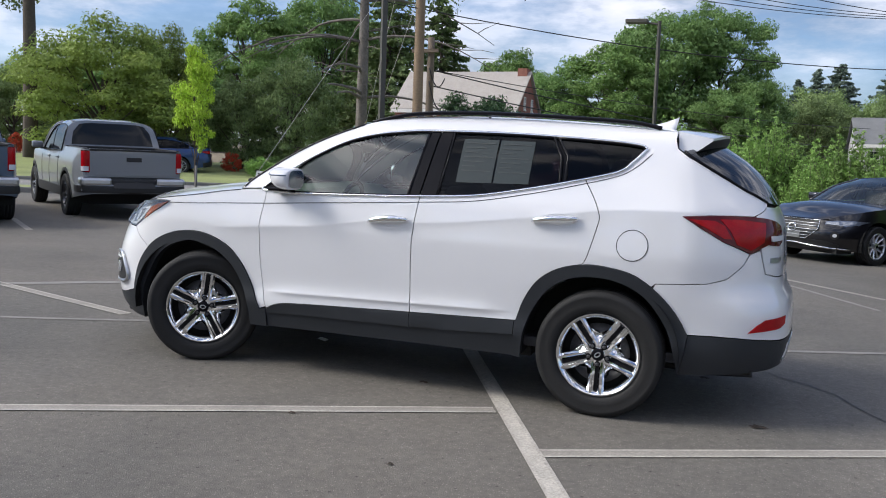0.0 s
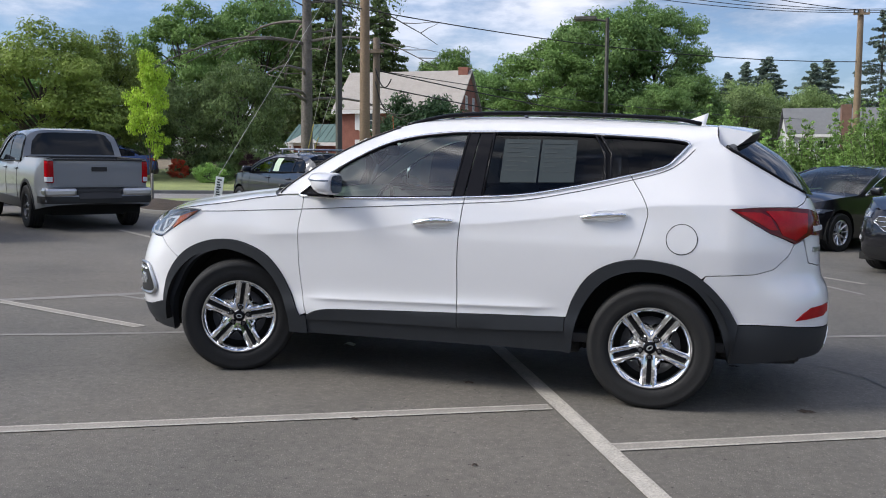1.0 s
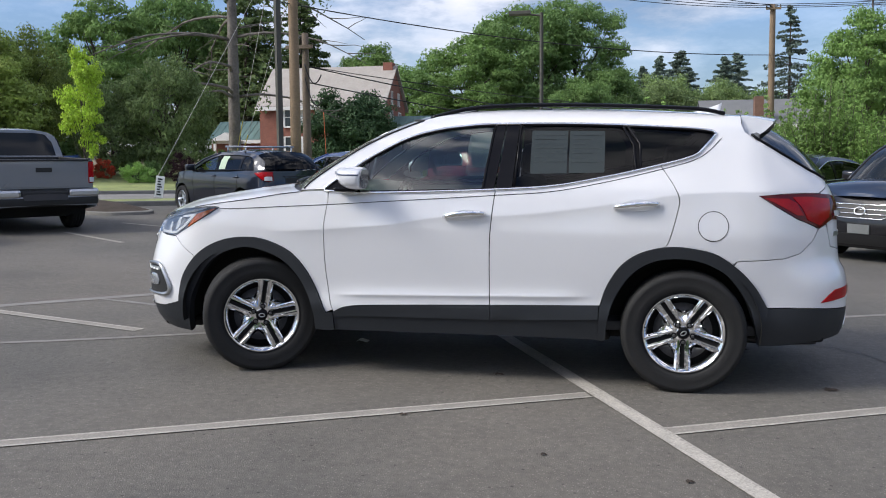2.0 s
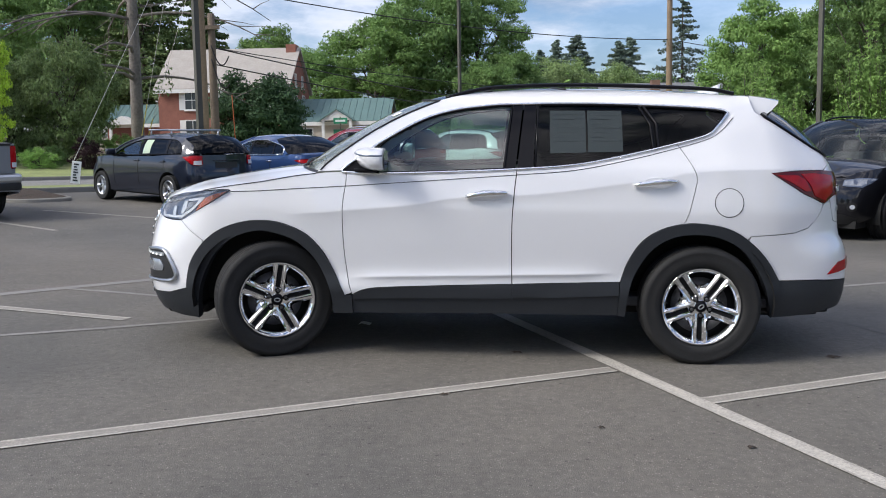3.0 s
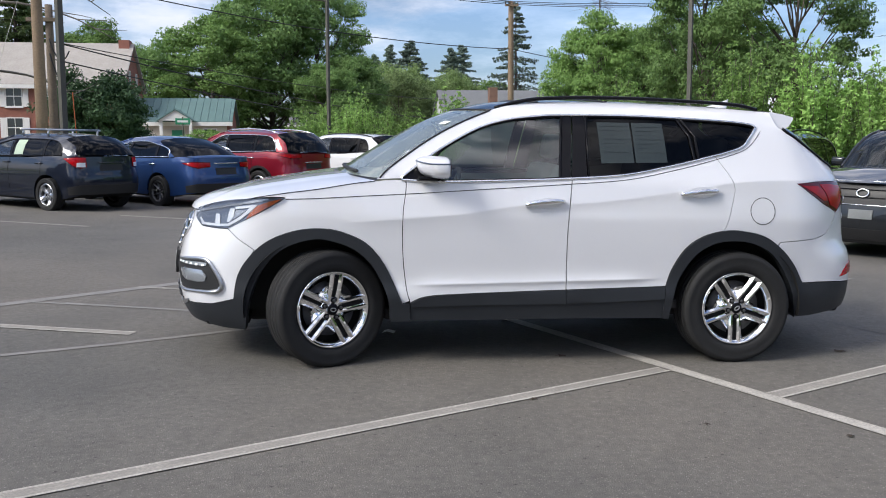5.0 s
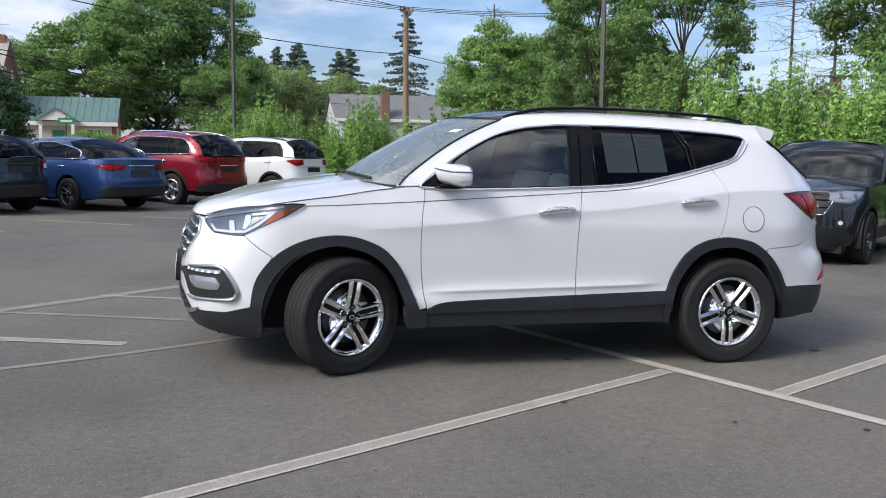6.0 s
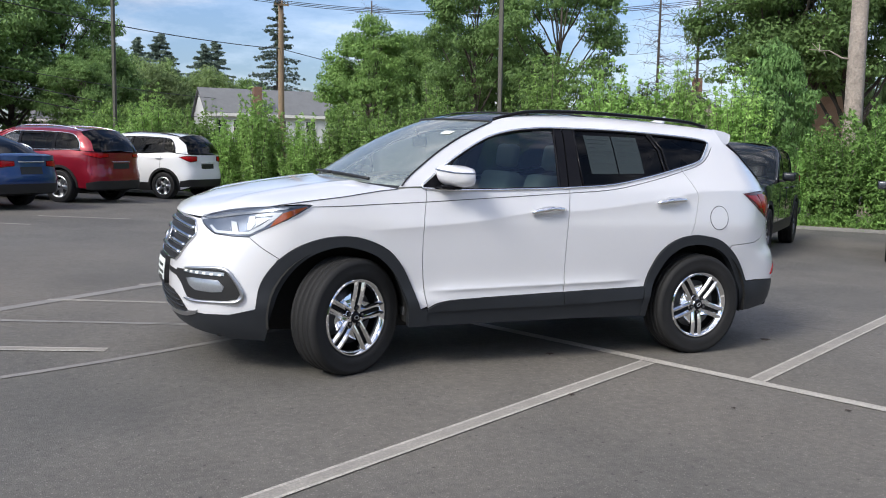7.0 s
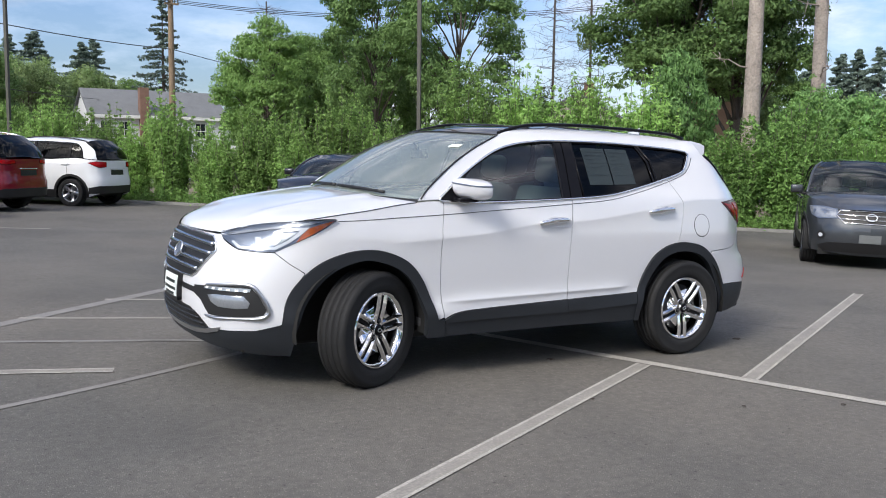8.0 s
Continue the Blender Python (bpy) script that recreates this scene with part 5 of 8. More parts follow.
    top = [(sw(w, hood[0] - .01), hood[0] - .01) for w in (hw * .18, hw * .4, hw * .62)] + sz([tuple(p) for p in spline(he, 4)][1:] + te)
    end = [(sw(w, ztail - .02, True), ztail - .02) for w in (hw * .6, hw * .3)]
    bottom = [(T - .001, .36 if not bed else .5), (sw(hw * .7, .34, True), .34 if not bed else .48)] + sz(arch(xb)) + sz([(xb - ra - .02, low), (xa + ra + .02, low)]) + sz(arch(xa)) + [(sw(hw * .72, .25), .25), (sw(hw * .3, .22), .22), (.001, .22)]
    poly = [(.001, hood[0] - .01)] + top + end + [(T - .001, ztail - .02)] + bottom
    both("body_side", poly, color, gap=0, step=.09, depth=.03)
    if cladding:
        for x0 in (xa, xb):
            both("arch_moulding", sz(arch(x0, ra + .05) + arch(x0, ra - .006)[::-1]), BLACK_PLASTIC, gap=0, lift=.01, depth=.03, step=.08)
        both("sill_moulding", sz([(xa + ra, low + .16), (xb - ra, low + .16), (xb - ra, low - .02), (xa + ra, low - .02)]), BLACK_PLASTIC, gap=0, lift=.008, depth=.03, step=.12)
    # bonnet, windscreen, roof, rear window, boot lid
    n = 12
    def loft(nm, edge, centre, material, p=2.2, lab="", k=n, ny=16):
        e = [Vector(S.at(S.sx(x, z), z)) for x, z in same_count(edge, k)]
        q = [Vector((x, 0, z)) for x, z in same_count(centre, k)]
        v, fc = upward(crossloft(e, q, ny, p))
        return part(nm, mesh_of(nm, v, fc, material), None, c, lab), e, q
    rise = .05
    loft("bonnet", he, [(nose + .06, hood[0] + .01), (nose + .3, hood[0] + .07), ((nose + cowl) / 2, hood[0] + .8 * (hood[1] - hood[0]) + rise), (cowl - .2, hood[1] + rise)], color, 2.4)
    hz = height - .075
    se = [(cowl, hood[1]), (cowl + (head - cowl) * .45, hood[1] + (hz - hood[1]) * .55), (head - .08, hz - .035), (head, hz)]
    sc = [(cowl - .2, hood[1] + rise), (cowl - .2 + (head - cowl + .06) * .5, hood[1] + rise + (height - hood[1] - rise) * .58), (head - .2, height - .06), (head - .1, height - .03)]
    _, e, _ = loft("windscreen", se, sc, CAR_SCREEN, 2.6)
    for g in (1, -1):
        v, fc = tube([Vector((p.x, p.y * g, p.z)) for p in e], .022, 6)
        part("pillar_trim", mesh_of("pillar_trim", v, fc, color if not pillar else GLOSS_BLACK), None, c)
    re = [(head, hz), (head + (back - head) * .35, hz + .02), (head + (back - head) * .7, hz + .01), (back, hz - .03)]
    rc = [(head - .1, height - .03), (head + (back - head) * .35, height), (head + (back - head) * .7, height - .005), (back + (.02 if bed else .06), height - .04)]
    loft("roof", re, rc, color, 5.5 if bed else 3.4)
    gl = rear_glass or (glass[0] + (.0 if bed else .1), glass[1] + (.0 if bed else .02))
    we = [(back, hz - .03), ((back + glass[0]) / 2 + (.0 if deck or bed else .06), (hz - .03 + glass[1]) / 2 + (.02 if not bed else 0)), glass]
    wc = [(back + (.02 if bed else .06), height - .04), ((back + gl[0]) / 2 + (.0 if bed else .09), (height - .04 + gl[1]) / 2 + .02), gl]
    if bed:
        _, e, q = loft("cab_back", we, wc, color, 6.0)
        e2 = [Vector((p.x + .012, p.y * .86, p.z)) for p in e[1:11]]
        q2 = [Vector((p.x + .012, p.y, p.z)) for p in q[1:11]]
        v, fc = upward(crossloft(e2, q2, 16, 6.0))
        part("rear_window", mesh_of("rear_window", v, fc, CAB_GLASS), None, c, "dark rear window")
    else:
        loft("rear_window", we, wc, DARK_GLASS, 3.0, "dark rear window")
    if deck:
        loft("boot_lid", [glass, (tail - .35, deck - .01), (tail - .16, deck - .03)], [gl, (tail - .2, deck + .02), (tail - .05, deck - .02)], color, 2.4)
    if bed:
        x0, zr = bed
        v, fc = join(block(x0 + .06, tail - .16, -hw + .2, hw - .2, .75, .78), block(x0, x0 + .06, -hw + .09, hw - .09, .6, zr + .02, .01), block(x0, tail - .18, -hw + .115, -hw + .20, .75, zr + .015, .012), block(x0, tail - .18, hw - .20, hw - .115, .75, zr + .015, .012), block(tail - .19, tail - .125, -hw + .17, hw - .17, .7, zr + .005, .01))
        part("load_bed", mesh_of("load_bed", v, fc, BLACK_PLASTIC, False), None, c, "open load bed with a black lining")
        tg = [(sw(hw * .80, z, True), z) for z in (.77, zr - .03)]
        tp = [tg[0], tg[1], (2 * T - tg[1][0], tg[1][1]), (2 * T - tg[0][0], tg[0][1])]
        gate = skin("tailgate", S, tp, color, c, gap=.004, lift=.012, depth=.03, step=.09, label="tailgate in body colour")
        v, fc = block(tail - .15, tail - .052, -hw * .79, hw * .79, zr - .028, zr + .004, .008)
        part("tailgate_cap", mesh_of("tailgate_cap", v, fc, BLACK_PLASTIC, False), None, gate)
        hn = [(sw(.13, z, True), z) for z in (1.045, 1.12)]
        skin("tailgate_handle", S, [hn[0], hn[1], (2 * T - hn[1][0], hn[1][1]), (2 * T - hn[0][0], hn[0][1])], BLACK_PLASTIC, gate, gap=0, lift=.02, depth=.01, step=.1)
        for g in (-1, 1):
            ys = sorted((g * hw * .40, g * hw * .955))
            v, fc = block(tail - .30, tail - .005, ys[0], ys[1], .61, .765, .05)
            part("rear_bumper", mesh_of("rear_bumper", v, fc, SATIN, False), None, c, "silver step bumper corner")
        v, fc = join(block(tail - .26, tail - .02, -hw * .41, hw * .41, .60, .735, .03), block(tail - .26, tail - .05, -hw * .86, hw * .86, .47, .62, .03))
        part("bumper_core", mesh_of("bumper_core", v, fc, BLACK_PLASTIC, False), None, c)
        # black band laid over the body for the dark open space below the bumper
        va = sz([(tail - .44, .50), (tail - .40, .615)]) + [(sw(hw * .80, .615, True), .615), (sw(hw * .45, .615, True), .615), (sw(hw * .45, .50, True), .50), (sw(hw * .75, .50, True), .50)]
        va = [va[0], va[1], va[2], va[5]]
        lo = [va[3], va[0], va[1], va[2]]
        skin("rear_valance", S, lo + [(2 * T - s, z) for s, z in reversed(lo)], BLACK_PLASTIC, c, gap=0, lift=.008, depth=.02, step=.1, label="black band standing in for the dark space under the bumper")
        pz = [(sw(hw * .80, z, True), z) for z in (.74, .772)]
        skin("tailgate_gap", S, [pz[0], pz[1], (2 * T - pz[1][0], pz[1][1]), (2 * T - pz[0][0], pz[0][1])], BLACK_PLASTIC, c, gap=0, lift=.006, depth=.01, step=.09, label="dark gap above the bumper")
        pr = [(sw(w, z, True), z) for w, z in ((hw * .70, .80), (hw * .62, .875))]
        skin("pressing", S, [pr[0], pr[1], (2 * T - pr[1][0], pr[1][1]), (2 * T - pr[0][0], pr[0][1])], color, gate, gap=0, lift=.026, depth=.014, step=.09)
        pz = [(sw(.36, z, True), z) for z in (.58, .755)]
        skin("step_pad", S, [pz[0], pz[1], (2 * T - pz[1][0], pz[1][1]), (2 * T - pz[0][0], pz[0][1])], BLACK_PLASTIC, c, gap=0, lift=.03, depth=.02, step=.09)
    # glass house: roof side and pillars, then panes
    b0, b1 = cowl + .16, (bed[0] - .12 if bed else glass[0] - (.18 if deck else .30))
    db = [(b0, belt[0] + .02), ((b0 + b1) / 2, (belt[0] + belt[1]) / 2 + .02), (b1, belt[1] + .02)]
    dt = [(b0, belt[0] + .02), (cowl + .16 + (head - cowl) * .45, belt[0] + (hz - belt[0]) * .50), (head + .06, hz - .085), (head + .35, hz - .055), ((head + back) / 2 + .1, hz - .05), (back - .18, hz - .075), (b1 - (.02 if bed else .06), (hz + belt[1]) / 2 if not bed else hz - .14), (b1, belt[1] + .02)]
    dt_s, db_s = [tuple(p) for p in spline(dt, 4)], [tuple(p) for p in spline(db, 4)]
    outer = [tuple(p) for p in spline(se, 4)] + [tuple(p) for p in spline(re, 4)][1:] + [tuple(p) for p in spline(we, 4)][1:]
    tail_close = [(glass[0], glass[1])] if not bed else [(bed[0], belt[1])]
    both("roof_side", sz(outer + tail_close + [(b1 + .03, belt[1])] + dt_s[::-1] + [(b0 - .06, belt[0])]), color, gap=0, step=.1, depth=.02, lift=.001)
    cuts = [b0] + [b0 + (b1 - b0) * k for k in split] + [b1]
    dtp, dbp = np.array(dt_s), np.array(db_s)
    for k in range(len(cuts) - 1):
        xs = np.linspace(cuts[k] + .02, cuts[k + 1] - .02, 9)
        upper = [(x, float(np.interp(x, dtp[:, 0], dtp[:, 1])) - .008) for x in xs]
        lower = [(x, float(np.interp(x, dbp[:, 0], dbp[:, 1])) + .008) for x in xs]
        if max(u[1] - l[1] for u, l in zip(upper, lower)) < .03:
            continue
        upper = [(u[0], max(u[1], l[1] + .004)) for u, l in zip(upper, lower)]
        both("side_window", sz(lower + upper[::-1]), GLASS if k == 0 and not bed else DARK_GLASS, gap=.001, lift=-.004, depth=0, step=.12)
    for k in range(1, len(cuts) - 1):
        x = cuts[k]
        both("window_pillar", sz([(x - .035, float(np.interp(x, dbp[:, 0], dbp[:, 1]))), (x + .035, float(np.interp(x, dbp[:, 0], dbp[:, 1]))), (x + .035, float(np.interp(x, dtp[:, 0], dtp[:, 1]))), (x - .035, float(np.interp(x, dtp[:, 0], dtp[:, 1])))]), GLOSS_BLACK, gap=0, lift=.002, depth=.02, step=.1)
    for g in (1, -1):
        loop = [S.at(g * s, z, .004) for s, z in sz(db_s + dt_s[::-1])]
        v, fc = tube(loop, .010, 5, True)
        part("window_trim", mesh_of("window_trim", v, fc, CHROME if chrome_dlo else GLOSS_BLACK), None, c)
        # shut lines, handles, mirrors
        for x in [cuts[0] + .06] + [cuts[k] for k in range(1, min(3, len(cuts)))]:
            zt = float(np.interp(x, dbp[:, 0], dbp[:, 1])) - .02
            v, fc = tube([S.at(g * S.sx(x - .03 * math.sin(3 * t), z), z, .001) for t, z in [(t, zt + (low + .14 - zt) * t) for t in np.linspace(0, 1, 7)]], .004, 4)
            part("shut_line", mesh_of("shut_line", v, fc, BLACK_PLASTIC), None, c)
        for k in range(1, min(3, len(cuts))):
            x, z = cuts[k] - .16, zb - .11
            v, fc = tube([S.at(g * S.sx(x + .2 * t, z), z + .01 * t, .006 + .028 * math.sin(math.pi * t)) for t in np.linspace(0, 1, 6)], .013, 6)
            part("door_handle", mesh_of("door_handle", v, fc, CHROME if chrome_dlo else color), None, c)
        v, fc = moved(block(-.06, .07, -.10, .10, -.065, .065, .03), pose(b0 + .12, -(hw + .10) * g, belt[0] + .10))
        mir = part("door_mirror", mesh_of("door_mirror", v, fc, color), None, c)
        v, fc = block(b0 + .08, b0 + .16, min(-(hw - .05) * g, -(hw + .05) * g), max(-(hw - .05) * g, -(hw + .05) * g), belt[0] + .01, belt[0] + .05, .01)
        part("mirror_foot", mesh_of("mirror_foot", v, fc, BLACK_PLASTIC, False), None, mir)
        if rails:
            e = [Vector(S.at(S.sx(x, z), z)) for x, z in same_count(re, 9)]
            pts = [Vector((p.x, (p.y + .05) * g, p.z + .02 + rails[1] * math.sin(math.pi * i / 8) ** .35)) for i, p in enumerate(e)]
            v, fc = tube(pts, .016, 6)
            part("roof_rail", mesh_of("roof_rail", v, fc, rails[0]), None, c)
    if bars:
        for x in (head + .25, head + 1.0):
            v, fc = join(tube([(x, -.62, height + .055), (x, .62, height + .055)], .02, 8), *[tube([(x, y, height - .08), (x, y, height + .055)], .02, 6) for y in (-.56, .56)])
            part("roof_bar", mesh_of("roof_bar", v, fc, SATIN), None, c, "silver roof bar")
    if notice:
        x0 = cuts[1] + .1
        skin("window_notice", S, sz([(x0, belt[0] + .08), (x0 + .26, belt[0] + .09), (x0 + .26, belt[0] + .36), (x0, belt[0] + .36)]), GREEN_PAPER, c, gap=0, lift=.001, depth=0, step=.1, label="pale green paper notice on the glass")
    # lamps
    for g in (False, True):
        if tail_lamp:
            z0, z1, xin, win = tail_lamp
            pl = sz([(tail - xin, z1 - .04), (tail - xin * .5, z1), (tail - .12, z1)]) + [(sw(win, z1 - .01, True), z1 - .01), (sw(win, z0 + .03, True), z0 + .03)] + sz([(tail - .12, z0), (tail - xin * .5, z0 + .03)])
            if bed:
                pl = sz([(tail - .20, z0 + .02), (tail - .20, z1)]) + [(sw(win, z1, True), z1), (sw(win, z0, True), z0)]
            lamp = skin("tail_lamp", S, pl, DEEP_RED, c, gap=0, lift=.008, depth=.02, step=.06, mirror=g, label="red tail lamp")
            p2 = inset(pl, .02)
            skin("lamp_lens", S, p2, RED_LENS, lamp, gap=0, lift=.014, depth=.006, step=.06, mirror=g, bulge=.008)
            if z1 - z0 > .2:
                skin("reversing_lens", S, sz([(tail - .17, z0 + .11), (tail - .17, z0 + .03)]) + [(sw(win + .03, z0 + .03, True), z0 + .03), (sw(win + .03, z0 + .11, True), z0 + .11)], LAMP_CLEAR, lamp, gap=0, lift=.024, depth=.006, step=.06, mirror=g)
        if head_lamp:
            z0, z1, xin, win = head_lamp
            pl = [(sw(win, z0 + .02), z0 + .02), (sw(win, z1 - .03), z1 - .03), (sw(win + .12, z1 - .01), z1 - .01)] + sz([(nose + xin * .6, z1), (nose + xin, z1 - .01), (nose + xin * .8, z0 + .06)]) + [(sw(hw * .80, z0), z0)]
            lamp = skin("head_lamp", S, pl, LAMP_DARK, c, gap=0, lift=.006, depth=.02, step=.05, mirror=g, label="clear head lamp with bright reflectors")
            skin("reflector", S, inset(pl, .02), LAMP_MID, lamp, gap=0, lift=.009, depth=.004, step=.05, mirror=g)
            for q in (.35, .72):
                s0 = pl[0][0] + (pl[4][0] - pl[0][0]) * q
                zc = (z0 + z1) / 2 + .01
                ring = [(s0 + .034 * math.cos(a), zc + .032 * math.sin(a)) for a in np.linspace(0, 2 * math.pi, 16, endpoint=False)]
                skin("projector", S, ring, LAMP_DARK, lamp, gap=0, lift=.012, depth=.01, step=.04, mirror=g, bulge=.01)
            fog = [(sw(hw * .74, .5) + .034 * math.cos(a), .50 + .03 * math.sin(a) + (.12 if bed else 0)) for a in np.linspace(0, 2 * math.pi, 14, endpoint=False)]
            fp = skin("fog_lamp_pocket", S, inset(fog, -.035), BLACK_PLASTIC, c, gap=0, lift=.004, depth=.01, step=.05, mirror=g)
            skin("fog_lamp", S, fog, LAMP_CLEAR, fp, gap=0, lift=.012, depth=.01, step=.04, mirror=g, bulge=.01)
    if grille:
        zl, zh, wl_, wh = grille[:4]
        left = [(sw(wl_ * .5, zl), zl), (sw(wl_, zl), zl), (sw(wh, (zl + zh) / 2 + .02), (zl + zh) / 2 + .02), (sw(wh * .88, zh), zh), (sw(wh * .4, zh), zh)]
        gp = left + [(-s, z) for s, z in reversed(left)]
        gr = skin("grille", S, gp, BLACK_PLASTIC, c, gap=0, lift=.006, depth=.012, step=.08, label="black grille with bright bars")
        v, fc = tube([S.at(s, z, .012) for s, z in gp], .007 if bed else .008, 6, True)
        part("grille_frame", mesh_of("grille_frame", v, fc, BAR_SILVER if bed else CHROME), None, gr)
        for k in range(1, grille[4] + 1):
            z = zl + (zh - zl) * k / (grille[4] + 1)
            w = np.interp(z, [zl, (zl + zh) / 2 + .02, zh], [wl_, wh, wh * .88]) * .97
            v, fc = tube([S.at(s, z, .012) for s in np.linspace(-sw(w, z), sw(w, z), 11)], .012, 6, flat=.6)
            part("grille_bar", mesh_of("grille_bar", v, fc, grille[5]), None, gr)
        ring = [(.075 * math.cos(a), (zl + zh) / 2 + .05 * math.sin(a)) for a in np.linspace(0, 2 * math.pi, 20, endpoint=False)]
        v, fc = tube([S.at(s, z, .03) for s, z in ring], .010, 6, True)
        part("badge", mesh_of("badge", v, fc, CHROME), None, gr, "plain oval badge")
        pz = [(sw(.15, .42), .42), (sw(.15, .54), .54)]
        if bed:
            pz = [(s, z + .12) for s, z in pz]
        skin("blank_plate", S, pz + [(-s, z) for s, z in reversed(pz)], BADGE_GREY, c, gap=0, lift=.02, depth=.02, step=.1, label="blank grey plate holder")
        intake = [(sw(w, z), z) for w, z in ((hw * .3, .26), (hw * .72, .26), (hw * .78, .34), (hw * .62, .40), (hw * .3, .41))]
        skin("lower_intake", S, intake + [(-s, z) for s, z in reversed(intake)], BLACK_PLASTIC, c, gap=0, lift=.004, depth=.012, step=.1)
    if lip:
        pts = [S.at(g * sw(w, z), z, .012) for g, w, z in [(-1, w, .27 + .07 * (1 - w / hw)) for w in np.linspace(hw * .86, .05, 12)] + [(1, w, .27 + .07 * (1 - w / hw)) for w in np.linspace(.05, hw * .86, 12)]]
        v, fc = tube(pts, .014, 6)
        part("bumper_lip", mesh_of("bumper_lip", v, fc, CHROME), None, c, "chrome front lip")
    if not bed:
        lo = [(sw(hw * .3, .34, True), .34), (sw(hw * .75, .34, True), .34)] + sz([(tail - .30, .33), (tail - .30, .47)]) + [(sw(hw * .75, .52, True), .52), (sw(hw * .3, .53, True), .53)]
        lo = [lo[1], lo[2], lo[3], lo[4]]
        skin("rear_valance", S, lo + [(2 * T - s, z) for s, z in reversed(lo)], BLACK_PLASTIC, c, gap=0, lift=.008, depth=.02, step=.1)
        pz = [(sw(.26, z, True), z) for z in ((.78, .90) if deck is None else (.70, .84))]
        skin("plate_recess", S, [pz[0], pz[1], (2 * T - pz[1][0], pz[1][1]), (2 * T - pz[0][0], pz[0][1])], BLACK_PLASTIC, c, gap=0, lift=.006, depth=.01, step=.1)
        v, fc = tube([S.at(2 * T - s if False else s, .93, .014) for s in np.linspace(sw(.3, .93, True), 2 * T - sw(.3, .93, True), 9)], .010, 6)
        part("tailgate_strip", mesh_of("tailgate_strip", v, fc, CHROME if chrome_dlo else color), None, c)
    # underside, wells, cabin, wheels
    v, fc = join(block(xa + ra, xb - ra, -hw + .10, hw - .10, low - .04, low + .06), block(xb + ra - .02, tail - .2, -hw + .2, hw - .2, .44 if bed else .30, .52 if bed else .40), block(nose + .22, xa - ra + .02, -hw + .22, hw - .22, .20, .30), block(xa - ra, xa + ra, -hw + .34, hw - .34, .22, .5), block(xb - ra, xb + ra, -hw + .34, hw - .34, .25, .5))
    part("underbody", mesh_of("underbody", v, fc, UNDERSIDE, False), None, c)
    for x in (xa, xb):
        for g in (1, -1):
            pts = [(x + (ra + .0) * math.cos(a), r + .01 + (ra + .0) * math.sin(a)) for a in np.linspace(-.3, math.pi + .3, 18)]
            vs = [(px, -y * g, pz) for px, pz in pts for y in (hw - .36, hw - .03)]
            k = len(vs)
            vs += [(px, -(hw - .36) * g, pz) for px, pz in pts]
            part("wheel_well", mesh_of("wheel_well", vs, [(2 * i, 2 * i + 1, 2 * i + 3, 2 * i + 2) for i in range(17)] + [tuple(range(k, k + 18))], UNDERSIDE), None, c)
    x1 = bed[0] if bed else tail - .55
    pieces = [block(cowl - .1, x1, -hw + .12, hw - .12, low + .02, low + .12), block(cowl - .15, cowl + .35, -hw + .16, hw - .16, .6, belt[0] - .02, .03)]
    xs0 = cowl + 1.0
    for x, ys in ((xs0, (-.36, .36)), (xs0 + (.56 if bed else .88), (-.36, .36))):
        for y in ys:
            pieces += [block(x - .5, x + .1, y - .25, y + .25, .45, .62, .04), moved(block(-.08, .08, -.25, .25, 0, .62, .05), pose(x + .08, y, .58, 0, 14, 0)), moved(block(-.05, .05, -.12, .12, 0, .18, .03), pose(x + .25, y, 1.19 if height > 1.55 else 1.1, 0, 8, 0))]
    v, fc = join(*pieces)
    part("cabin", mesh_of("cabin", v, fc, CABIN_DARK, False), None, c, "dark cabin with seats")
    key = (round(r, 3), round(rim, 3), wheels, wheel_mat.name if wheel_mat else "")
    if key not in WHEELS:
        WHEELS[key] = wheel_meshes(r, .225 if r < .36 else .25, rim, wheels, wheel_mat or ALLOY)
    for x in (xa, xb):
        add_wheel(WHEELS[key], c, x, -hw + .115, r, 0, "", spin=17 * x)
        add_wheel(WHEELS[key], c, x, hw - .115, r, 0, "", True, spin=31 * x)
    return c


WHEELS = {}
CAB_GLASS = pbr("dark cab glass", (0.012, 0.014, 0.016), 0.06, var=0.1, spec=0.3)
GREEN_PAPER = pbr("pale green paper", (0.42, 0.52, 0.40), 0.8, var=0.03)
DARK_ALLOY = pbr("dark alloy wheel", (0.12, 0.12, 0.125), 0.35, 0.9, var=0.1)
GREY_METALLIC = paint("cement grey paint", (0.215, 0.23, 0.25), 0.15)
CHARCOAL = paint("charcoal metallic paint", (0.010, 0.012, 0.015), 0.2)
NAVY_BLACK = paint("near-black blue metallic paint", (0.007, 0.011, 0.024), 0.35)
BLUE = paint("deep blue metallic paint", (0.018, 0.05, 0.16), 0.45)
RED = paint("deep red metallic paint", (0.20, 0.006, 0.018), 0.3)
WHITE = paint("white paint", (0.72, 0.73, 0.74))
BLACK = paint("black metallic paint", (0.008, 0.008, 0.011), 0.2)
SLATE = paint("slate grey metallic paint", (0.060, 0.066, 0.074), 0.45)
BLUE_GREY = paint("blue-grey metallic paint", (0.085, 0.12, 0.17), 0.3)

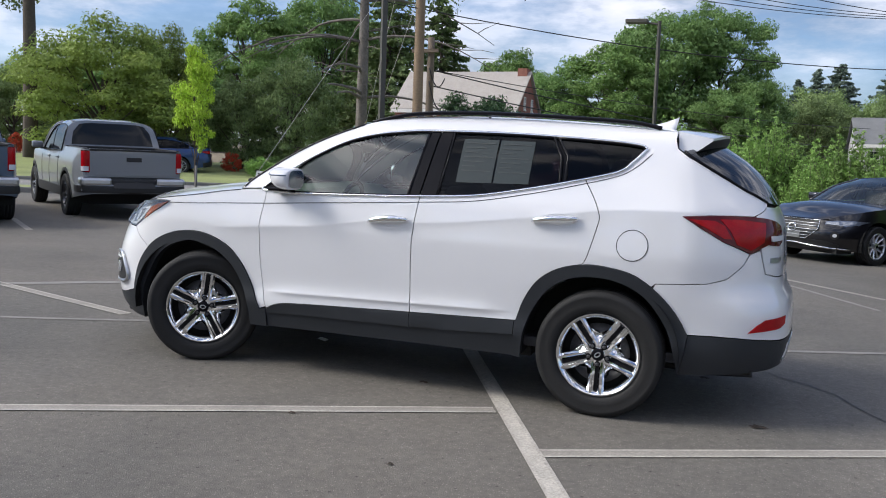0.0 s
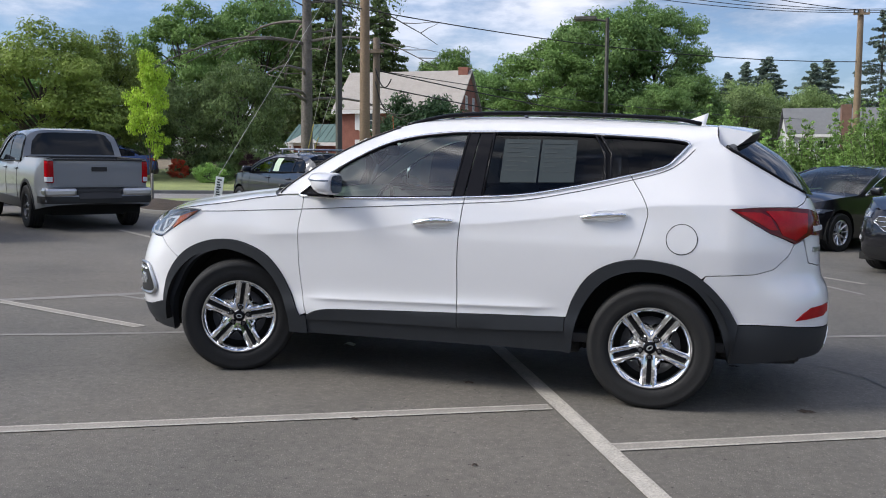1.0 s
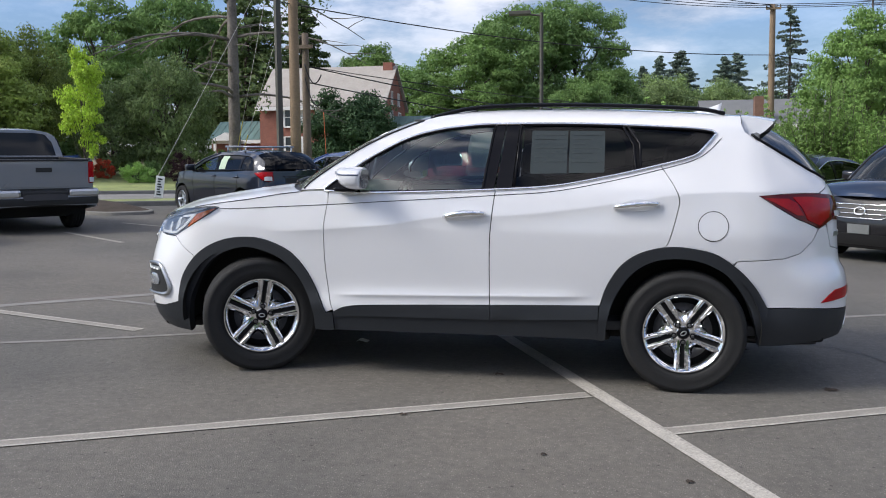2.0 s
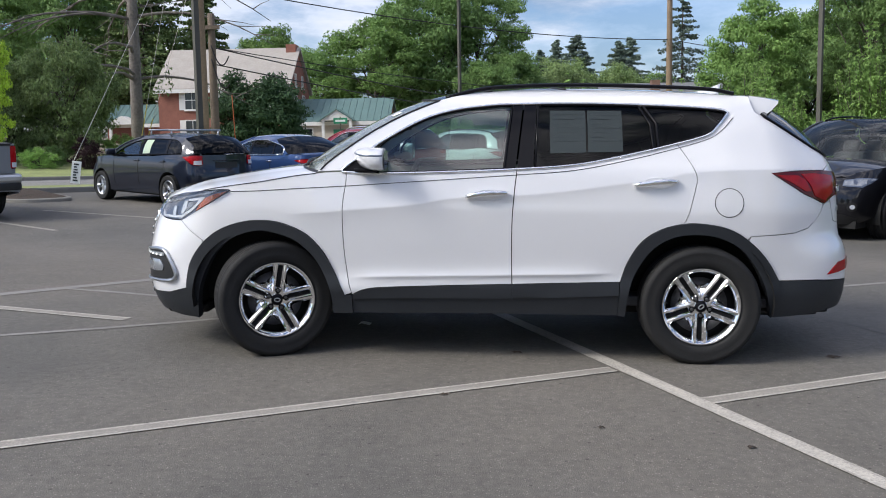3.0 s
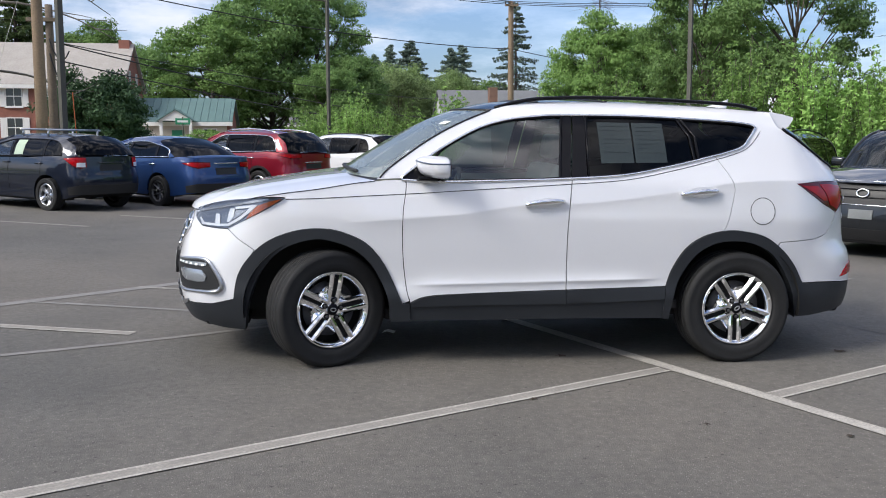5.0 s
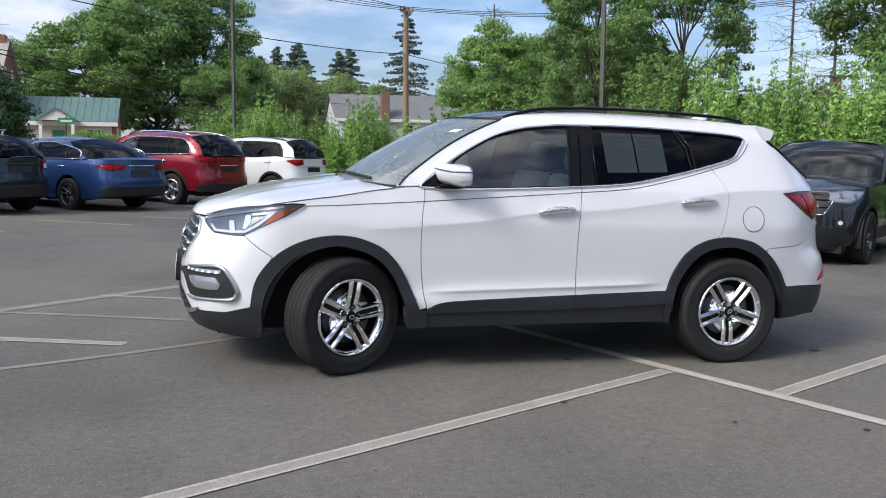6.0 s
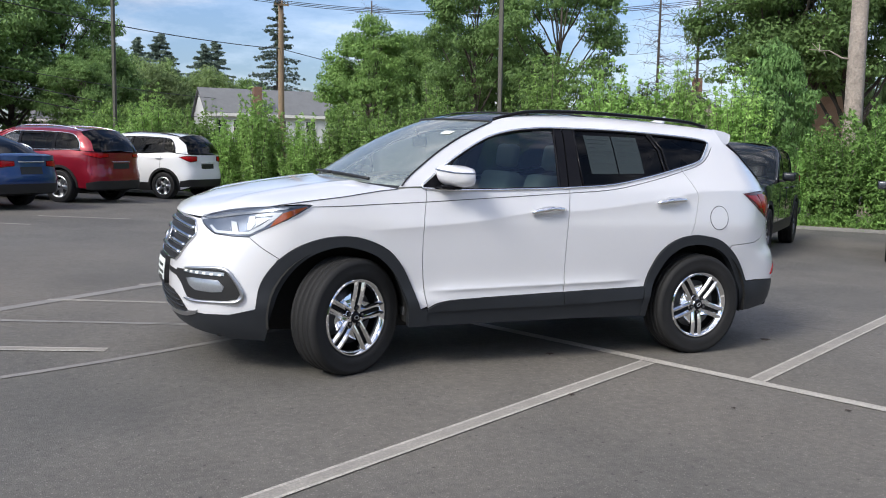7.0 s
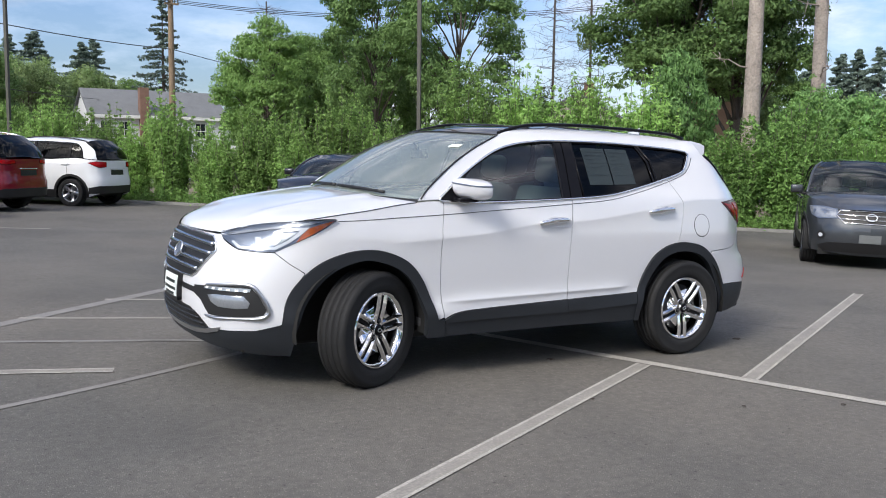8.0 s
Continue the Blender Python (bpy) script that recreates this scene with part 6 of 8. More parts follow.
ROW = "cars parked in the row along the street"
PICKUP = dict(nose=-2.55, tail=2.78, wb=3.235, width=1.90, height=1.79, r=.385, rim=.215, cowl=-.85, head=.0, back=1.06, glass=(1.20, 1.26), hood=(1.0, 1.17), belt=(1.14, 1.16), bed=(1.25, 1.255),
              tail_lamp=(.84, 1.225, .16, .73), head_lamp=(.88, 1.06, .62, .52), grille=(.72, 1.02, .50, .58, 2, GLOSS_BLACK), split=(.46, .92), wheels="six", wheel_mat=DARK_ALLOY, cladding=True)
car("pickup_truck", "cement grey crew-cab pickup truck with a silver step bumper", "pickup truck", parked(-10.45, 8.95, -37.5), GREY_METALLIC, group=ROW, **PICKUP)
car("pickup_truck", "blue-grey pickup truck parked beside the cement grey one", "pickup truck", parked(-11.4, 6.0, -37.5), BLUE_GREY, group=ROW, **PICKUP)
car("hatchback_car", "charcoal hatchback with silver roof bars and a window notice", "car", parked(-6.98, 12.7, -38), NAVY_BLACK, -2.20, 2.16, 2.645, 1.74, 1.465, .315, .205, -.95, .05, 1.60, (1.99, 1.06), (.78, .98), (.96, 1.04),
    group=ROW, tail_lamp=(.82, 1.04, .42, .52), head_lamp=(.62, .78, .6, .45), grille=(.55, .72, .3, .42, 2, CHROME), bars=True, notice=True, split=(.42, .80), wheels="five", wheel_mat=SATIN)
car("sedan_car", "deep blue metallic four-door saloon car", "car", parked(-5.04, 14.4, -45), BLUE, -2.20, 2.48, 2.686, 1.80, 1.46, .325, .215, -.85, .10, 1.12, (1.82, 1.05), (.76, .98), (.95, 1.02), deck=1.07,
    group=ROW, tail_lamp=(.82, .96, .42, .38), head_lamp=(.62, .76, .6, .45), grille=(.5, .74, .3, .45, 3, CHROME), split=(.42, .82), wheels="multi", wheel_mat=DARK_ALLOY, chrome_dlo=True)
car("suv_car", "deep red SUV with chrome roof rails and grey lower cladding", "car", parked(-3.2, 16.6, -42), RED, -2.20, 2.30, 2.705, 1.86, 1.66, .36, .235, -.90, -.05, 1.72, (2.12, 1.15), (.92, 1.10), (1.06, 1.16),
    group=ROW, tail_lamp=(1.0, 1.13, .45, .40), head_lamp=(.8, .92, .6, .45), grille=(.68, .9, .3, .45, 2, CHROME), rails=(CHROME, .05), cladding=True, split=(.38, .74), wheels="five", wheel_mat=SATIN, chrome_dlo=True)
car("small_suv", "white compact SUV with black lower cladding and dark wheels", "car", parked(-.75, 18.45, -43), WHITE, -2.0, 2.0, 2.52, 1.765, 1.64, .335, .215, -.85, -.10, 1.50, (1.84, 1.14), (.92, 1.10), (1.06, 1.16),
    group=ROW, tail_lamp=(.94, 1.10, .36, .42), head_lamp=(.8, .94, .6, .4), grille=(.6, .9, .3, .42, 3, CHROME), rails=(BLACK_PLASTIC, .03), cladding=True, split=(.42, .84), wheels="five", wheel_mat=ALLOY)
car("sedan_car", "blue saloon car on the far street", "car", parked(-20.9, 24.3, 30), BLUE, -2.20, 2.48, 2.686, 1.80, 1.46, .325, .215, -.85, .10, 1.12, (1.82, 1.05), (.76, .98), (.95, 1.02), deck=1.07,
    tail_lamp=(.82, .96, .42, .38), split=(.42, .82), wheels="multi", wheel_mat=SATIN)
FACING = "cars parked along the hedge"
car("sedan_car", "black four-door saloon car with a chrome front lip", "car", parked(4.35, 11.9, 48), BLACK, -2.36, 2.48, 2.805, 1.865, 1.475, .335, .215, -.90, .05, 1.15, (1.90, 1.06), (.74, .98), (.95, 1.03), deck=1.07,
    group=FACING, tail_lamp=(.80, .96, .42, .38), head_lamp=(.64, .745, .75, .50), lip=True, grille=(.42, .72, .26, .46, 5, SATIN), split=(.42, .82), wheels="multi", wheel_mat=SATIN, chrome_dlo=True)
car("minivan_car", "black minivan with a wide windscreen and roof rails", "car", parked(6.0, 8.2, 46), BLACK, -2.50, 2.62, 3.09, 2.0, 1.74, .36, .235, -1.15, -.25, 1.85, (2.40, 1.15), (.90, 1.08), (1.04, 1.12),
    group=FACING, tail_lamp=(.95, 1.10, .5, .35), head_lamp=(.76, .89, .55, .60), grille=(.62, .80, .30, .50, 2, CHROME), rails=(GLOSS_BLACK, .05), split=(.36, .72), wheels="multi", wheel_mat=SATIN, chrome_dlo=True)
car("pickup_truck", "dark grey crew-cab pickup truck facing the lot", "pickup truck", parked(7.6, 6.0, 38.6), CHARCOAL, group=FACING, **PICKUP)
car("suv_car", "slate grey SUV with a chrome-barred grille", "car", parked(10.19, 3.70, 40), SLATE, -2.22, 2.25, 2.62, 1.82, 1.68, .345, .22, -.95, -.10, 1.65, (2.08, 1.12), (.90, 1.10), (1.05, 1.14),
    group=FACING, tail_lamp=(.9, 1.4, .2, .62), head_lamp=(.74, .93, .6, .46), grille=(.70, .88, .36, .48, 2, CHROME), split=(.40, .76), wheels="five", wheel_mat=SATIN, cladding=True)

# ---- ground ----
def scaled(n, l, src, vec, kind, scale, detail, low, high, lo, hi):
    """Multiplies a colour by lo..hi after a noise or cell pattern."""
    t, r, m = n.new(kind), n.new("ShaderNodeMapRange"), n.new("ShaderNodeVectorMath")
    t.inputs["Scale"].default_value = scale
    l.new(vec, t.inputs["Vector"])
    if kind == "ShaderNodeTexNoise":
        t.inputs["Detail"].default_value, t.inputs["Roughness"].default_value = detail, 0.62
    r.inputs["From Min"].default_value, r.inputs["From Max"].default_value = low, high
    r.inputs["To Min"].default_value, r.inputs["To Max"].default_value = lo, hi
    l.new(t.outputs["Fac" if kind == "ShaderNodeTexNoise" else "Distance"], r.inputs["Value"])
    m.operation = "SCALE"
    l.new(src, m.inputs[0])
    l.new(r.outputs["Result"], m.inputs["Scale"])
    return m.outputs["Vector"]


def asphalt(name, color, warm):
    """Rolled asphalt: pale stones, dark pits, blotches and a faint warm dust."""
    m = pbr(name, color, 0.82, var=0.35, scale=0.45, fine=150, bump=0.004, spec=0.35)
    n, l = m.node_tree.nodes, m.node_tree.links
    b = n["Principled BSDF"]
    src = b.inputs["Base Color"].links[0].from_socket
    c = n.new("ShaderNodeTexCoord")
    vec = c.outputs["Object"]
    glare_or_dust, fade, tint = n.new("ShaderNodeTexNoise"), n.new("ShaderNodeMapRange"), n.new("ShaderNodeMix")
    glare_or_dust.inputs["Scale"].default_value, glare_or_dust.inputs["Detail"].default_value = 0.22, 6
    l.new(vec, glare_or_dust.inputs["Vector"])
    fade.inputs["From Min"].default_value, fade.inputs["From Max"].default_value, fade.inputs["To Max"].default_value = 0.42, 0.66, 0.6
    l.new(glare_or_dust.outputs["Fac"], fade.inputs["Value"])
    tint.data_type = "RGBA"
    tint.inputs["B"].default_value = (*warm, 1)
    l.new(fade.outputs["Result"], tint.inputs["Factor"])
    l.new(src, tint.inputs["A"])
    out = tint.outputs["Result"]
    out = scaled(n, l, out, vec, "ShaderNodeTexNoise", 1.3, 9, 0.3, 0.7, 0.91, 1.09)
    out = scaled(n, l, out, vec, "ShaderNodeTexNoise", 22, 6, 0.3, 0.7, 0.82, 1.18)
    out = scaled(n, l, out, vec, "ShaderNodeTexVoronoi", 60, 0, 0.08, 0.28, 1.9, 0.97)
    out = scaled(n, l, out, vec, "ShaderNodeTexVoronoi", 11, 0, 0.05, 0.11, 0.45, 1.0)
    l.new(out, b.inputs["Base Color"])
    return m


def worn(m, amount):
    """Paint that is rubbed thin in patches, so that the grey of the asphalt comes through."""
    n, l = m.node_tree.nodes, m.node_tree.links
    b, c = n["Principled BSDF"], n.new("ShaderNodeTexCoord")
    src = b.inputs["Base Color"].links[0].from_socket
    t, r, mix = n.new("ShaderNodeTexNoise"), n.new("ShaderNodeMapRange"), n.new("ShaderNodeMix")
    t.inputs["Scale"].default_value, t.inputs["Detail"].default_value, t.inputs["Roughness"].default_value = 75, 8, 0.75
    l.new(c.outputs["Object"], t.inputs["Vector"])
    mid = 0.38 + 0.24 * amount
    r.inputs["From Min"].default_value, r.inputs["From Max"].default_value = mid - 0.16, mid + 0.14
    l.new(t.outputs["Fac"], r.inputs["Value"])
    mix.data_type = "RGBA"
    mix.inputs["A"].default_value = (0.185, 0.176, 0.167, 1)
    l.new(r.outputs["Result"], mix.inputs["Factor"])
    l.new(src, mix.inputs["B"])
    l.new(mix.outputs["Result"], b.inputs["Base Color"])
    return m


ASPHALT = asphalt("worn asphalt", (0.117, 0.112, 0.102), (0.157, 0.140, 0.118))
STREET = asphalt("pale street asphalt", (0.21, 0.205, 0.20), (0.23, 0.22, 0.2))
LINE_FAINT = worn(pbr("faded line paint", (0.295, 0.275, 0.24), 0.85, var=0.3, scale=5, fine=70), 0.2)
LINE_EDGE = worn(pbr("line paint", (0.45, 0.42, 0.37), 0.8, var=0.35, scale=9, fine=80), 0.2)
OLD_LINE = worn(pbr("old worn line paint", (0.24, 0.228, 0.212), 0.85, var=0.3, scale=6, fine=60), 0.5)
CONCRETE = pbr("kerb concrete", (0.19, 0.185, 0.17), 0.85, var=0.25, scale=3, fine=50, bump=0.003)
GRASS = pbr("mown dry grass", (0.23, 0.265, 0.10), 0.9, var=0.4, scale=0.6, fine=25, bump=0.03)
DIRT = pbr("bare earth", (0.20, 0.165, 0.115), 0.95, var=0.3, scale=1.0, fine=20, bump=0.02)
MULCH = pbr("dark bark mulch", (0.05, 0.036, 0.026), 0.95, var=0.4, scale=4, fine=30, bump=0.03)
TAR = pbr("crack tar", (0.03, 0.03, 0.03), 0.6, var=0.2)


def on(x, y, h=0.0):
    return LOT @ Vector((x, y, lot_dip(x, y) + h))


def sheet(name, xs, ys, material, h=0.0, m=None, label="", category="", kind="structure"):
    """Ground that follows the lot, over a grid of lengths; m turns the grid in the plan."""
    vs, fs = [], []
    for x in xs:
        for y in ys:
            p = m @ Vector((x, y, 0)) if m else Vector((x, y, 0))
            vs.append(tuple(on(p.x, p.y, h)))
    n = len(ys)
    for i in range(len(xs) - 1):
        for j in range(n - 1):
            fs.append((i * n + j, (i + 1) * n + j, (i + 1) * n + j + 1, i * n + j + 1))
    return tagged(new(name, mesh_of(name, vs, fs, material)), label, category, "", kind)


far_x = [-1800, -600, -200, -100, -60] + list(np.arange(-45, 46, 2.5)) + [60, 100, 200, 600, 1800]
far_y = [-700, -200, -60, -30] + list(np.arange(-20, -1, 2.0)) + list(np.arange(-.5, 6, .25)) + list(np.arange(6, 12, .5)) + list(np.arange(12, 61, 2.0)) + [80, 130, 300, 900, 2600]
sheet("ground", far_x, far_y, ASPHALT, label="worn dark grey asphalt of a parking lot", category="ground")


def strip(pts, half, h):
    """A flat ribbon on the lot along points, half wide to either side."""
    p = np.array(pts, float)
    d = np.gradient(p, axis=0)
    d /= np.hypot(*d.T)[:, None]
    nrm = np.stack([-d[:, 1], d[:, 0]], 1)
    vs, fs = [], []
    for a, q in zip(p, nrm):
        for g in (1, -1):
            vs.append(tuple(on(a[0] + q[0] * half * g, a[1] + q[1] * half * g, h)))
    for i in range(len(p) - 1):
        fs.append((2 * i, 2 * i + 1, 2 * i + 3, 2 * i + 2))
    return vs, fs


def painted_line(x0, y0, x1, y1, width=0.11, edges=True, paint_mat=None, bend=0.0):
    n = max(3, int(math.hypot(x1 - x0, y1 - y0) / .35))
    t = np.linspace(0, 1, n)
    off = bend * np.sin(np.pi * t)
    L = math.hypot(x1 - x0, y1 - y0)
    nx, ny = -(y1 - y0) / L, (x1 - x0) / L
    pts = np.stack([x0 + (x1 - x0) * t + nx * off, y0 + (y1 - y0) * t + ny * off], 1)
    v, f = strip(pts, width / 2, .004)
    ob = tagged(new("painted_line", mesh_of("painted_line", v, f, paint_mat or LINE_FAINT, False)), "faded white bay line painted on the asphalt", "road marking", "bay lines", "structure")
    if edges:
        for g in (1, -1):
            p2 = pts + np.array([nx, ny]) * g * (width / 2 - .007)
            v, f = strip(p2, .010, .0055)
            part("line_edge", mesh_of("line_edge", v, f, LINE_EDGE, False), None, ob)
    return ob


painted_line(.04, .66, 3.15, -5.88, .10, paint_mat=worn(pbr("bay line paint", (0.46, 0.43, 0.38), 0.8, var=0.3, scale=6, fine=70), 0.05))
painted_line(.80, -1.095, -6.5, -4.87, .105)
painted_line(1.215, -1.715, 5.98, .70, .11)
painted_line(-2.72, .07, -6.2, 1.10, .10)
painted_line(-3.07, 2.08, -.9, 1.36, .07, False)
painted_line(-2.26, 2.83, -.7, 2.27, .07, False)
painted_line(-6.2, -.75, -1.1, 3.70, .13, False, OLD_LINE)
painted_line(-3.85, 1.33, -2.0, .79, .05, False, OLD_LINE)
painted_line(-4.6, -1.0, -1.0, .75, .06, False, OLD_LINE, bend=-.12)
painted_line(-3.5, 1.25, -1.5, .6, .05, False, OLD_LINE)
for x0, y0, x1, y1 in ((-8.1, 7.55, -6.3, 6.2), (-8.3, 9.75, -4.95, 8.05), (-9.6, 5.85, -8.0, 4.55), (-4.9, 10.2, -3.3, 9.4), (-3.2, 11.2, -1.7, 10.6)):
    painted_line(x0, y0, x1, y1, .10, False)
painted_line(2.4, 7.2, 3.7, 5.65, .10, False)
painted_line(2.6, 6.35, 3.5, 4.65, .07, False, OLD_LINE)
painted_line(2.3, 1.56, 4.4, 2.6, .07, False, OLD_LINE)

rng = np.random.default_rng(5)
crack = [(2.05, 1.05)]
for q in ((2.25, .83), (2.48, .6), (2.75, .35), (2.86, .05), (3.0, -.2), (3.15, -.5), (3.5, -.75)):
    a = np.array(crack[-1])
    for k in (0.33, 0.66):
        crack.append(tuple(a + (np.array(q) - a) * k + rng.normal(0, .012, 2)))
    crack.append(q)
v, f = strip(crack, .006, .004)
tagged(new("asphalt_crack", mesh_of("asphalt_crack", v, f, TAR, False)), "thin dark crack in the asphalt", "crack", kind="structure")
for x, y, s in ((.22, -.73, .022), (2.26, -.69, .03), (1.26, -2.43, .014), (-.2, -1.7, .015), (.6, -2.2, .012), (1.9, .35, .02)):
    v = [tuple(on(x + s * (1 + .4 * math.sin(5 * a + x)) * math.cos(a) * 1.5, y + s * (1 + .3 * math.cos(3 * a)) * math.sin(a), .005 + .006 * (k % 2))) for k, a in enumerate(np.linspace(0, 2 * math.pi, 9, endpoint=False))] + [tuple(on(x, y, .014))]
    tagged(new("debris", mesh_of("debris", v, [(i, (i + 1) % 9, 9) for i in range(9)], MULCH)), "small dark scrap lying on the asphalt", "debris", "scraps on the asphalt")
v = [tuple(on(-.89 + dx * .55, .03 + dy * .55, h)) for dx, dy, h in ((-.09, -.02, .004), (-.03, -.06, .02), (.07, -.04, .004), (.10, .01, .015), (.02, .05, .006), (-.05, .04, .02), (0, 0, .03))]
tagged(new("paper_scrap", mesh_of("paper_scrap", v, [(i, (i + 1) % 6, 6) for i in range(6)], PAPER, False)), "crumpled scrap of white paper under the car", "litter")

# kerbs, verge, street, lawn
A42 = pose(-9.6, 15.9, 0, 0, 0, 42)          # along the street
A39 = pose(1.8, 17.9, 0, 0, 0, -39)          # along the hedge


def kerb(m, x0, x1, y=0.0, label="pale concrete kerb", rise=1.0):
    xs = np.arange(x0, x1 + .01, 2.0)
    vs, fs = [], []
    prof = [(-.02, 0), (-.005, .10), (.01, .13), (.14, .13), (.15, .0)]
    for x in xs:
        for dy, h in prof:
            p = m @ Vector((x, y + dy, 0))
            vs.append(tuple(on(p.x, p.y, h * rise)))
    for i in range(len(xs) - 1):
        for j in range(4):
            a = i * 5 + j
            fs.append((a, a + 5, a + 6, a + 1))
    tagged(new("kerb", mesh_of("kerb", vs, fs, CONCRETE, False)), label, "kerb", kind="structure")


kerb(A42, -40, 9)
kerb(A39, -6, 34, 0.0, "low worn asphalt kerb under the hedge", .55)
sheet("verge", np.arange(-40, 9.1, 2.0), (.14, .8, 1.6), GRASS, .11, A42, "strip of dry mown grass along the street", "grass")
sheet("road", np.arange(-60, 40, 2.5), (1.6, 3.0, 5.0, 6.5), STREET, .02, A42, "pale worn asphalt street", "road")
kerb(A42, -60, 40, 6.5)
sheet("lawn", np.arange(-80, 90, 5.0), (6.64, 9, 14, 20), GRASS, .12, A42, "dry mown lawn in front of the houses", "lawn")
sheet("lawn", np.arange(-110, 120, 8.0), (20, 30, 45, 70, 120), DIRT, .11, A42, "bare earth and thin grass under the trees", "ground")
sheet("hedge_bed", np.arange(-6, 34.1, 2.0), (.12, 1.5, 4.0, 9.0, 20.0), DIRT, .06, A39, "earth bed under the hedge", "ground")
# planted island between the bays
isl = [(math.copysign(abs(math.cos(a)) ** .6, math.cos(a)) * 2.3, math.copysign(abs(math.sin(a)) ** .6, math.sin(a)) * .85) for a in np.linspace(0, 2 * math.pi, 40, endpoint=False)]
IS = pose(-11.0, 13.3, 0, 0, 0, 140)


def island(scale, h):
    return [tuple(on(*(IS @ Vector((x * scale, y * scale, 0))).xy, h)) for x, y in isl]


vs = island(1.0, 0) + island(.99, .06) + island(.975, .075) + island(.92, .075)
fs = [(r * 40 + k, r * 40 + (k + 1) % 40, (r + 1) * 40 + (k + 1) % 40, (r + 1) * 40 + k) for r in range(3) for k in range(40)]
tagged(new("kerb", mesh_of("island_kerb", vs, fs, CONCRETE, False)), "rounded concrete kerb of a planted island", "kerb", kind="structure")
vs = island(.925, .07) + island(.5, .19) + [tuple(on(-11.0, 13.3, .22))]
fs = [(k, (k + 1) % 40, 40 + (k + 1) % 40, 40 + k) for k in range(40)] + [(40 + k, 40 + (k + 1) % 40, 80) for k in range(40)]
tagged(new("planting_bed", mesh_of("planting_bed", vs, fs, MULCH)), "mound of dark mulch in the island", "planting bed", kind="structure")

# ---- houses ----
BRICK = pbr("red brick", (0.26, 0.105, 0.075), 0.85, var=0.25, scale=2, fine=14, bump=0.006)
OLD_BRICK = pbr("weathered brown brick", (0.20, 0.115, 0.085), 0.9, var=0.25, scale=2, fine=14, bump=0.006)
ROOF_PALE = pbr("pale weathered shingles", (0.36, 0.33, 0.30), 0.9, var=0.15, scale=1.5, fine=9, bump=0.01)
ROOF_GREY = pbr("grey shingles", (0.16, 0.165, 0.17), 0.9, var=0.15, scale=1.5, fine=9, bump=0.01)
ROOF_GREEN = pbr("green standing-seam metal", (0.12, 0.20, 0.185), 0.5, 0.2, var=0.15, scale=0.8, fine=20)
TRIM_WHITE = pbr("white painted wood", (0.72, 0.71, 0.68), 0.6, var=0.08)
SIDING = pbr("white painted siding", (0.62, 0.63, 0.64), 0.7, var=0.1, scale=1.5)
BEIGE = pbr("beige siding", (0.56, 0.50, 0.42), 0.8, var=0.1)
HOUSE_GLASS = pbr("dark house window glass", (0.03, 0.035, 0.04), 0.08, var=0.2, coat=0.5)
DOOR_GREEN = pbr("green painted board", (0.03, 0.25, 0.13), 0.5, var=0.1)


def obj(name, piece, material, parent=None, label="", smooth=False):
    return part(name, mesh_of(name, piece[0], piece[1], material, smooth), None, parent, label)


def window(parent, x, z, w, h, y=0.0, face="front", shutters=False, sill=True):
    """A window with frame, sash bars and glass on a wall; x runs along the wall. face: front (looks to -y) or right (looks to +x)."""
    m = pose(x, y, z) if face == "front" else pose(y, x, z, 0, 0, 90)
    t = .07
    outer = [(-w / 2 - t, -t), (w / 2 + t, -t), (w / 2 + t, h + t), (-w / 2 - t, h + t)]
    inner = [(-w / 2, 0), (w / 2, 0), (w / 2, h), (-w / 2, h)]
    v = [(x, y, z) for y in (-.05, .03) for loop in (outer, inner) for x, z in loop]
    f = []
    for k in range(4):
        n = (k + 1) % 4
        f += [(k, n, 4 + n, 4 + k), (8 + n, 8 + k, 12 + k, 12 + n), (8 + k, 8 + n, n, k), (4 + k, 4 + n, 12 + n, 12 + k)]
    win = obj("window", moved((v, f), m), TRIM_WHITE, parent, "white framed sash window")
    obj("sash_rail", moved(block(-w / 2, w / 2, -.035, .009, h / 2 - .03, h / 2 + .03), m), TRIM_WHITE, win)
    for z0, z1 in ((0, h / 2 - .03), (h / 2 + .03, h)):
        obj("glazing_bar", moved(block(-.018, .018, -.03, .009, z0, z1), m), TRIM_WHITE, win)
    obj("pane", moved(block(-w / 2, w / 2, -.012, .01, 0, h), m), HOUSE_GLASS, win)
    if sill:
        obj("sill", moved(block(-w / 2 - .1, w / 2 + .1, -.10, .03, -t - .06, -t), m), TRIM_WHITE, win)
    if shutters:
        for g in (-1, 1):
            xs = sorted((g * (w / 2 + t + .01), g * (w / 2 + t + .36)))
            obj("shutter", moved(block(xs[0], xs[1], -.045, .0, -.05, h + .05, .01), m), TRIM_WHITE, win)
    return win


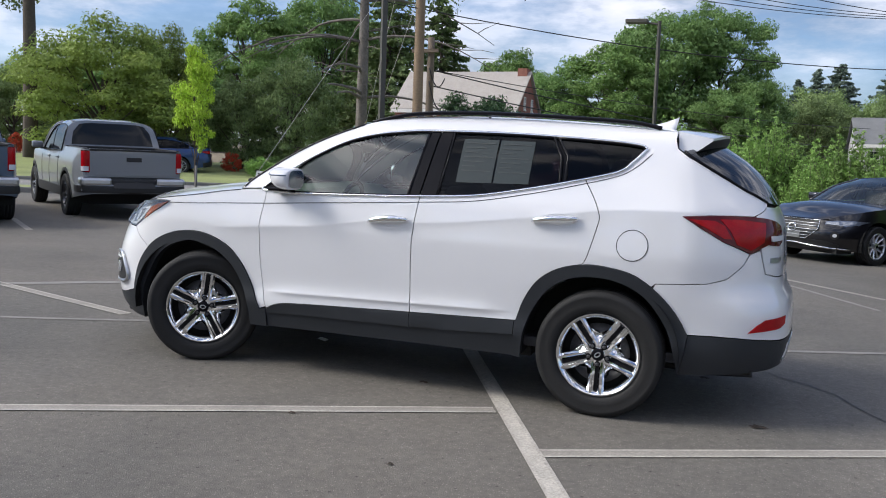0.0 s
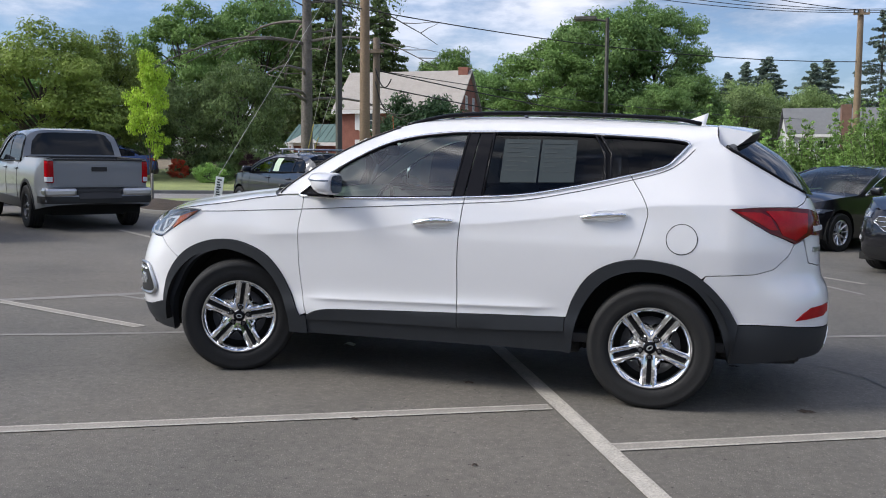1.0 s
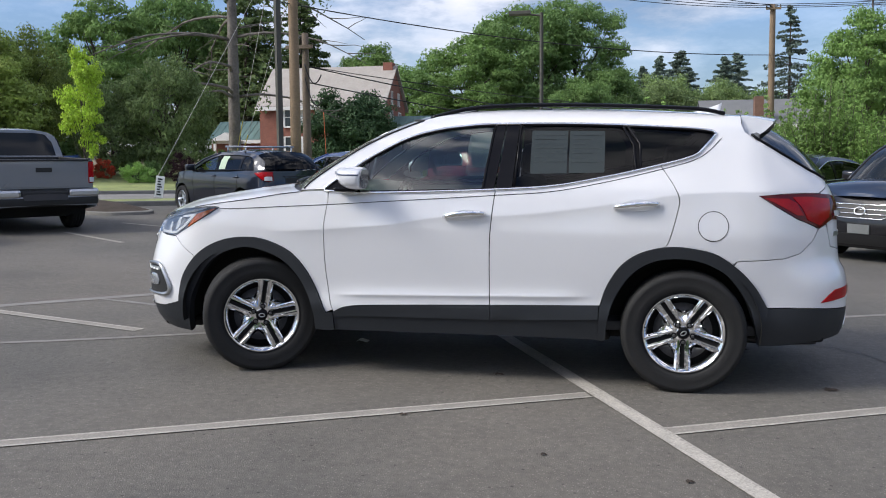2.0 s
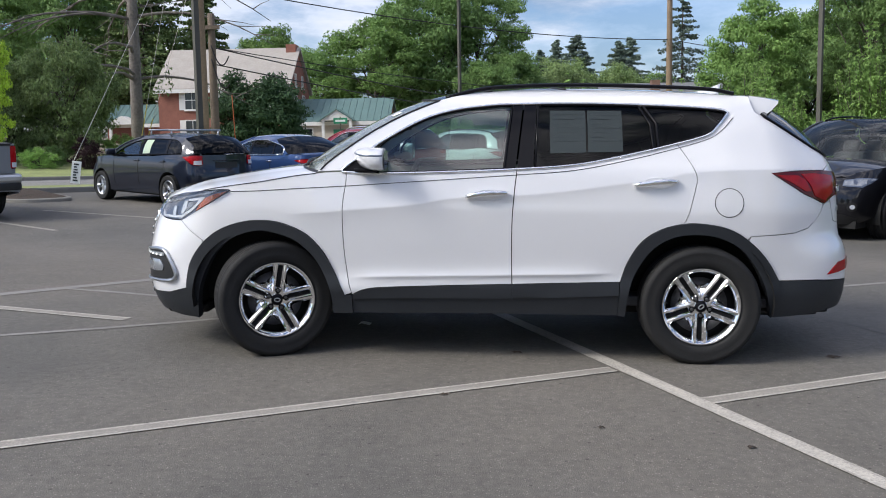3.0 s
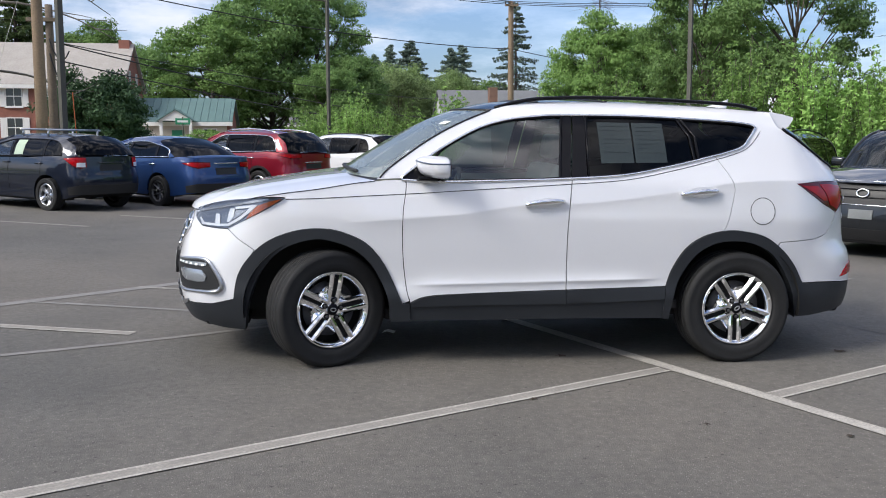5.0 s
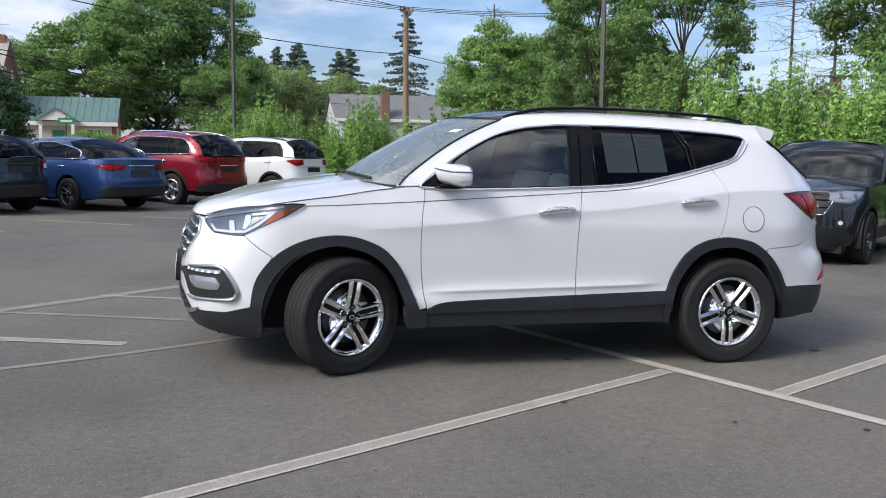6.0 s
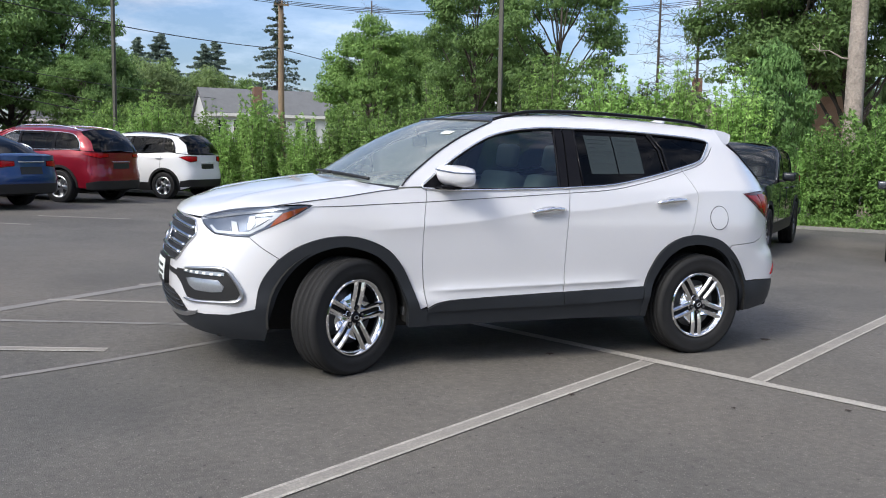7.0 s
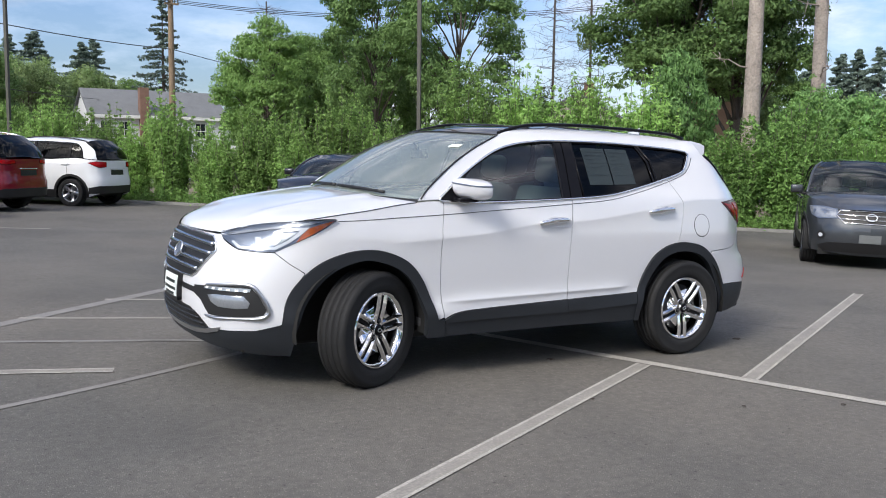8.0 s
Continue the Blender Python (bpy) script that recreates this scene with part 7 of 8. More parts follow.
def gable_house(name, label, x0, x1, y0, y1, zg, ze, zr, wall, roof, over=.35, ridge_along="x", seams=0):
    """A house with a gable roof: walls with thickness, and a roof of two slabs; its near face looks to -y."""
    h = thing(name, Matrix.Translation((x0, y0, zg)), label, "house")
    W, D, E, R = x1 - x0, y1 - y0, ze - zg, zr - zg
    if ridge_along == "x":
        ends = [[(x, 0, 0), (x, D, 0), (x, D, E), (x, D / 2, R), (x, 0, E)] for x in (0, W)]
    else:
        ends = [[(0, y, 0), (W, y, 0), (W, y, E), (W / 2, y, R), (0, y, E)] for y in (0, D)]
    v = ends[0] + ends[1]
    f = [(4, 3, 2, 1, 0), (5, 6, 7, 8, 9)] + [(k, (k + 1) % 5, 5 + (k + 1) % 5, 5 + k) for k in range(5)]
    f = [tuple(reversed(q)) for q in f] if ridge_along != "x" else f
    obj("wall", (v, f), wall, h)
    th = .14
    for g in (0, 1):
        if ridge_along == "x":
            span = D / 2
            ya, yb = (-over, span) if g == 0 else (D + over, span)
            za = E - (R - E) * over / span
            a = [(-over * .6, ya, za), (W + over * .6, ya, za), (W + over * .6, yb, R), (-over * .6, yb, R)]
        else:
            span = W / 2
            xa, xb = (-over, span) if g == 0 else (W + over, span)
            za = E - (R - E) * over / span
            a = [(xa, -over * .6, za), (xa, D + over * .6, za), (xb, D + over * .6, R), (xb, -over * .6, R)]
        up = [(p[0], p[1], p[2] + th) for p in a]
        rf = obj("roof", (a + up, [(0, 1, 2, 3), (7, 6, 5, 4), (0, 4, 5, 1), (1, 5, 6, 2), (2, 6, 7, 3), (3, 7, 4, 0)]), roof, h)
        if seams and ridge_along == "x" and g == 0:
            for k in range(seams):
                x = -over * .6 + (W + over * 1.2) * (k + .5) / seams
                q0, q1 = Vector((x, ya, za + th)), Vector((x, yb, R + th))
                obj("roof_seam", tube([q0, q1], .035, 4), roof, rf)
        if ridge_along == "x" and g == 0:
            obj("eaves_board", block(-over * .6, W + over * .6, ya - .03, ya + .02, za - .16, za + .10), TRIM_WHITE, h)
    return h


hs = gable_house("brick_house", "two-storey red brick house with a pale shingle roof", -23.35, -14.15, 56.0, 63.0, 0.9, 6.2, 9.0, BRICK, ROOF_PALE)
for x in (2.4, 5.1, 7.3):
    window(hs, x, 3.75, .95, 1.25, -.02, shutters=True)
for x in (2.4, 7.3):
    window(hs, x, 1.75, .95, 1.2, -.02, shutters=True)
for y, z, w, h2 in ((2.4, 5.4, .35, .8), (4.6, 5.4, .35, .8), (2.2, 3.6, .7, 1.2), (4.9, 3.6, .7, 1.2), (2.2, 1.3, .7, 1.2)):
    window(hs, y, z, w, h2, 9.22, "right")
obj("chimney", block(8.45, 9.16, 3.0, 4.0, 5.5, 8.42), BRICK, hs)
gs = gable_house("brick_wing", "low brick building with a green metal roof", -14.05, -7.35, 56.6, 61.6, 0.95, 3.75, 5.25, BRICK, ROOF_GREEN, seams=15)
obj("front_wall", block(.0, 6.5, -.06, -.003, 0, 2.75), BEIGE, gs)
window(gs, 1.0, .9, .8, 1.3, -.08)
window(gs, 5.4, .9, .8, 1.3, -.08)
for y in (1.6, 3.3):
    window(gs, y, 1.0, .4, 1.3, 6.72, "right")
pd = [(2.2, -1.1, 2.75), (4.4, -1.1, 2.75), (3.3, -1.1, 3.45), (2.2, 1.6, 2.75), (4.4, 1.6, 2.75), (3.3, 1.6, 3.45)]
obj("porch_roof", (pd, [(0, 1, 2), (5, 4, 3), (0, 2, 5, 3), (1, 4, 5, 2), (0, 3, 4, 1)]), TRIM_WHITE, gs)
obj("porch_covering", ([(2.0, -1.2, 2.72), (3.3, -1.2, 3.55), (3.3, 1.6, 3.55), (2.0, 1.6, 2.72), (4.6, -1.2, 2.72), (4.6, 1.6, 2.72), (2.0, -1.2, 2.62), (4.6, -1.2, 2.62), (3.3, -1.2, 3.45)], [(0, 1, 2, 3), (1, 4, 5, 2), (0, 6, 8, 1), (1, 8, 7, 4)]), ROOF_GREEN, gs)
for x in (2.35, 4.25):
    obj("porch_post", block(x - .1, x + .1, -1.05, -.85, 0, 2.75), TRIM_WHITE, gs)
obj("door", block(2.9, 3.7, -.11, -.06, .1, 2.15), DOOR_GREEN, gs)
ws = gable_house("porch_wing", "small wing with a green metal roof and white porch", -27.6, -23.8, 57.2, 61.5, 0.9, 3.85, 5.1, BRICK, ROOF_GREEN, seams=9)
for x in (.5, 2.2):
    obj("porch_post", block(x - .09, x + .09, -.7, -.5, 0, 2.8), TRIM_WHITE, ws)
obj("porch_roof", ([(.1, -.8, 2.8), (2.6, -.8, 2.8), (1.35, -.8, 3.4), (.1, 1, 2.8), (2.6, 1, 2.8), (1.35, 1, 3.4)], [(0, 1, 2), (5, 4, 3), (0, 2, 5, 3), (1, 4, 5, 2), (0, 3, 4, 1)]), TRIM_WHITE, ws)
fh = gable_house("white_house", "white house with grey shingle roof and brick chimney", 9.3, 20.2, 70.5, 77.5, 1.2, 4.95, 7.0, SIDING, ROOF_GREY)
obj("chimney", block(3.8, 4.5, -.45, .35, 0, 5.9), OLD_BRICK, fh)
for x in (1.2, 2.6, 6.2, 8.8):
    window(fh, x, 1.9, .8, 1.2, -.02)
for y in (2.0, 4.6):
    window(fh, y, 1.9, .7, 1.2, 10.92, "right")
bh = gable_house("beige_house", "beige gabled house half hidden by the hedge", 32.4, 37.2, 39.8, 47, 1.0, 5.0, 6.35, BEIGE, ROOF_GREY, ridge_along="y")
bh.matrix_world = Matrix.Translation((31.0, 36.6, 0.1)) @ pose(0, 0, 0, 0, 0, -40) @ Matrix.Translation((-2.4, 0, 0))
obj("chimney", block(2.75, 3.35, 1.2, 1.8, 4.5, 6.15), OLD_BRICK, bh)
gh = gable_house("white_house", "pale house far off behind dark trees", -5.5, 2.5, 92, 99, 1.2, 4.8, 7.0, SIDING, ROOF_GREY)
for x in (1.5, 4.0, 6.5):
    window(gh, x, 1.5, .9, 1.3, -.02)
sh = thing("shed", Matrix.Translation((25.0, 21.6, .3)) @ pose(0, 0, 0, 0, 0, -39), "brown plank shed behind the hedge", "shed")
WOOD = pbr("weathered brown boards", (0.43, 0.28, 0.20), 0.85, var=0.25, scale=2, fine=20, bump=0.004)
for k in range(16):
    obj("plank", block(-.1, 1.7, 0, .04, .2 + k * .22, .2 + k * .22 + .205), WOOD, sh)
obj("shed_body", block(-.1, 1.7, .041, 1.6, .2, 3.72), WOOD, sh)

# ---- poles and wires ----
POLE = pbr("weathered pole timber", (0.16, 0.126, 0.097), 0.9, var=0.3, scale=1.0, fine=14, bump=0.006)
POLE_PALE = pbr("fresh pole timber", (0.23, 0.165, 0.11), 0.9, var=0.25, scale=1.0, fine=14, bump=0.006)
STEEL = pbr("dark bronze steel", (0.085, 0.082, 0.068), 0.6, 0.2, var=0.15)
WIRE = pbr("black cable", (0.015, 0.015, 0.016), 0.6, var=0.1)
ROPE = pbr("yellow guy guard", (0.55, 0.45, 0.10), 0.6, var=0.15)
GUY = pbr("galvanised guy wire", (0.42, 0.41, 0.37), 0.5, 0.6, var=0.1)


def ground_z(x, y):
    return on(x, y).z


def utility_pole(x, y, top, r, material, label, arms=1, lean=0.0, reach=1.1):
    z = ground_z(x, y) - .1
    p = thing("utility_pole", Matrix.Translation((x, y, z)), label, "utility pole")
    H = top - z
    obj("shaft", tube([(lean * t, 0, H * t) for t in np.linspace(0, 1, 8)], [r * (1.15 - .3 * t) for t in np.linspace(0, 1, 8)], 12), material, p, smooth=True)
    for k in range(arms):
        zz = H - .35 - k * 1.1
        arm = obj("crossarm", block(-reach + lean, reach + lean, -r - .10, -r, zz, zz + .12), material, p)
        for q in (-.9 * reach, -.42 * reach, .42 * reach, .9 * reach):
            obj("insulator", tube([(q + lean, -r - .05, zz + .12), (q + lean, -r - .05, zz + .30)], [.05, .03], 8), STEEL, arm)
    return p


utility_pole(-12.5, 32.3, 15.4, .215, POLE_PALE, "tall weathered timber utility pole with cables", 1)
pp = utility_pole(-12.37, 33.5, 7.6, .18, POLE, "shorter timber pole strapped beside the tall one", 0)
obj("brace", block(-.85, .42, -.26, -.14, 6.0, 6.16), POLE, pp)
utility_pole(11.37, 53.3, 11.45, .20, POLE_PALE, "timber utility pole with a small crossarm", 1, reach=.45)
q3 = utility_pole(26.35, 63.2, 9.9, .17, POLE, "slim grey service pole with a meter box", 0)
obj("meter_box", block(.15, .65, -.2, .15, 7.0, 7.9), STEEL, q3)


def lamp_post(x, y, top, label, thick=.062):
    z = ground_z(x, y)
    p = thing("lamp_post", Matrix.Translation((x, y, z)), label, "lamp post")
    obj("post", tube([(0, 0, 0), (0, 0, top - z)], thick, 4), STEEL, p)
    obj("base", block(-.22, .22, -.22, .22, 0, .55, .03), CONCRETE, p)
    obj("arm", tube([(0, 0, top - z - .1), (-.6, 0, top - z - .02)], .035, 6), STEEL, p)
    obj("head", block(-1.05, -.35, -.17, .17, top - z - .06, top - z + .06, .02), STEEL, p)


lamp_post(-1.04, 23.44, 6.4, "dark bronze parking lot lamp post with a box head")
lamp_post(6.98, 13.27, 8.6, "dark bronze parking lot lamp post beside the hedge")
lamp_post(-7.44, 16.37, 8.0, "dark bronze parking lot lamp post by the street", .095)


def cable(a, b, sag, r=.016, name="cable", label="thin black overhead cable", material=None):
    a, b = Vector(a), Vector(b)
    pts = [a + (b - a) * t - Vector((0, 0, sag * 4 * t * (1 - t))) for t in np.linspace(0, 1, 24)]
    ob = tagged(new(name, mesh_of(name, *tube(pts, r, 5), material or WIRE)), label, "cable", "overhead cables")
    return ob


A_TOP = (-12.40, 33.91, 6.16)
cable(A_TOP, (18, 92, 5.2), 1.0, .03)
cable((-12.40, 33.91, 5.43), (16, 92, 4.2), .8, .03)
cable((-12.40, 33.91, 6.16), (22, 92, 7.5), 1.0, .02)
for z0, z1 in ((6.2, 5.7), (5.6, 4.5)):
    cable((-12.35, 33.3, z0), (-11.55, 33.2, z1), .6, .03)
cable((-11.58, 33.55, 4.04), (-11.43, 33.43, 1.38), 0, .018, label="orange cable guard down the pole", material=pbr("orange conduit", (0.5, 0.13, 0.05), 0.6, var=0.1))
cable((-24, 22, 10.5), (11.37, 53.3, 8.36), 1.3, .026)
cable((11.37, 53.3, 8.36), (60, 79, 6.4), .9, .024)
for k, dz in enumerate((0, .12, .26)):
    cable((-16 + 2 * k, 34, 13.2 + dz), (11.37, 53.2, 11.25 + .1 * k), 1.1, .021)
    cable((11.37, 53.2, 11.25 + .1 * k), (44, 40, 13.0 + dz), 1.3, .021)
cable((-12.46, 32.70, 14.69), (11.37, 53.3, 11.4), 1.0, .024)
# guy wires with their guards and a small sign
for a, b in (((-15.18, 31.81, 1.80), (-13.07, 32.61, 12.75)), ((-14.98, 31.88, 1.80), (-12.58, 32.73, 9.91))):
    a, top = Vector(a), Vector(b)
    t = (ground_z(a.x, a.y) - a.z) / (top.z - a.z)
    foot = a + (top - a) * t
    ob = cable(foot, top, .0, .011, "guy_wire", "steel guy wire with a yellow guard at its foot", GUY)
    q = foot + (top - foot) * .22
    obj("guard", tube([tuple(foot), tuple(q)], .022, 6), ROPE, ob)
sg = thing("hanging_sign", Matrix.Translation((-9.35, 13.3, .75)) @ pose(0, 0, 0, 0, 8, 14), "small white notice plate with worn black print on a guy wire", "sign")
obj("plate", block(-.10, .10, -.008, .008, 0, .50, .003), PAPER, sg)
for k in range(7):
    obj("print_bar", block(-.055, .05 - .02 * (k % 3), -.012, -.009, .05 + k * .06, .085 + k * .06), INK, sg)
cable((-9.46, 13.46, 1.19), (-12.76, 32.63, 11.87), .0, .007, "guy_wire", "steel guy wire running up from the small sign", GUY)
ss = thing("street_sign", Matrix.Translation((-9.2, 48.0, ground_z(-9.2, 48))), "green street sign on a post", "sign")
obj("post", tube([(0, 0, 0), (0, 0, 2.05)], .04, 6), STEEL, ss)
obj("plate", block(-.42, .42, -.03, .03, 1.62, 1.98, .01), DOOR_GREEN, ss)
obj("print_bar", block(-.3, .3, -.04, -.031, 1.74, 1.86), PAPER, ss)

# ---- trees ----
BARK = pbr("grey-brown bark", (0.085, 0.07, 0.058), 0.95, var=0.35, scale=1.5, fine=18, bump=0.02)
BARK_PALE = pbr("pale scaly bark", (0.34, 0.29, 0.25), 0.95, var=0.35, scale=2.5, fine=14, bump=0.03)
GREENS = {
    "oak": foliage("yellow-green oak leaves", (0.235, 0.31, 0.08)),
    "maple": foliage("mid-green maple leaves", (0.175, 0.285, 0.085)),
    "deep": foliage("deep green leaves", (0.165, 0.27, 0.09)),
    "dusty": foliage("dusty grey-green leaves", (0.21, 0.29, 0.115)),
    # needle colour lightened to put the haze of distance into it
    "spruce": foliage("dull blue-green spruce needles, paled for haze", (0.15, 0.20, 0.16), through=.2),
    "pine": foliage("dull pine needles", (0.12, 0.17, 0.065), through=.2),
    "yew": foliage("dark evergreen leaves", (0.065, 0.12, 0.055), through=.15),
    "hedge": foliage("bright hedge leaves", (0.255, 0.41, 0.115), spread=.6),
    "sumac": foliage("cool green feathery leaves", (0.225, 0.40, 0.135), spread=.5),
    "thicket": foliage("deeper green hedge leaves", (0.20, 0.35, 0.095), spread=.6),
    "young": foliage("fresh lime-green leaves", (0.44, 0.62, 0.075)),
    "red": foliage("red ornamental leaves", (0.46, 0.085, 0.045)),
    "purple": foliage("dark purple leaves", (0.035, 0.016, 0.022)),
}


def short(q):
    """Draws in the points that stray far from the middle."""
    L = np.linalg.norm(q, axis=1)[:, None]
    return q * np.minimum(1, 1.75 / L)


def leaf_mesh(name, centres, radii, counts, size, material, seed, flat=0.8, up=0.35, corners=3, hollow=0.0, slim=1.0):
    """Many small leaves scattered round clump centres, three- or four-cornered. hollow: how far they keep to the outside of a clump."""
    g = np.random.default_rng(seed)
    off = [short(g.normal(0, 1, (n, 3))) for n in counts]
    if hollow:
        for o in off:
            o *= (np.maximum(np.linalg.norm(o, axis=1), hollow) / np.maximum(np.linalg.norm(o, axis=1), .05))[:, None]
            o[:, 2] = np.where(o[:, 2] < -.5, o[:, 2] * .45, o[:, 2])
    P = np.concatenate([c + o * np.array([r, r, r * flat]) * .57 for c, r, o in zip(centres, radii, off)])
    n = len(P)
    # leaves face outwards from their clump and upwards, so that each clump has a lit and a shaded side
    nrm = np.concatenate(off) * .75 + g.normal(0, .55, (n, 3)) + np.array([0, 0, up])
    nrm /= np.linalg.norm(nrm, axis=1)[:, None]
    d = g.normal(0, 1, (n, 3))
    d -= nrm * np.sum(nrm * d, 1)[:, None]
    d /= np.linalg.norm(d, axis=1)[:, None]
    b = np.cross(nrm, d) * slim
    s = size * g.uniform(.55, 1.35, n)[:, None]
    if corners == 3:
        V = np.stack([P - d * s * .55 + b * s * .34, P + d * s * .7, P - d * s * .5 - b * s * .40], 1).reshape(-1, 3)
    else:
        V = np.stack([P - d * s * .5, P + b * s * .32 - nrm * s * .06, P + d * s * .5, P - b * s * .32 - nrm * s * .06], 1).reshape(-1, 3)
    me = bpy.data.meshes.new(name)
    me.from_pydata(V.tolist(), [], np.arange(n * corners).reshape(-1, corners).tolist())
    me.materials.append(material)
    me.update()
    return me


def limb(a, b, r0, r1, g, bend=.12, n=6):
    a, b = np.array(a, float), np.array(b, float)
    L = np.linalg.norm(b - a)
    t = np.linspace(0, 1, n)[:, None]
    w = np.cumsum(g.normal(0, bend * L / n, (n, 3)), 0)
    p = a + (b - a) * t + (w - w[-1] * t) * np.sin(np.pi * t)
    return tube([tuple(q) for q in p], list(r0 + (r1 - r0) * t[:, 0]), 6)


def broadleaf(seed, height, crown, base, leaves, size, green, trunk=.22, lobes=18, bark=None, shape=1.0, gaps=.25, label="", name="tree", corners=3, spray=10, reach=.40):
    """A leafy tree: tapered trunk, limbs to each lobe of the crown, and twigs to the sprays of leaves that make up a lobe.
    crown: half width; base: height of the lowest leaves; gaps: share of the sprays left out; reach: size of a lobe against the crown."""
    g = np.random.default_rng(seed)
    root = thing(name, Matrix(), label, "tree")
    cz, ch = (height + base) / 2, (height - base) / 2
    C, R = [], []
    top = np.array([g.normal(0, .2), g.normal(0, .2), base + (height - base) * .6])
    pieces = [limb((0, 0, 0), top, trunk, trunk * .35, g, .05, 8)]
    for k in range(lobes):
        # lobes spread evenly round the crown by the golden angle, from low to high
        t = (k + .5) / lobes
        z = -0.86 + 1.78 * t + g.normal(0, .07)
        z = min(.92, max(-.92, z))
        a = k * 2.39996 + g.normal(0, .35)
        ring = math.sqrt(1 - z * z) * g.uniform(.55, .84)
        wide = crown * (1 - .30 * shape * max(0, z)) * (1 - .25 * max(0, -z - .3))
        c = np.array([ring * wide * math.cos(a), ring * wide * math.sin(a), cz + z * ch * .80])
        big = crown * reach * g.uniform(.72, 1.2)
        foot = top * min(.95, max(.25, (c[2] - big - base * .4) / max(top[2], .1))) * g.uniform(.75, 1.0)
        pieces.append(limb(foot, c, trunk * .36, trunk * .10, g))
        for q in range(spray):
            # sprays sit on the outer and upper side of the lobe
            n = g.normal(0, 1, 3) + np.array([.55 * math.cos(a), .55 * math.sin(a), .25])
            n /= np.linalg.norm(n)
            p = c + n * big * np.array([1, 1, .72]) * g.uniform(.55, 1.0)
            if g.random() < gaps:
                continue
            C.append(p)
            R.append(big * g.uniform(.34, .62))
            if q % 3 == 0:
                pieces.append(limb(c, p, trunk * .10, trunk * .03, g, .12, 4))
        C.append(c)
        R.append(big * .62)
    wsum = np.array(R) ** 2
    counts = np.maximum(8, (leaves * wsum / wsum.sum())).astype(int)
    v, f = join(*pieces)
    part("trunk", mesh_of("trunk", v, f, bark or BARK), None, root)
    part("crown", leaf_mesh("crown", C, R, counts, size, GREENS[green], seed, .62, .45, corners, .75), None, root)
    return root


def conifer(seed, height, width, leaves, size, green, base=1.0, trunk=.2, label="", sparse=0.0, name="tree", bark=None):
    """A spruce: whorls of drooping boughs that shorten to the tip."""
    g = np.random.default_rng(seed)
    root = thing(name, Matrix(), label, "tree")
    C, R, N, pieces = [], [], [], [limb((0, 0, 0), (0, 0, height * .98), trunk, .02, g, .01, 8)]
    z = base
    while z < height - .2:
        t = (z - base) / (height - base)
        reach = width * (1 - t) ** .9 + .08
        for k in range(int(4 + 6 * (1 - t))):
            if g.random() < sparse:
                continue
            a = g.uniform(0, 2 * math.pi)
            L = reach * g.uniform(.7, 1.1)
            zz = z + g.uniform(-.02, .02) * height
            tip = np.array([L * math.cos(a), L * math.sin(a), zz - L * g.uniform(.05, .28) + .1])
            pieces.append(limb((0, 0, zz), tip, .03, .008, g, .05, 4))
            for u in np.linspace(.3, 1, 5):
                C.append(np.array([0, 0, zz]) + (tip - np.array([0, 0, zz])) * u)
                R.append(.075 * width * (1.2 - u * .7) * (1.1 - t * .6) + .06)
                N.append(1.0)
        z += height * .021
    counts = np.full(len(C), max(2, leaves // len(C)))
    v, f = join(*pieces)
    part("trunk", mesh_of("trunk", v, f, bark or BARK), None, root)
    part("crown", leaf_mesh("crown", C, R, counts, size, GREENS[green], seed, .5, .2, 3), None, root)
    return root


def bare_tree(seed, height, reach, trunk, label, tufts=0, low=.35, bark=None, boughs=80, limbs=0):
    """A dying conifer: a straight trunk with thin bare boughs and a few tufts left."""
    g = np.random.default_rng(seed)
    root = thing("tree", Matrix(), label, "tree")
    pieces, C = [limb((0, 0, 0), (g.normal(0, .1), g.normal(0, .1), height), trunk, trunk * .45, g, .01, 10)], []
    for k in range(boughs):
        z = height * g.uniform(low, .98)
        a, L = g.uniform(0, 2 * math.pi), reach * g.uniform(.35, 1.0)
        tip = np.array([L * math.cos(a), L * math.sin(a), z + g.uniform(-.6, .5) * L * .5])
        pieces.append(limb((0, 0, z), tip, trunk * .11, trunk * .02, g, .22, 5))
        for q in range(3):
            u = g.uniform(.4, .8)
            s = np.array([0, 0, z]) + (tip - np.array([0, 0, z])) * u
            pieces.append(limb(s, s + g.normal(0, L * .16, 3), trunk * .06, trunk * .015, g, .1, 3))
        if k < tufts:
            C.append(tip)
    for k in range(limbs):
        # long bare limbs that rise a little and then droop, with forked ends
        z, a = height * g.uniform(.22, .72), k * 2.39996 + g.normal(0, .3)
        L = reach * g.uniform(1.0, 1.5)
        c, q = math.cos(a), math.sin(a)
        pts = [(L * t * c + g.normal(0, .05), L * t * q + g.normal(0, .05), z + L * (.22 * t - .42 * t * t)) for t in np.linspace(0, 1, 9)]
        pieces.append(tube(pts, list(np.linspace(trunk * .26, trunk * .05, 9)), 6))
        for t in (4, 5, 6, 7):
            e = np.array(pts[t]) + np.array([c, q, -.2]) * L * .18 + g.normal(0, L * .07, 3)
            pieces.append(limb(pts[t], e, trunk * .09, trunk * .025, g, .15, 4))
    v, f = join(*pieces)
    part("trunk", mesh_of("trunk", v, f, bark or (BARK_PALE if trunk > .2 else BARK)), None, root)
    if C:
        part("crown", leaf_mesh("crown", C, [reach * .28] * len(C), [260] * len(C), .16, GREENS["pine"], seed), None, root)
    return root


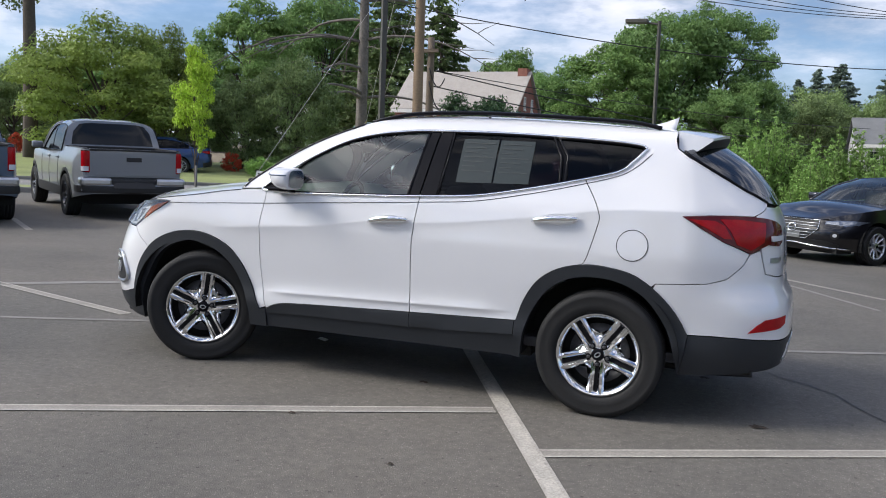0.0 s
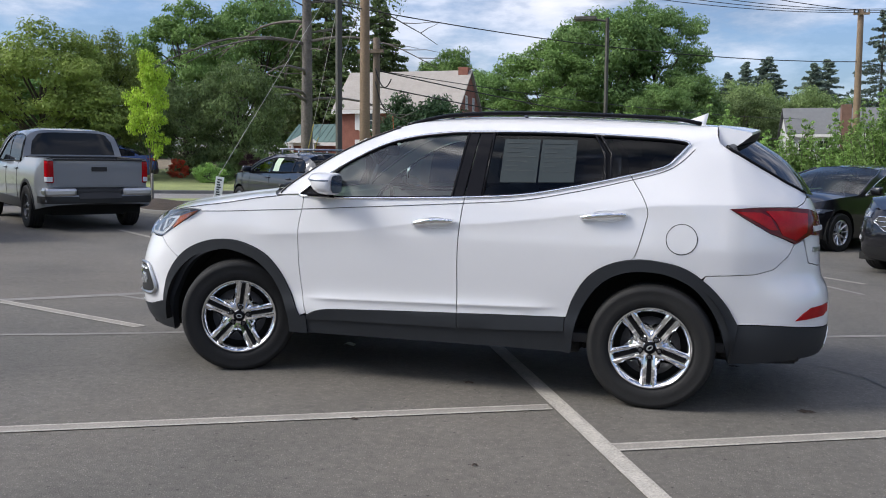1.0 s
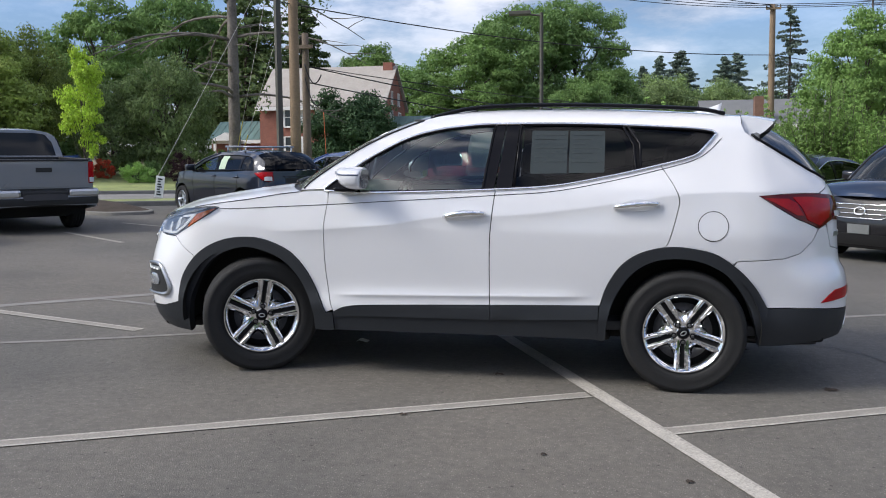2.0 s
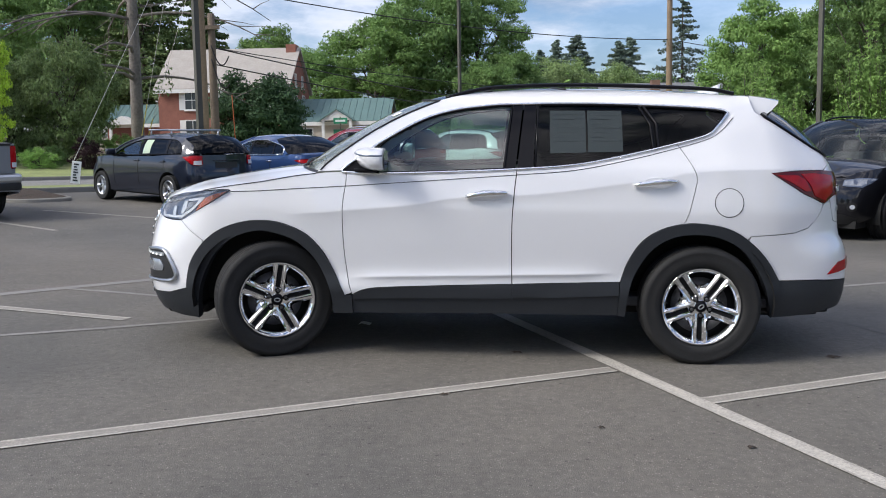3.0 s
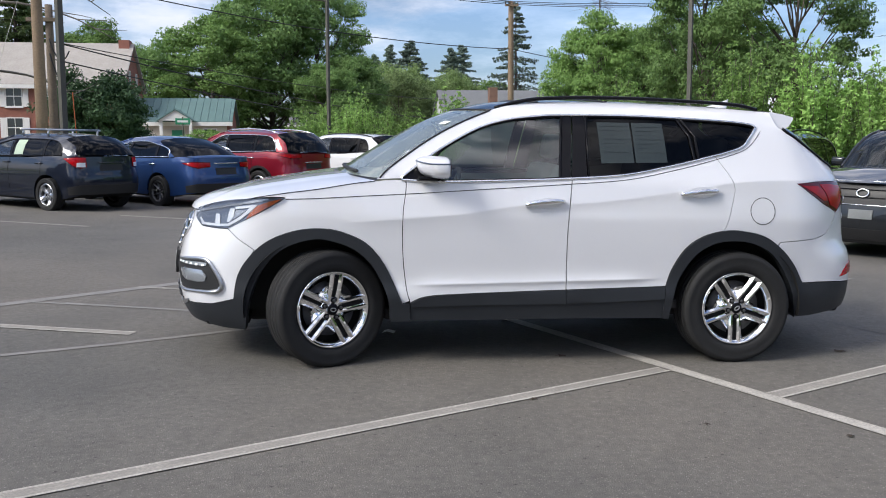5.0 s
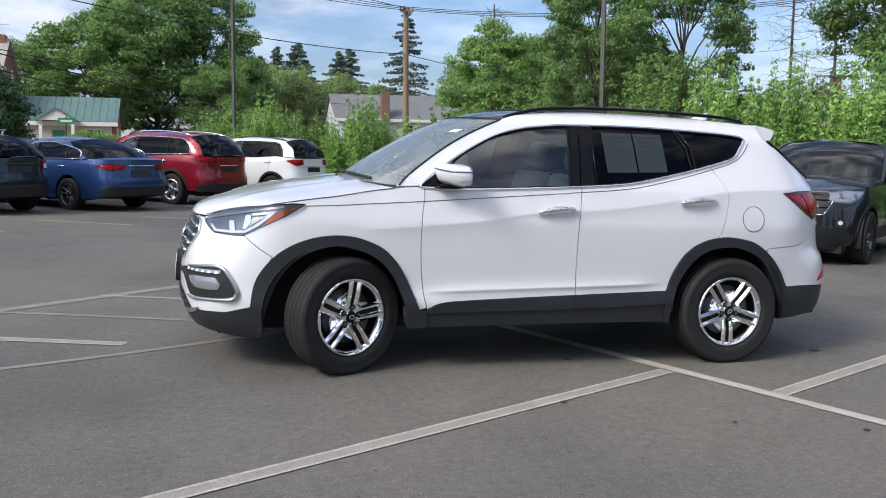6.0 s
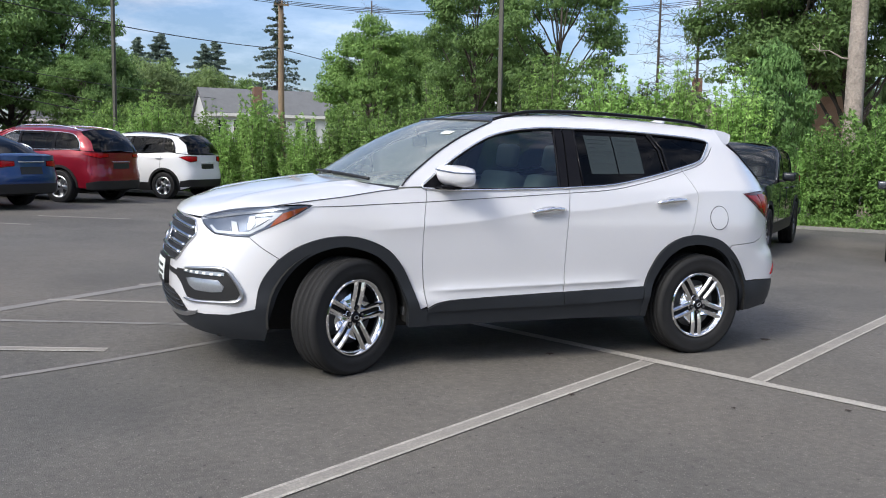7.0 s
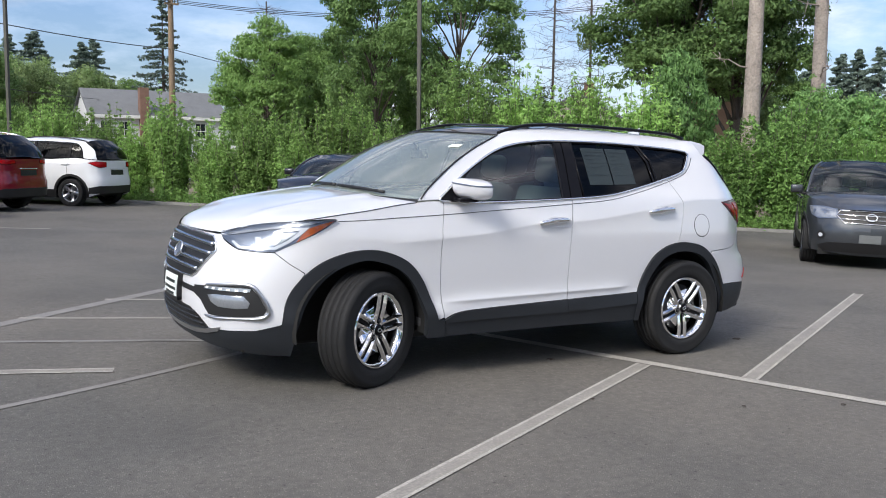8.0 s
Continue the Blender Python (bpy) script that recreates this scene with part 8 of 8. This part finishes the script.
def stand(ob, x, y, s=1.0, turn=0.0, sink=.1, sz=None, deep=True):
    return pose(x, y, ground_z(x, y) - (bank(x, y) if deep else 0) - sink, 0, 0, turn) @ Matrix.Diagonal((s, s, sz or s, 1))


def plant(ob, places, deep=True):
    """Sets ob on the first place and copies on the others: (x, y, scale, turn[, scale of height])."""
    for k, (x, y, s, turn, *sz) in enumerate(places):
        m = stand(ob, x, y, s, turn, sz=sz[0] if sz else None, deep=deep)
        if k == 0:
            first, ob.matrix_basis = m, Matrix()
        else:
            copy_thing(ob, m)
    ob.matrix_basis = first


# models about ten metres tall, scaled where they stand
oak = broadleaf(11, 9.5, 5.2, 1.6, 44000, .17, "oak", .28, 22, gaps=.22, label="broad yellow-green oak tree")
plant(oak, [(-23.5, 24.6, 0.66, 0, 0.63), (-23.2, 28.6, 0.41, 73, 0.65)])
maple = broadleaf(12, 11.5, 4.6, .7, 40000, .185, "maple", .24, 32, gaps=.08, spray=9, reach=.36, label="mid-green maple tree with a full crown")
plant(maple, [(-36.9, 57.9, 0.91, 0, 1.18), (-22.6, 85.8, 0.95, 73, 1.13), (-9.9, 70.9, 1.06, 146, 1.04), (20.4, 103.6, 0.96, 219, 0.82), (14.0, 43.2, 0.60, 292, 0.81), (18.0, 48.5, 0.5, 5, 0.8), (18.0, 46.7, 0.57, 78, 0.79), (22.2, 39.1, 0.45, 151, 0.74), (35.3, 25.1, 0.47, 224, 0.61)])
deep = broadleaf(13, 11.0, 5.0, .4, 42000, .19, "deep", .26, 34, gaps=.06, spray=9, reach=.36, label="dark green tree with a dense crown")
plant(deep, [(-36.2, 69.7, 0.95, 0, 1.49), (-34.4, 74.0, 0.93, 73, 1.32), (-39.7, 39.6, 1.06, 146, 0.59), (-32.3, 43.0, 0.79, 219, 0.59), (-14.9, 72.1, 0.63, 292, 0.89), (-5.6, 75.3, 1.19, 5, 1.39), (-0.6, 69.5, 0.6, 78, 0.73), (21.2, 47.4, 0.57, 151, 0.91), (19.7, 60.6, 0.6, 224, 0.8), (23.9, 47.2, 0.47, 297, 0.73), (31.2, 26.8, 0.38, 10, 0.62), (1.0, 73.9, 0.74, 83, 0.87)])
dusty = broadleaf(14, 6.5, 4.0, .2, 28000, .15, "dusty", .16, 28, gaps=.05, spray=9, reach=.36, label="rounded dusty green tree")
plant(dusty, [(-17.4, 29.6, 0.53, 0, 0.82), (-19.4, 28.8, 0.44, 73, 0.68), (-32.9, 29.5, 0.58, 146, 0.72), (8.2, 98.1, 1.12, 219, 1.55), (14.3, 100.5, 1.07, 292, 1.48), (4.5, 93.4, 0.91, 5, 1.24), (30.4, 23.2, 0.37, 78, 0.88), (37.0, 22.9, 0.66, 151, 0.83), (23.2, 33.7, 0.47, 224, 0.73), (7.0, 88.4, 1.09, 297, 1.28)])
airy = broadleaf(15, 14.0, 5.0, 3.0, 34000, .17, "deep", .20, 26, gaps=.38, reach=.34, label="tall airy tree with gaps in its crown")
plant(airy, [(-1.3, 77.5, 0.88, 0, 1.18), (17.2, 36.1, 0.65, 73, 0.89), (19.8, 32.3, 0.71, 146, 0.89)])
plant(broadleaf(17, 5.0, 2.6, .4, 20000, .12, "maple", .1, 18, gaps=.1, label="low bushy green tree in front of a house"), [(24.0, 32.4, .95, 0), (29.0, 29.8, .8, 80), (30.8, 27.8, .95, 160)])
high = broadleaf(16, 12.5, 4.2, 3.4, 60000, .135, "deep", .24, 32, gaps=.1, spray=9, reach=.36, label="tall tree with a broad dark crown above a bare trunk")
plant(high, [(22.3, 19.6, 0.92, 0, 1.0), (24.2, 18.6, 0.80, 90, 1.02)])
spruce = conifer(21, 12, 3.5, 26000, .20, "spruce", label="tall dark spruce tree")
plant(spruce, [(6.7, 123.3, 1.45, 0, 1.14), (9.2, 127.2, 1.75, 73, 1.29), (11.6, 122.9, 1.9, 146, 1.31), (17.3, 122.3, 1.8, 219, 1.24), (19.6, 126.0, 1.75, 292, 1.31), (53.5, 37.6, 0.92, 5, 0.87), (53.1, 34.8, 0.9, 78, 0.83), (57.0, 36.2, 0.95, 151, 0.9), (56.1, 33.9, 0.92, 224, 0.89)])
hemlock = conifer(22, 15, 4.2, 17000, .26, "pine", base=3.2, trunk=.32, label="tall dark pine with long drooping boughs")
plant(hemlock, [(-28.9, 67.6, 1.44, 0, 1.16), (-25.9, 73.1, 1.12, 73, 1.11)])
plant(conifer(24, 15, 4.6, 8000, .22, "spruce", base=3.0, trunk=.26, sparse=.35, label="airy pine with layered boughs behind a white house"), [(18.2, 83.0, 1.0, 0, 1.02)])
scaly = bare_tree(31, 14, 4.6, .26, "tall old pine with scaly bark and bare limbs", 6, .30, pbr("grey scaly pine bark", (0.16, 0.143, 0.128), 0.95, var=0.4, scale=2.0, fine=12, bump=0.03), 40, 14)
plant(scaly, [(-16.8, 35.7, 1.2, 0, 1.26)])
dark = bare_tree(34, 15, 3.4, .36, "tall dark pine trunk with ragged tufts high up", 22, .52, BARK)
plant(dark, [(-26.8, 24.3, 0.9, 0, 1.0)])
thin = bare_tree(32, 12, 3.0, .13, "thin dying pine with bare twiggy boughs", 3, .30, boughs=130)
plant(thin, [(26.8, 33.6, 0.71, 0, 1.12), (29.6, 33.8, 0.8, 73, 1.19), (15.6, 47.2, 0.74, 146, 0.88)])
pale = bare_tree(33, 16, 2.6, .33, "tall bare trunk with pale scaly bark and dead stubs", 0, .3, boughs=16)
plant(pale, [(15.2, 10.3, 0.8, 0), (20.2, 12.0, 0.85, 73)])
sapling = broadleaf(41, 4.2, 1.0, 1.0, 9500, .075, "young", .05, 20, shape=1.9, gaps=.2, label="slender young tree with fresh lime-green leaves")
part("trunk_guard", mesh_of("trunk_guard", *tube([(0, 0, .0), (0, 0, .95)], .062, 8), CONCRETE), None, sapling, "pale grey trunk guard")
plant(sapling, [(-11.35, 13.65, 0.52, 0, 1.0)])
yew = broadleaf(42, 3.9, 2.3, .0, 34000, .12, "yew", .12, 34, gaps=0, shape=.7, reach=.42, label="large rounded dark evergreen shrub", name="shrub")
plant(yew, [(-12.5, 41.9, 1.08, 0, 1.22)])
bushy = broadleaf(43, 2.0, 1.2, .0, 9000, .075, "hedge", .05, 16, gaps=0, label="rounded light green garden shrub", name="shrub")
plant(bushy, [(-15.5, 30.5, 0.66, 0, 0.7), (-7.9, 48.0, 1.21, 73, 0.75), (-0.7, 25.6, 0.97, 146, 1.38), (-16.5, 25.6, 0.5, 219, 0.5), (0.5, 23.7, 0.82, 292, 1.25)], False)
ball = broadleaf(44, 1.7, .95, .0, 7000, .07, "deep", .05, 16, gaps=0, label="small clipped round evergreen shrub", name="shrub")
plant(ball, [(-17.3, 26.7, 0.39, 0, 0.55), (-16.7, 27.1, 0.47, 73, 0.6)], False)
red = broadleaf(45, 2.0, 1.1, .1, 6000, .08, "red", .05, 14, gaps=.1, label="small red-leaved ornamental shrub", name="shrub")
plant(red, [(-18.8, 27.1, 0.36, 0, 0.55), (-29.3, 26.1, 0.3, 73, 0.6)], False)
plum = broadleaf(46, 2.6, 1.3, .1, 8000, .08, "purple", .06, 16, gaps=.1, label="rounded dark purple-leaved shrub", name="shrub")
plant(plum, [(-14.9, 25.9, 0.45, 0, 0.56)], False)


# ---- the hedge ----
def hedge_shrub(seed, height, half, leaves, size, green="hedge"):
    """A shrub of upright feathery shoots: taller in the middle, leaning outwards at the sides."""
    g = np.random.default_rng(seed)
    root = thing("hedge_shrub", Matrix(), "bushy bright green hedge shrub with a pointed uneven top" if green == "hedge" else "dense deeper green hedge shrub with an uneven top", "shrub", "hedge along the lot")
    C, R, pieces = [], [], []
    for k in range(34):
        a, r = k * 2.39996, half * .82 * math.sqrt((k + .5) / 34)
        x, y = r * math.cos(a) + g.normal(0, .06), r * math.sin(a) + g.normal(0, .06)
        h = height * (1 - .42 * (r / half) ** 1.5) * g.uniform(.70, 1.03)
        lean = g.uniform(1.05, 1.55)
        h0 = height * g.uniform(.0, .25) if r > half * .4 else 0.0
        foot, tip = np.array([x * .45, y * .45, h0]), np.array([x * lean, y * lean, h])
        pieces.append(limb(foot, tip * np.array([1, 1, .97]), .014, .004, g, .08, 4))
        for t in np.linspace(.06, 1, 15):
            C.append(foot + (tip - foot) * t + g.normal(0, .05, 3) * (1.3 - t))
            R.append(half * (.34 - .25 * t ** 1.6) * g.uniform(.75, 1.25))
    counts = (leaves * np.array(R) ** 1.3 / np.sum(np.array(R) ** 1.3)).astype(int) + 3
    v, f = join(*pieces)
    part("stem", mesh_of("stem", v, f, BARK), None, root)
    part("leaves", leaf_mesh("leaves", C, R, counts, size, GREENS[green], seed, 1.0, .35, 3, .5, .8), None, root)
    return root


g = np.random.default_rng(77)
shrubs = [hedge_shrub(50 + k, h, w, 15500, .070) for k, (h, w) in enumerate(((2.9, .66), (3.5, .62), (2.4, .78), (3.8, .68)))]
shrubs += [hedge_shrub(60 + k, h, w, 15500, .080, "thicket") for k, (h, w) in enumerate(((3.1, .85), (3.5, .9)))]
spots = [[] for _ in shrubs]
for row, (off, step, lo, hi) in enumerate(((1.0, 1.12, -5.5, 33), (2.1, 1.7, -4, 33))):
    x = lo
    while x < hi:
        p = A39 @ Vector((x + g.normal(0, .12), off + g.normal(0, .15), 0))
        s = g.uniform(.66, 1.14) * (.95 if x < 3 else 1.0) * (1.08 if x > 11 else 1.0)
        if 13.0 < x < 14.4 or 10.0 < x < 10.9:
            s *= .66                    # low plants before the shed and the beige house
        elif 1.6 < x < 4.6:
            s = max(s, .98)             # full plants before the white house
        elif 6.9 < x < 12.2:
            s = min(s, .8)              # full pointed plants stand out among these
        spots[int(g.integers(4)) if x < 12.5 else 4 + int(g.integers(2))].append((p.x, p.y, s, g.uniform(0, 360)))
        x += step
for u, s, high_s in ((7.85, 1.1, 1.2), (9.4, 1.15, 1.17), (11.0, 1.1, 1.17)):
    p = A39 @ Vector((u, .8, 0))
    spots[3].append((p.x, p.y, s, 97 * u, high_s))
for ob, pl in zip(shrubs, spots):
    plant(ob, pl)
sumac = broadleaf(61, 4.6, 2.2, .5, 20000, .12, "sumac", .08, 18, gaps=.2, shape=.6, label="tall spreading bright green shrub behind the hedge", name="shrub")
plant(sumac, [(14.1, 11.7, 0.46, 0, 1.0), (17.7, 10.3, 0.53, 146, 0.84), (17.7, 8.6, 0.51, 219, 0.79)])
# weeds and long grass along the foot of the hedge
wg = np.random.default_rng(88)
feet = [A39 @ Vector((u, .16 + abs(wg.normal(0, .26)), 0)) for u in np.arange(-5.5, 33, .11)]
tufts = [np.array(on(p.x, p.y, .08 + wg.uniform(.02, .14))) for p in feet]
tagged(part("weeds", leaf_mesh("weeds", tufts, wg.uniform(.12, .34, len(tufts)), np.full(len(tufts), 60), .10, GREENS["thicket"], 88, 1.0, .1, 3, 0, .45)), "weeds and long grass at the foot of the hedge", "weeds", kind="stuff")
# unseen trees added on the far side, behind the walk, for dark reflections
for k, (ob, size) in enumerate(((deep, .8), (maple, .7), (deep, .95), (maple, .9), (deep, .75), (maple, .8), (deep, .9), (maple, .75))):
    copy_thing(ob, stand(ob, -34 + 10 * k, -34 - 3 * math.sin(2.1 * k), size, 47 * k))
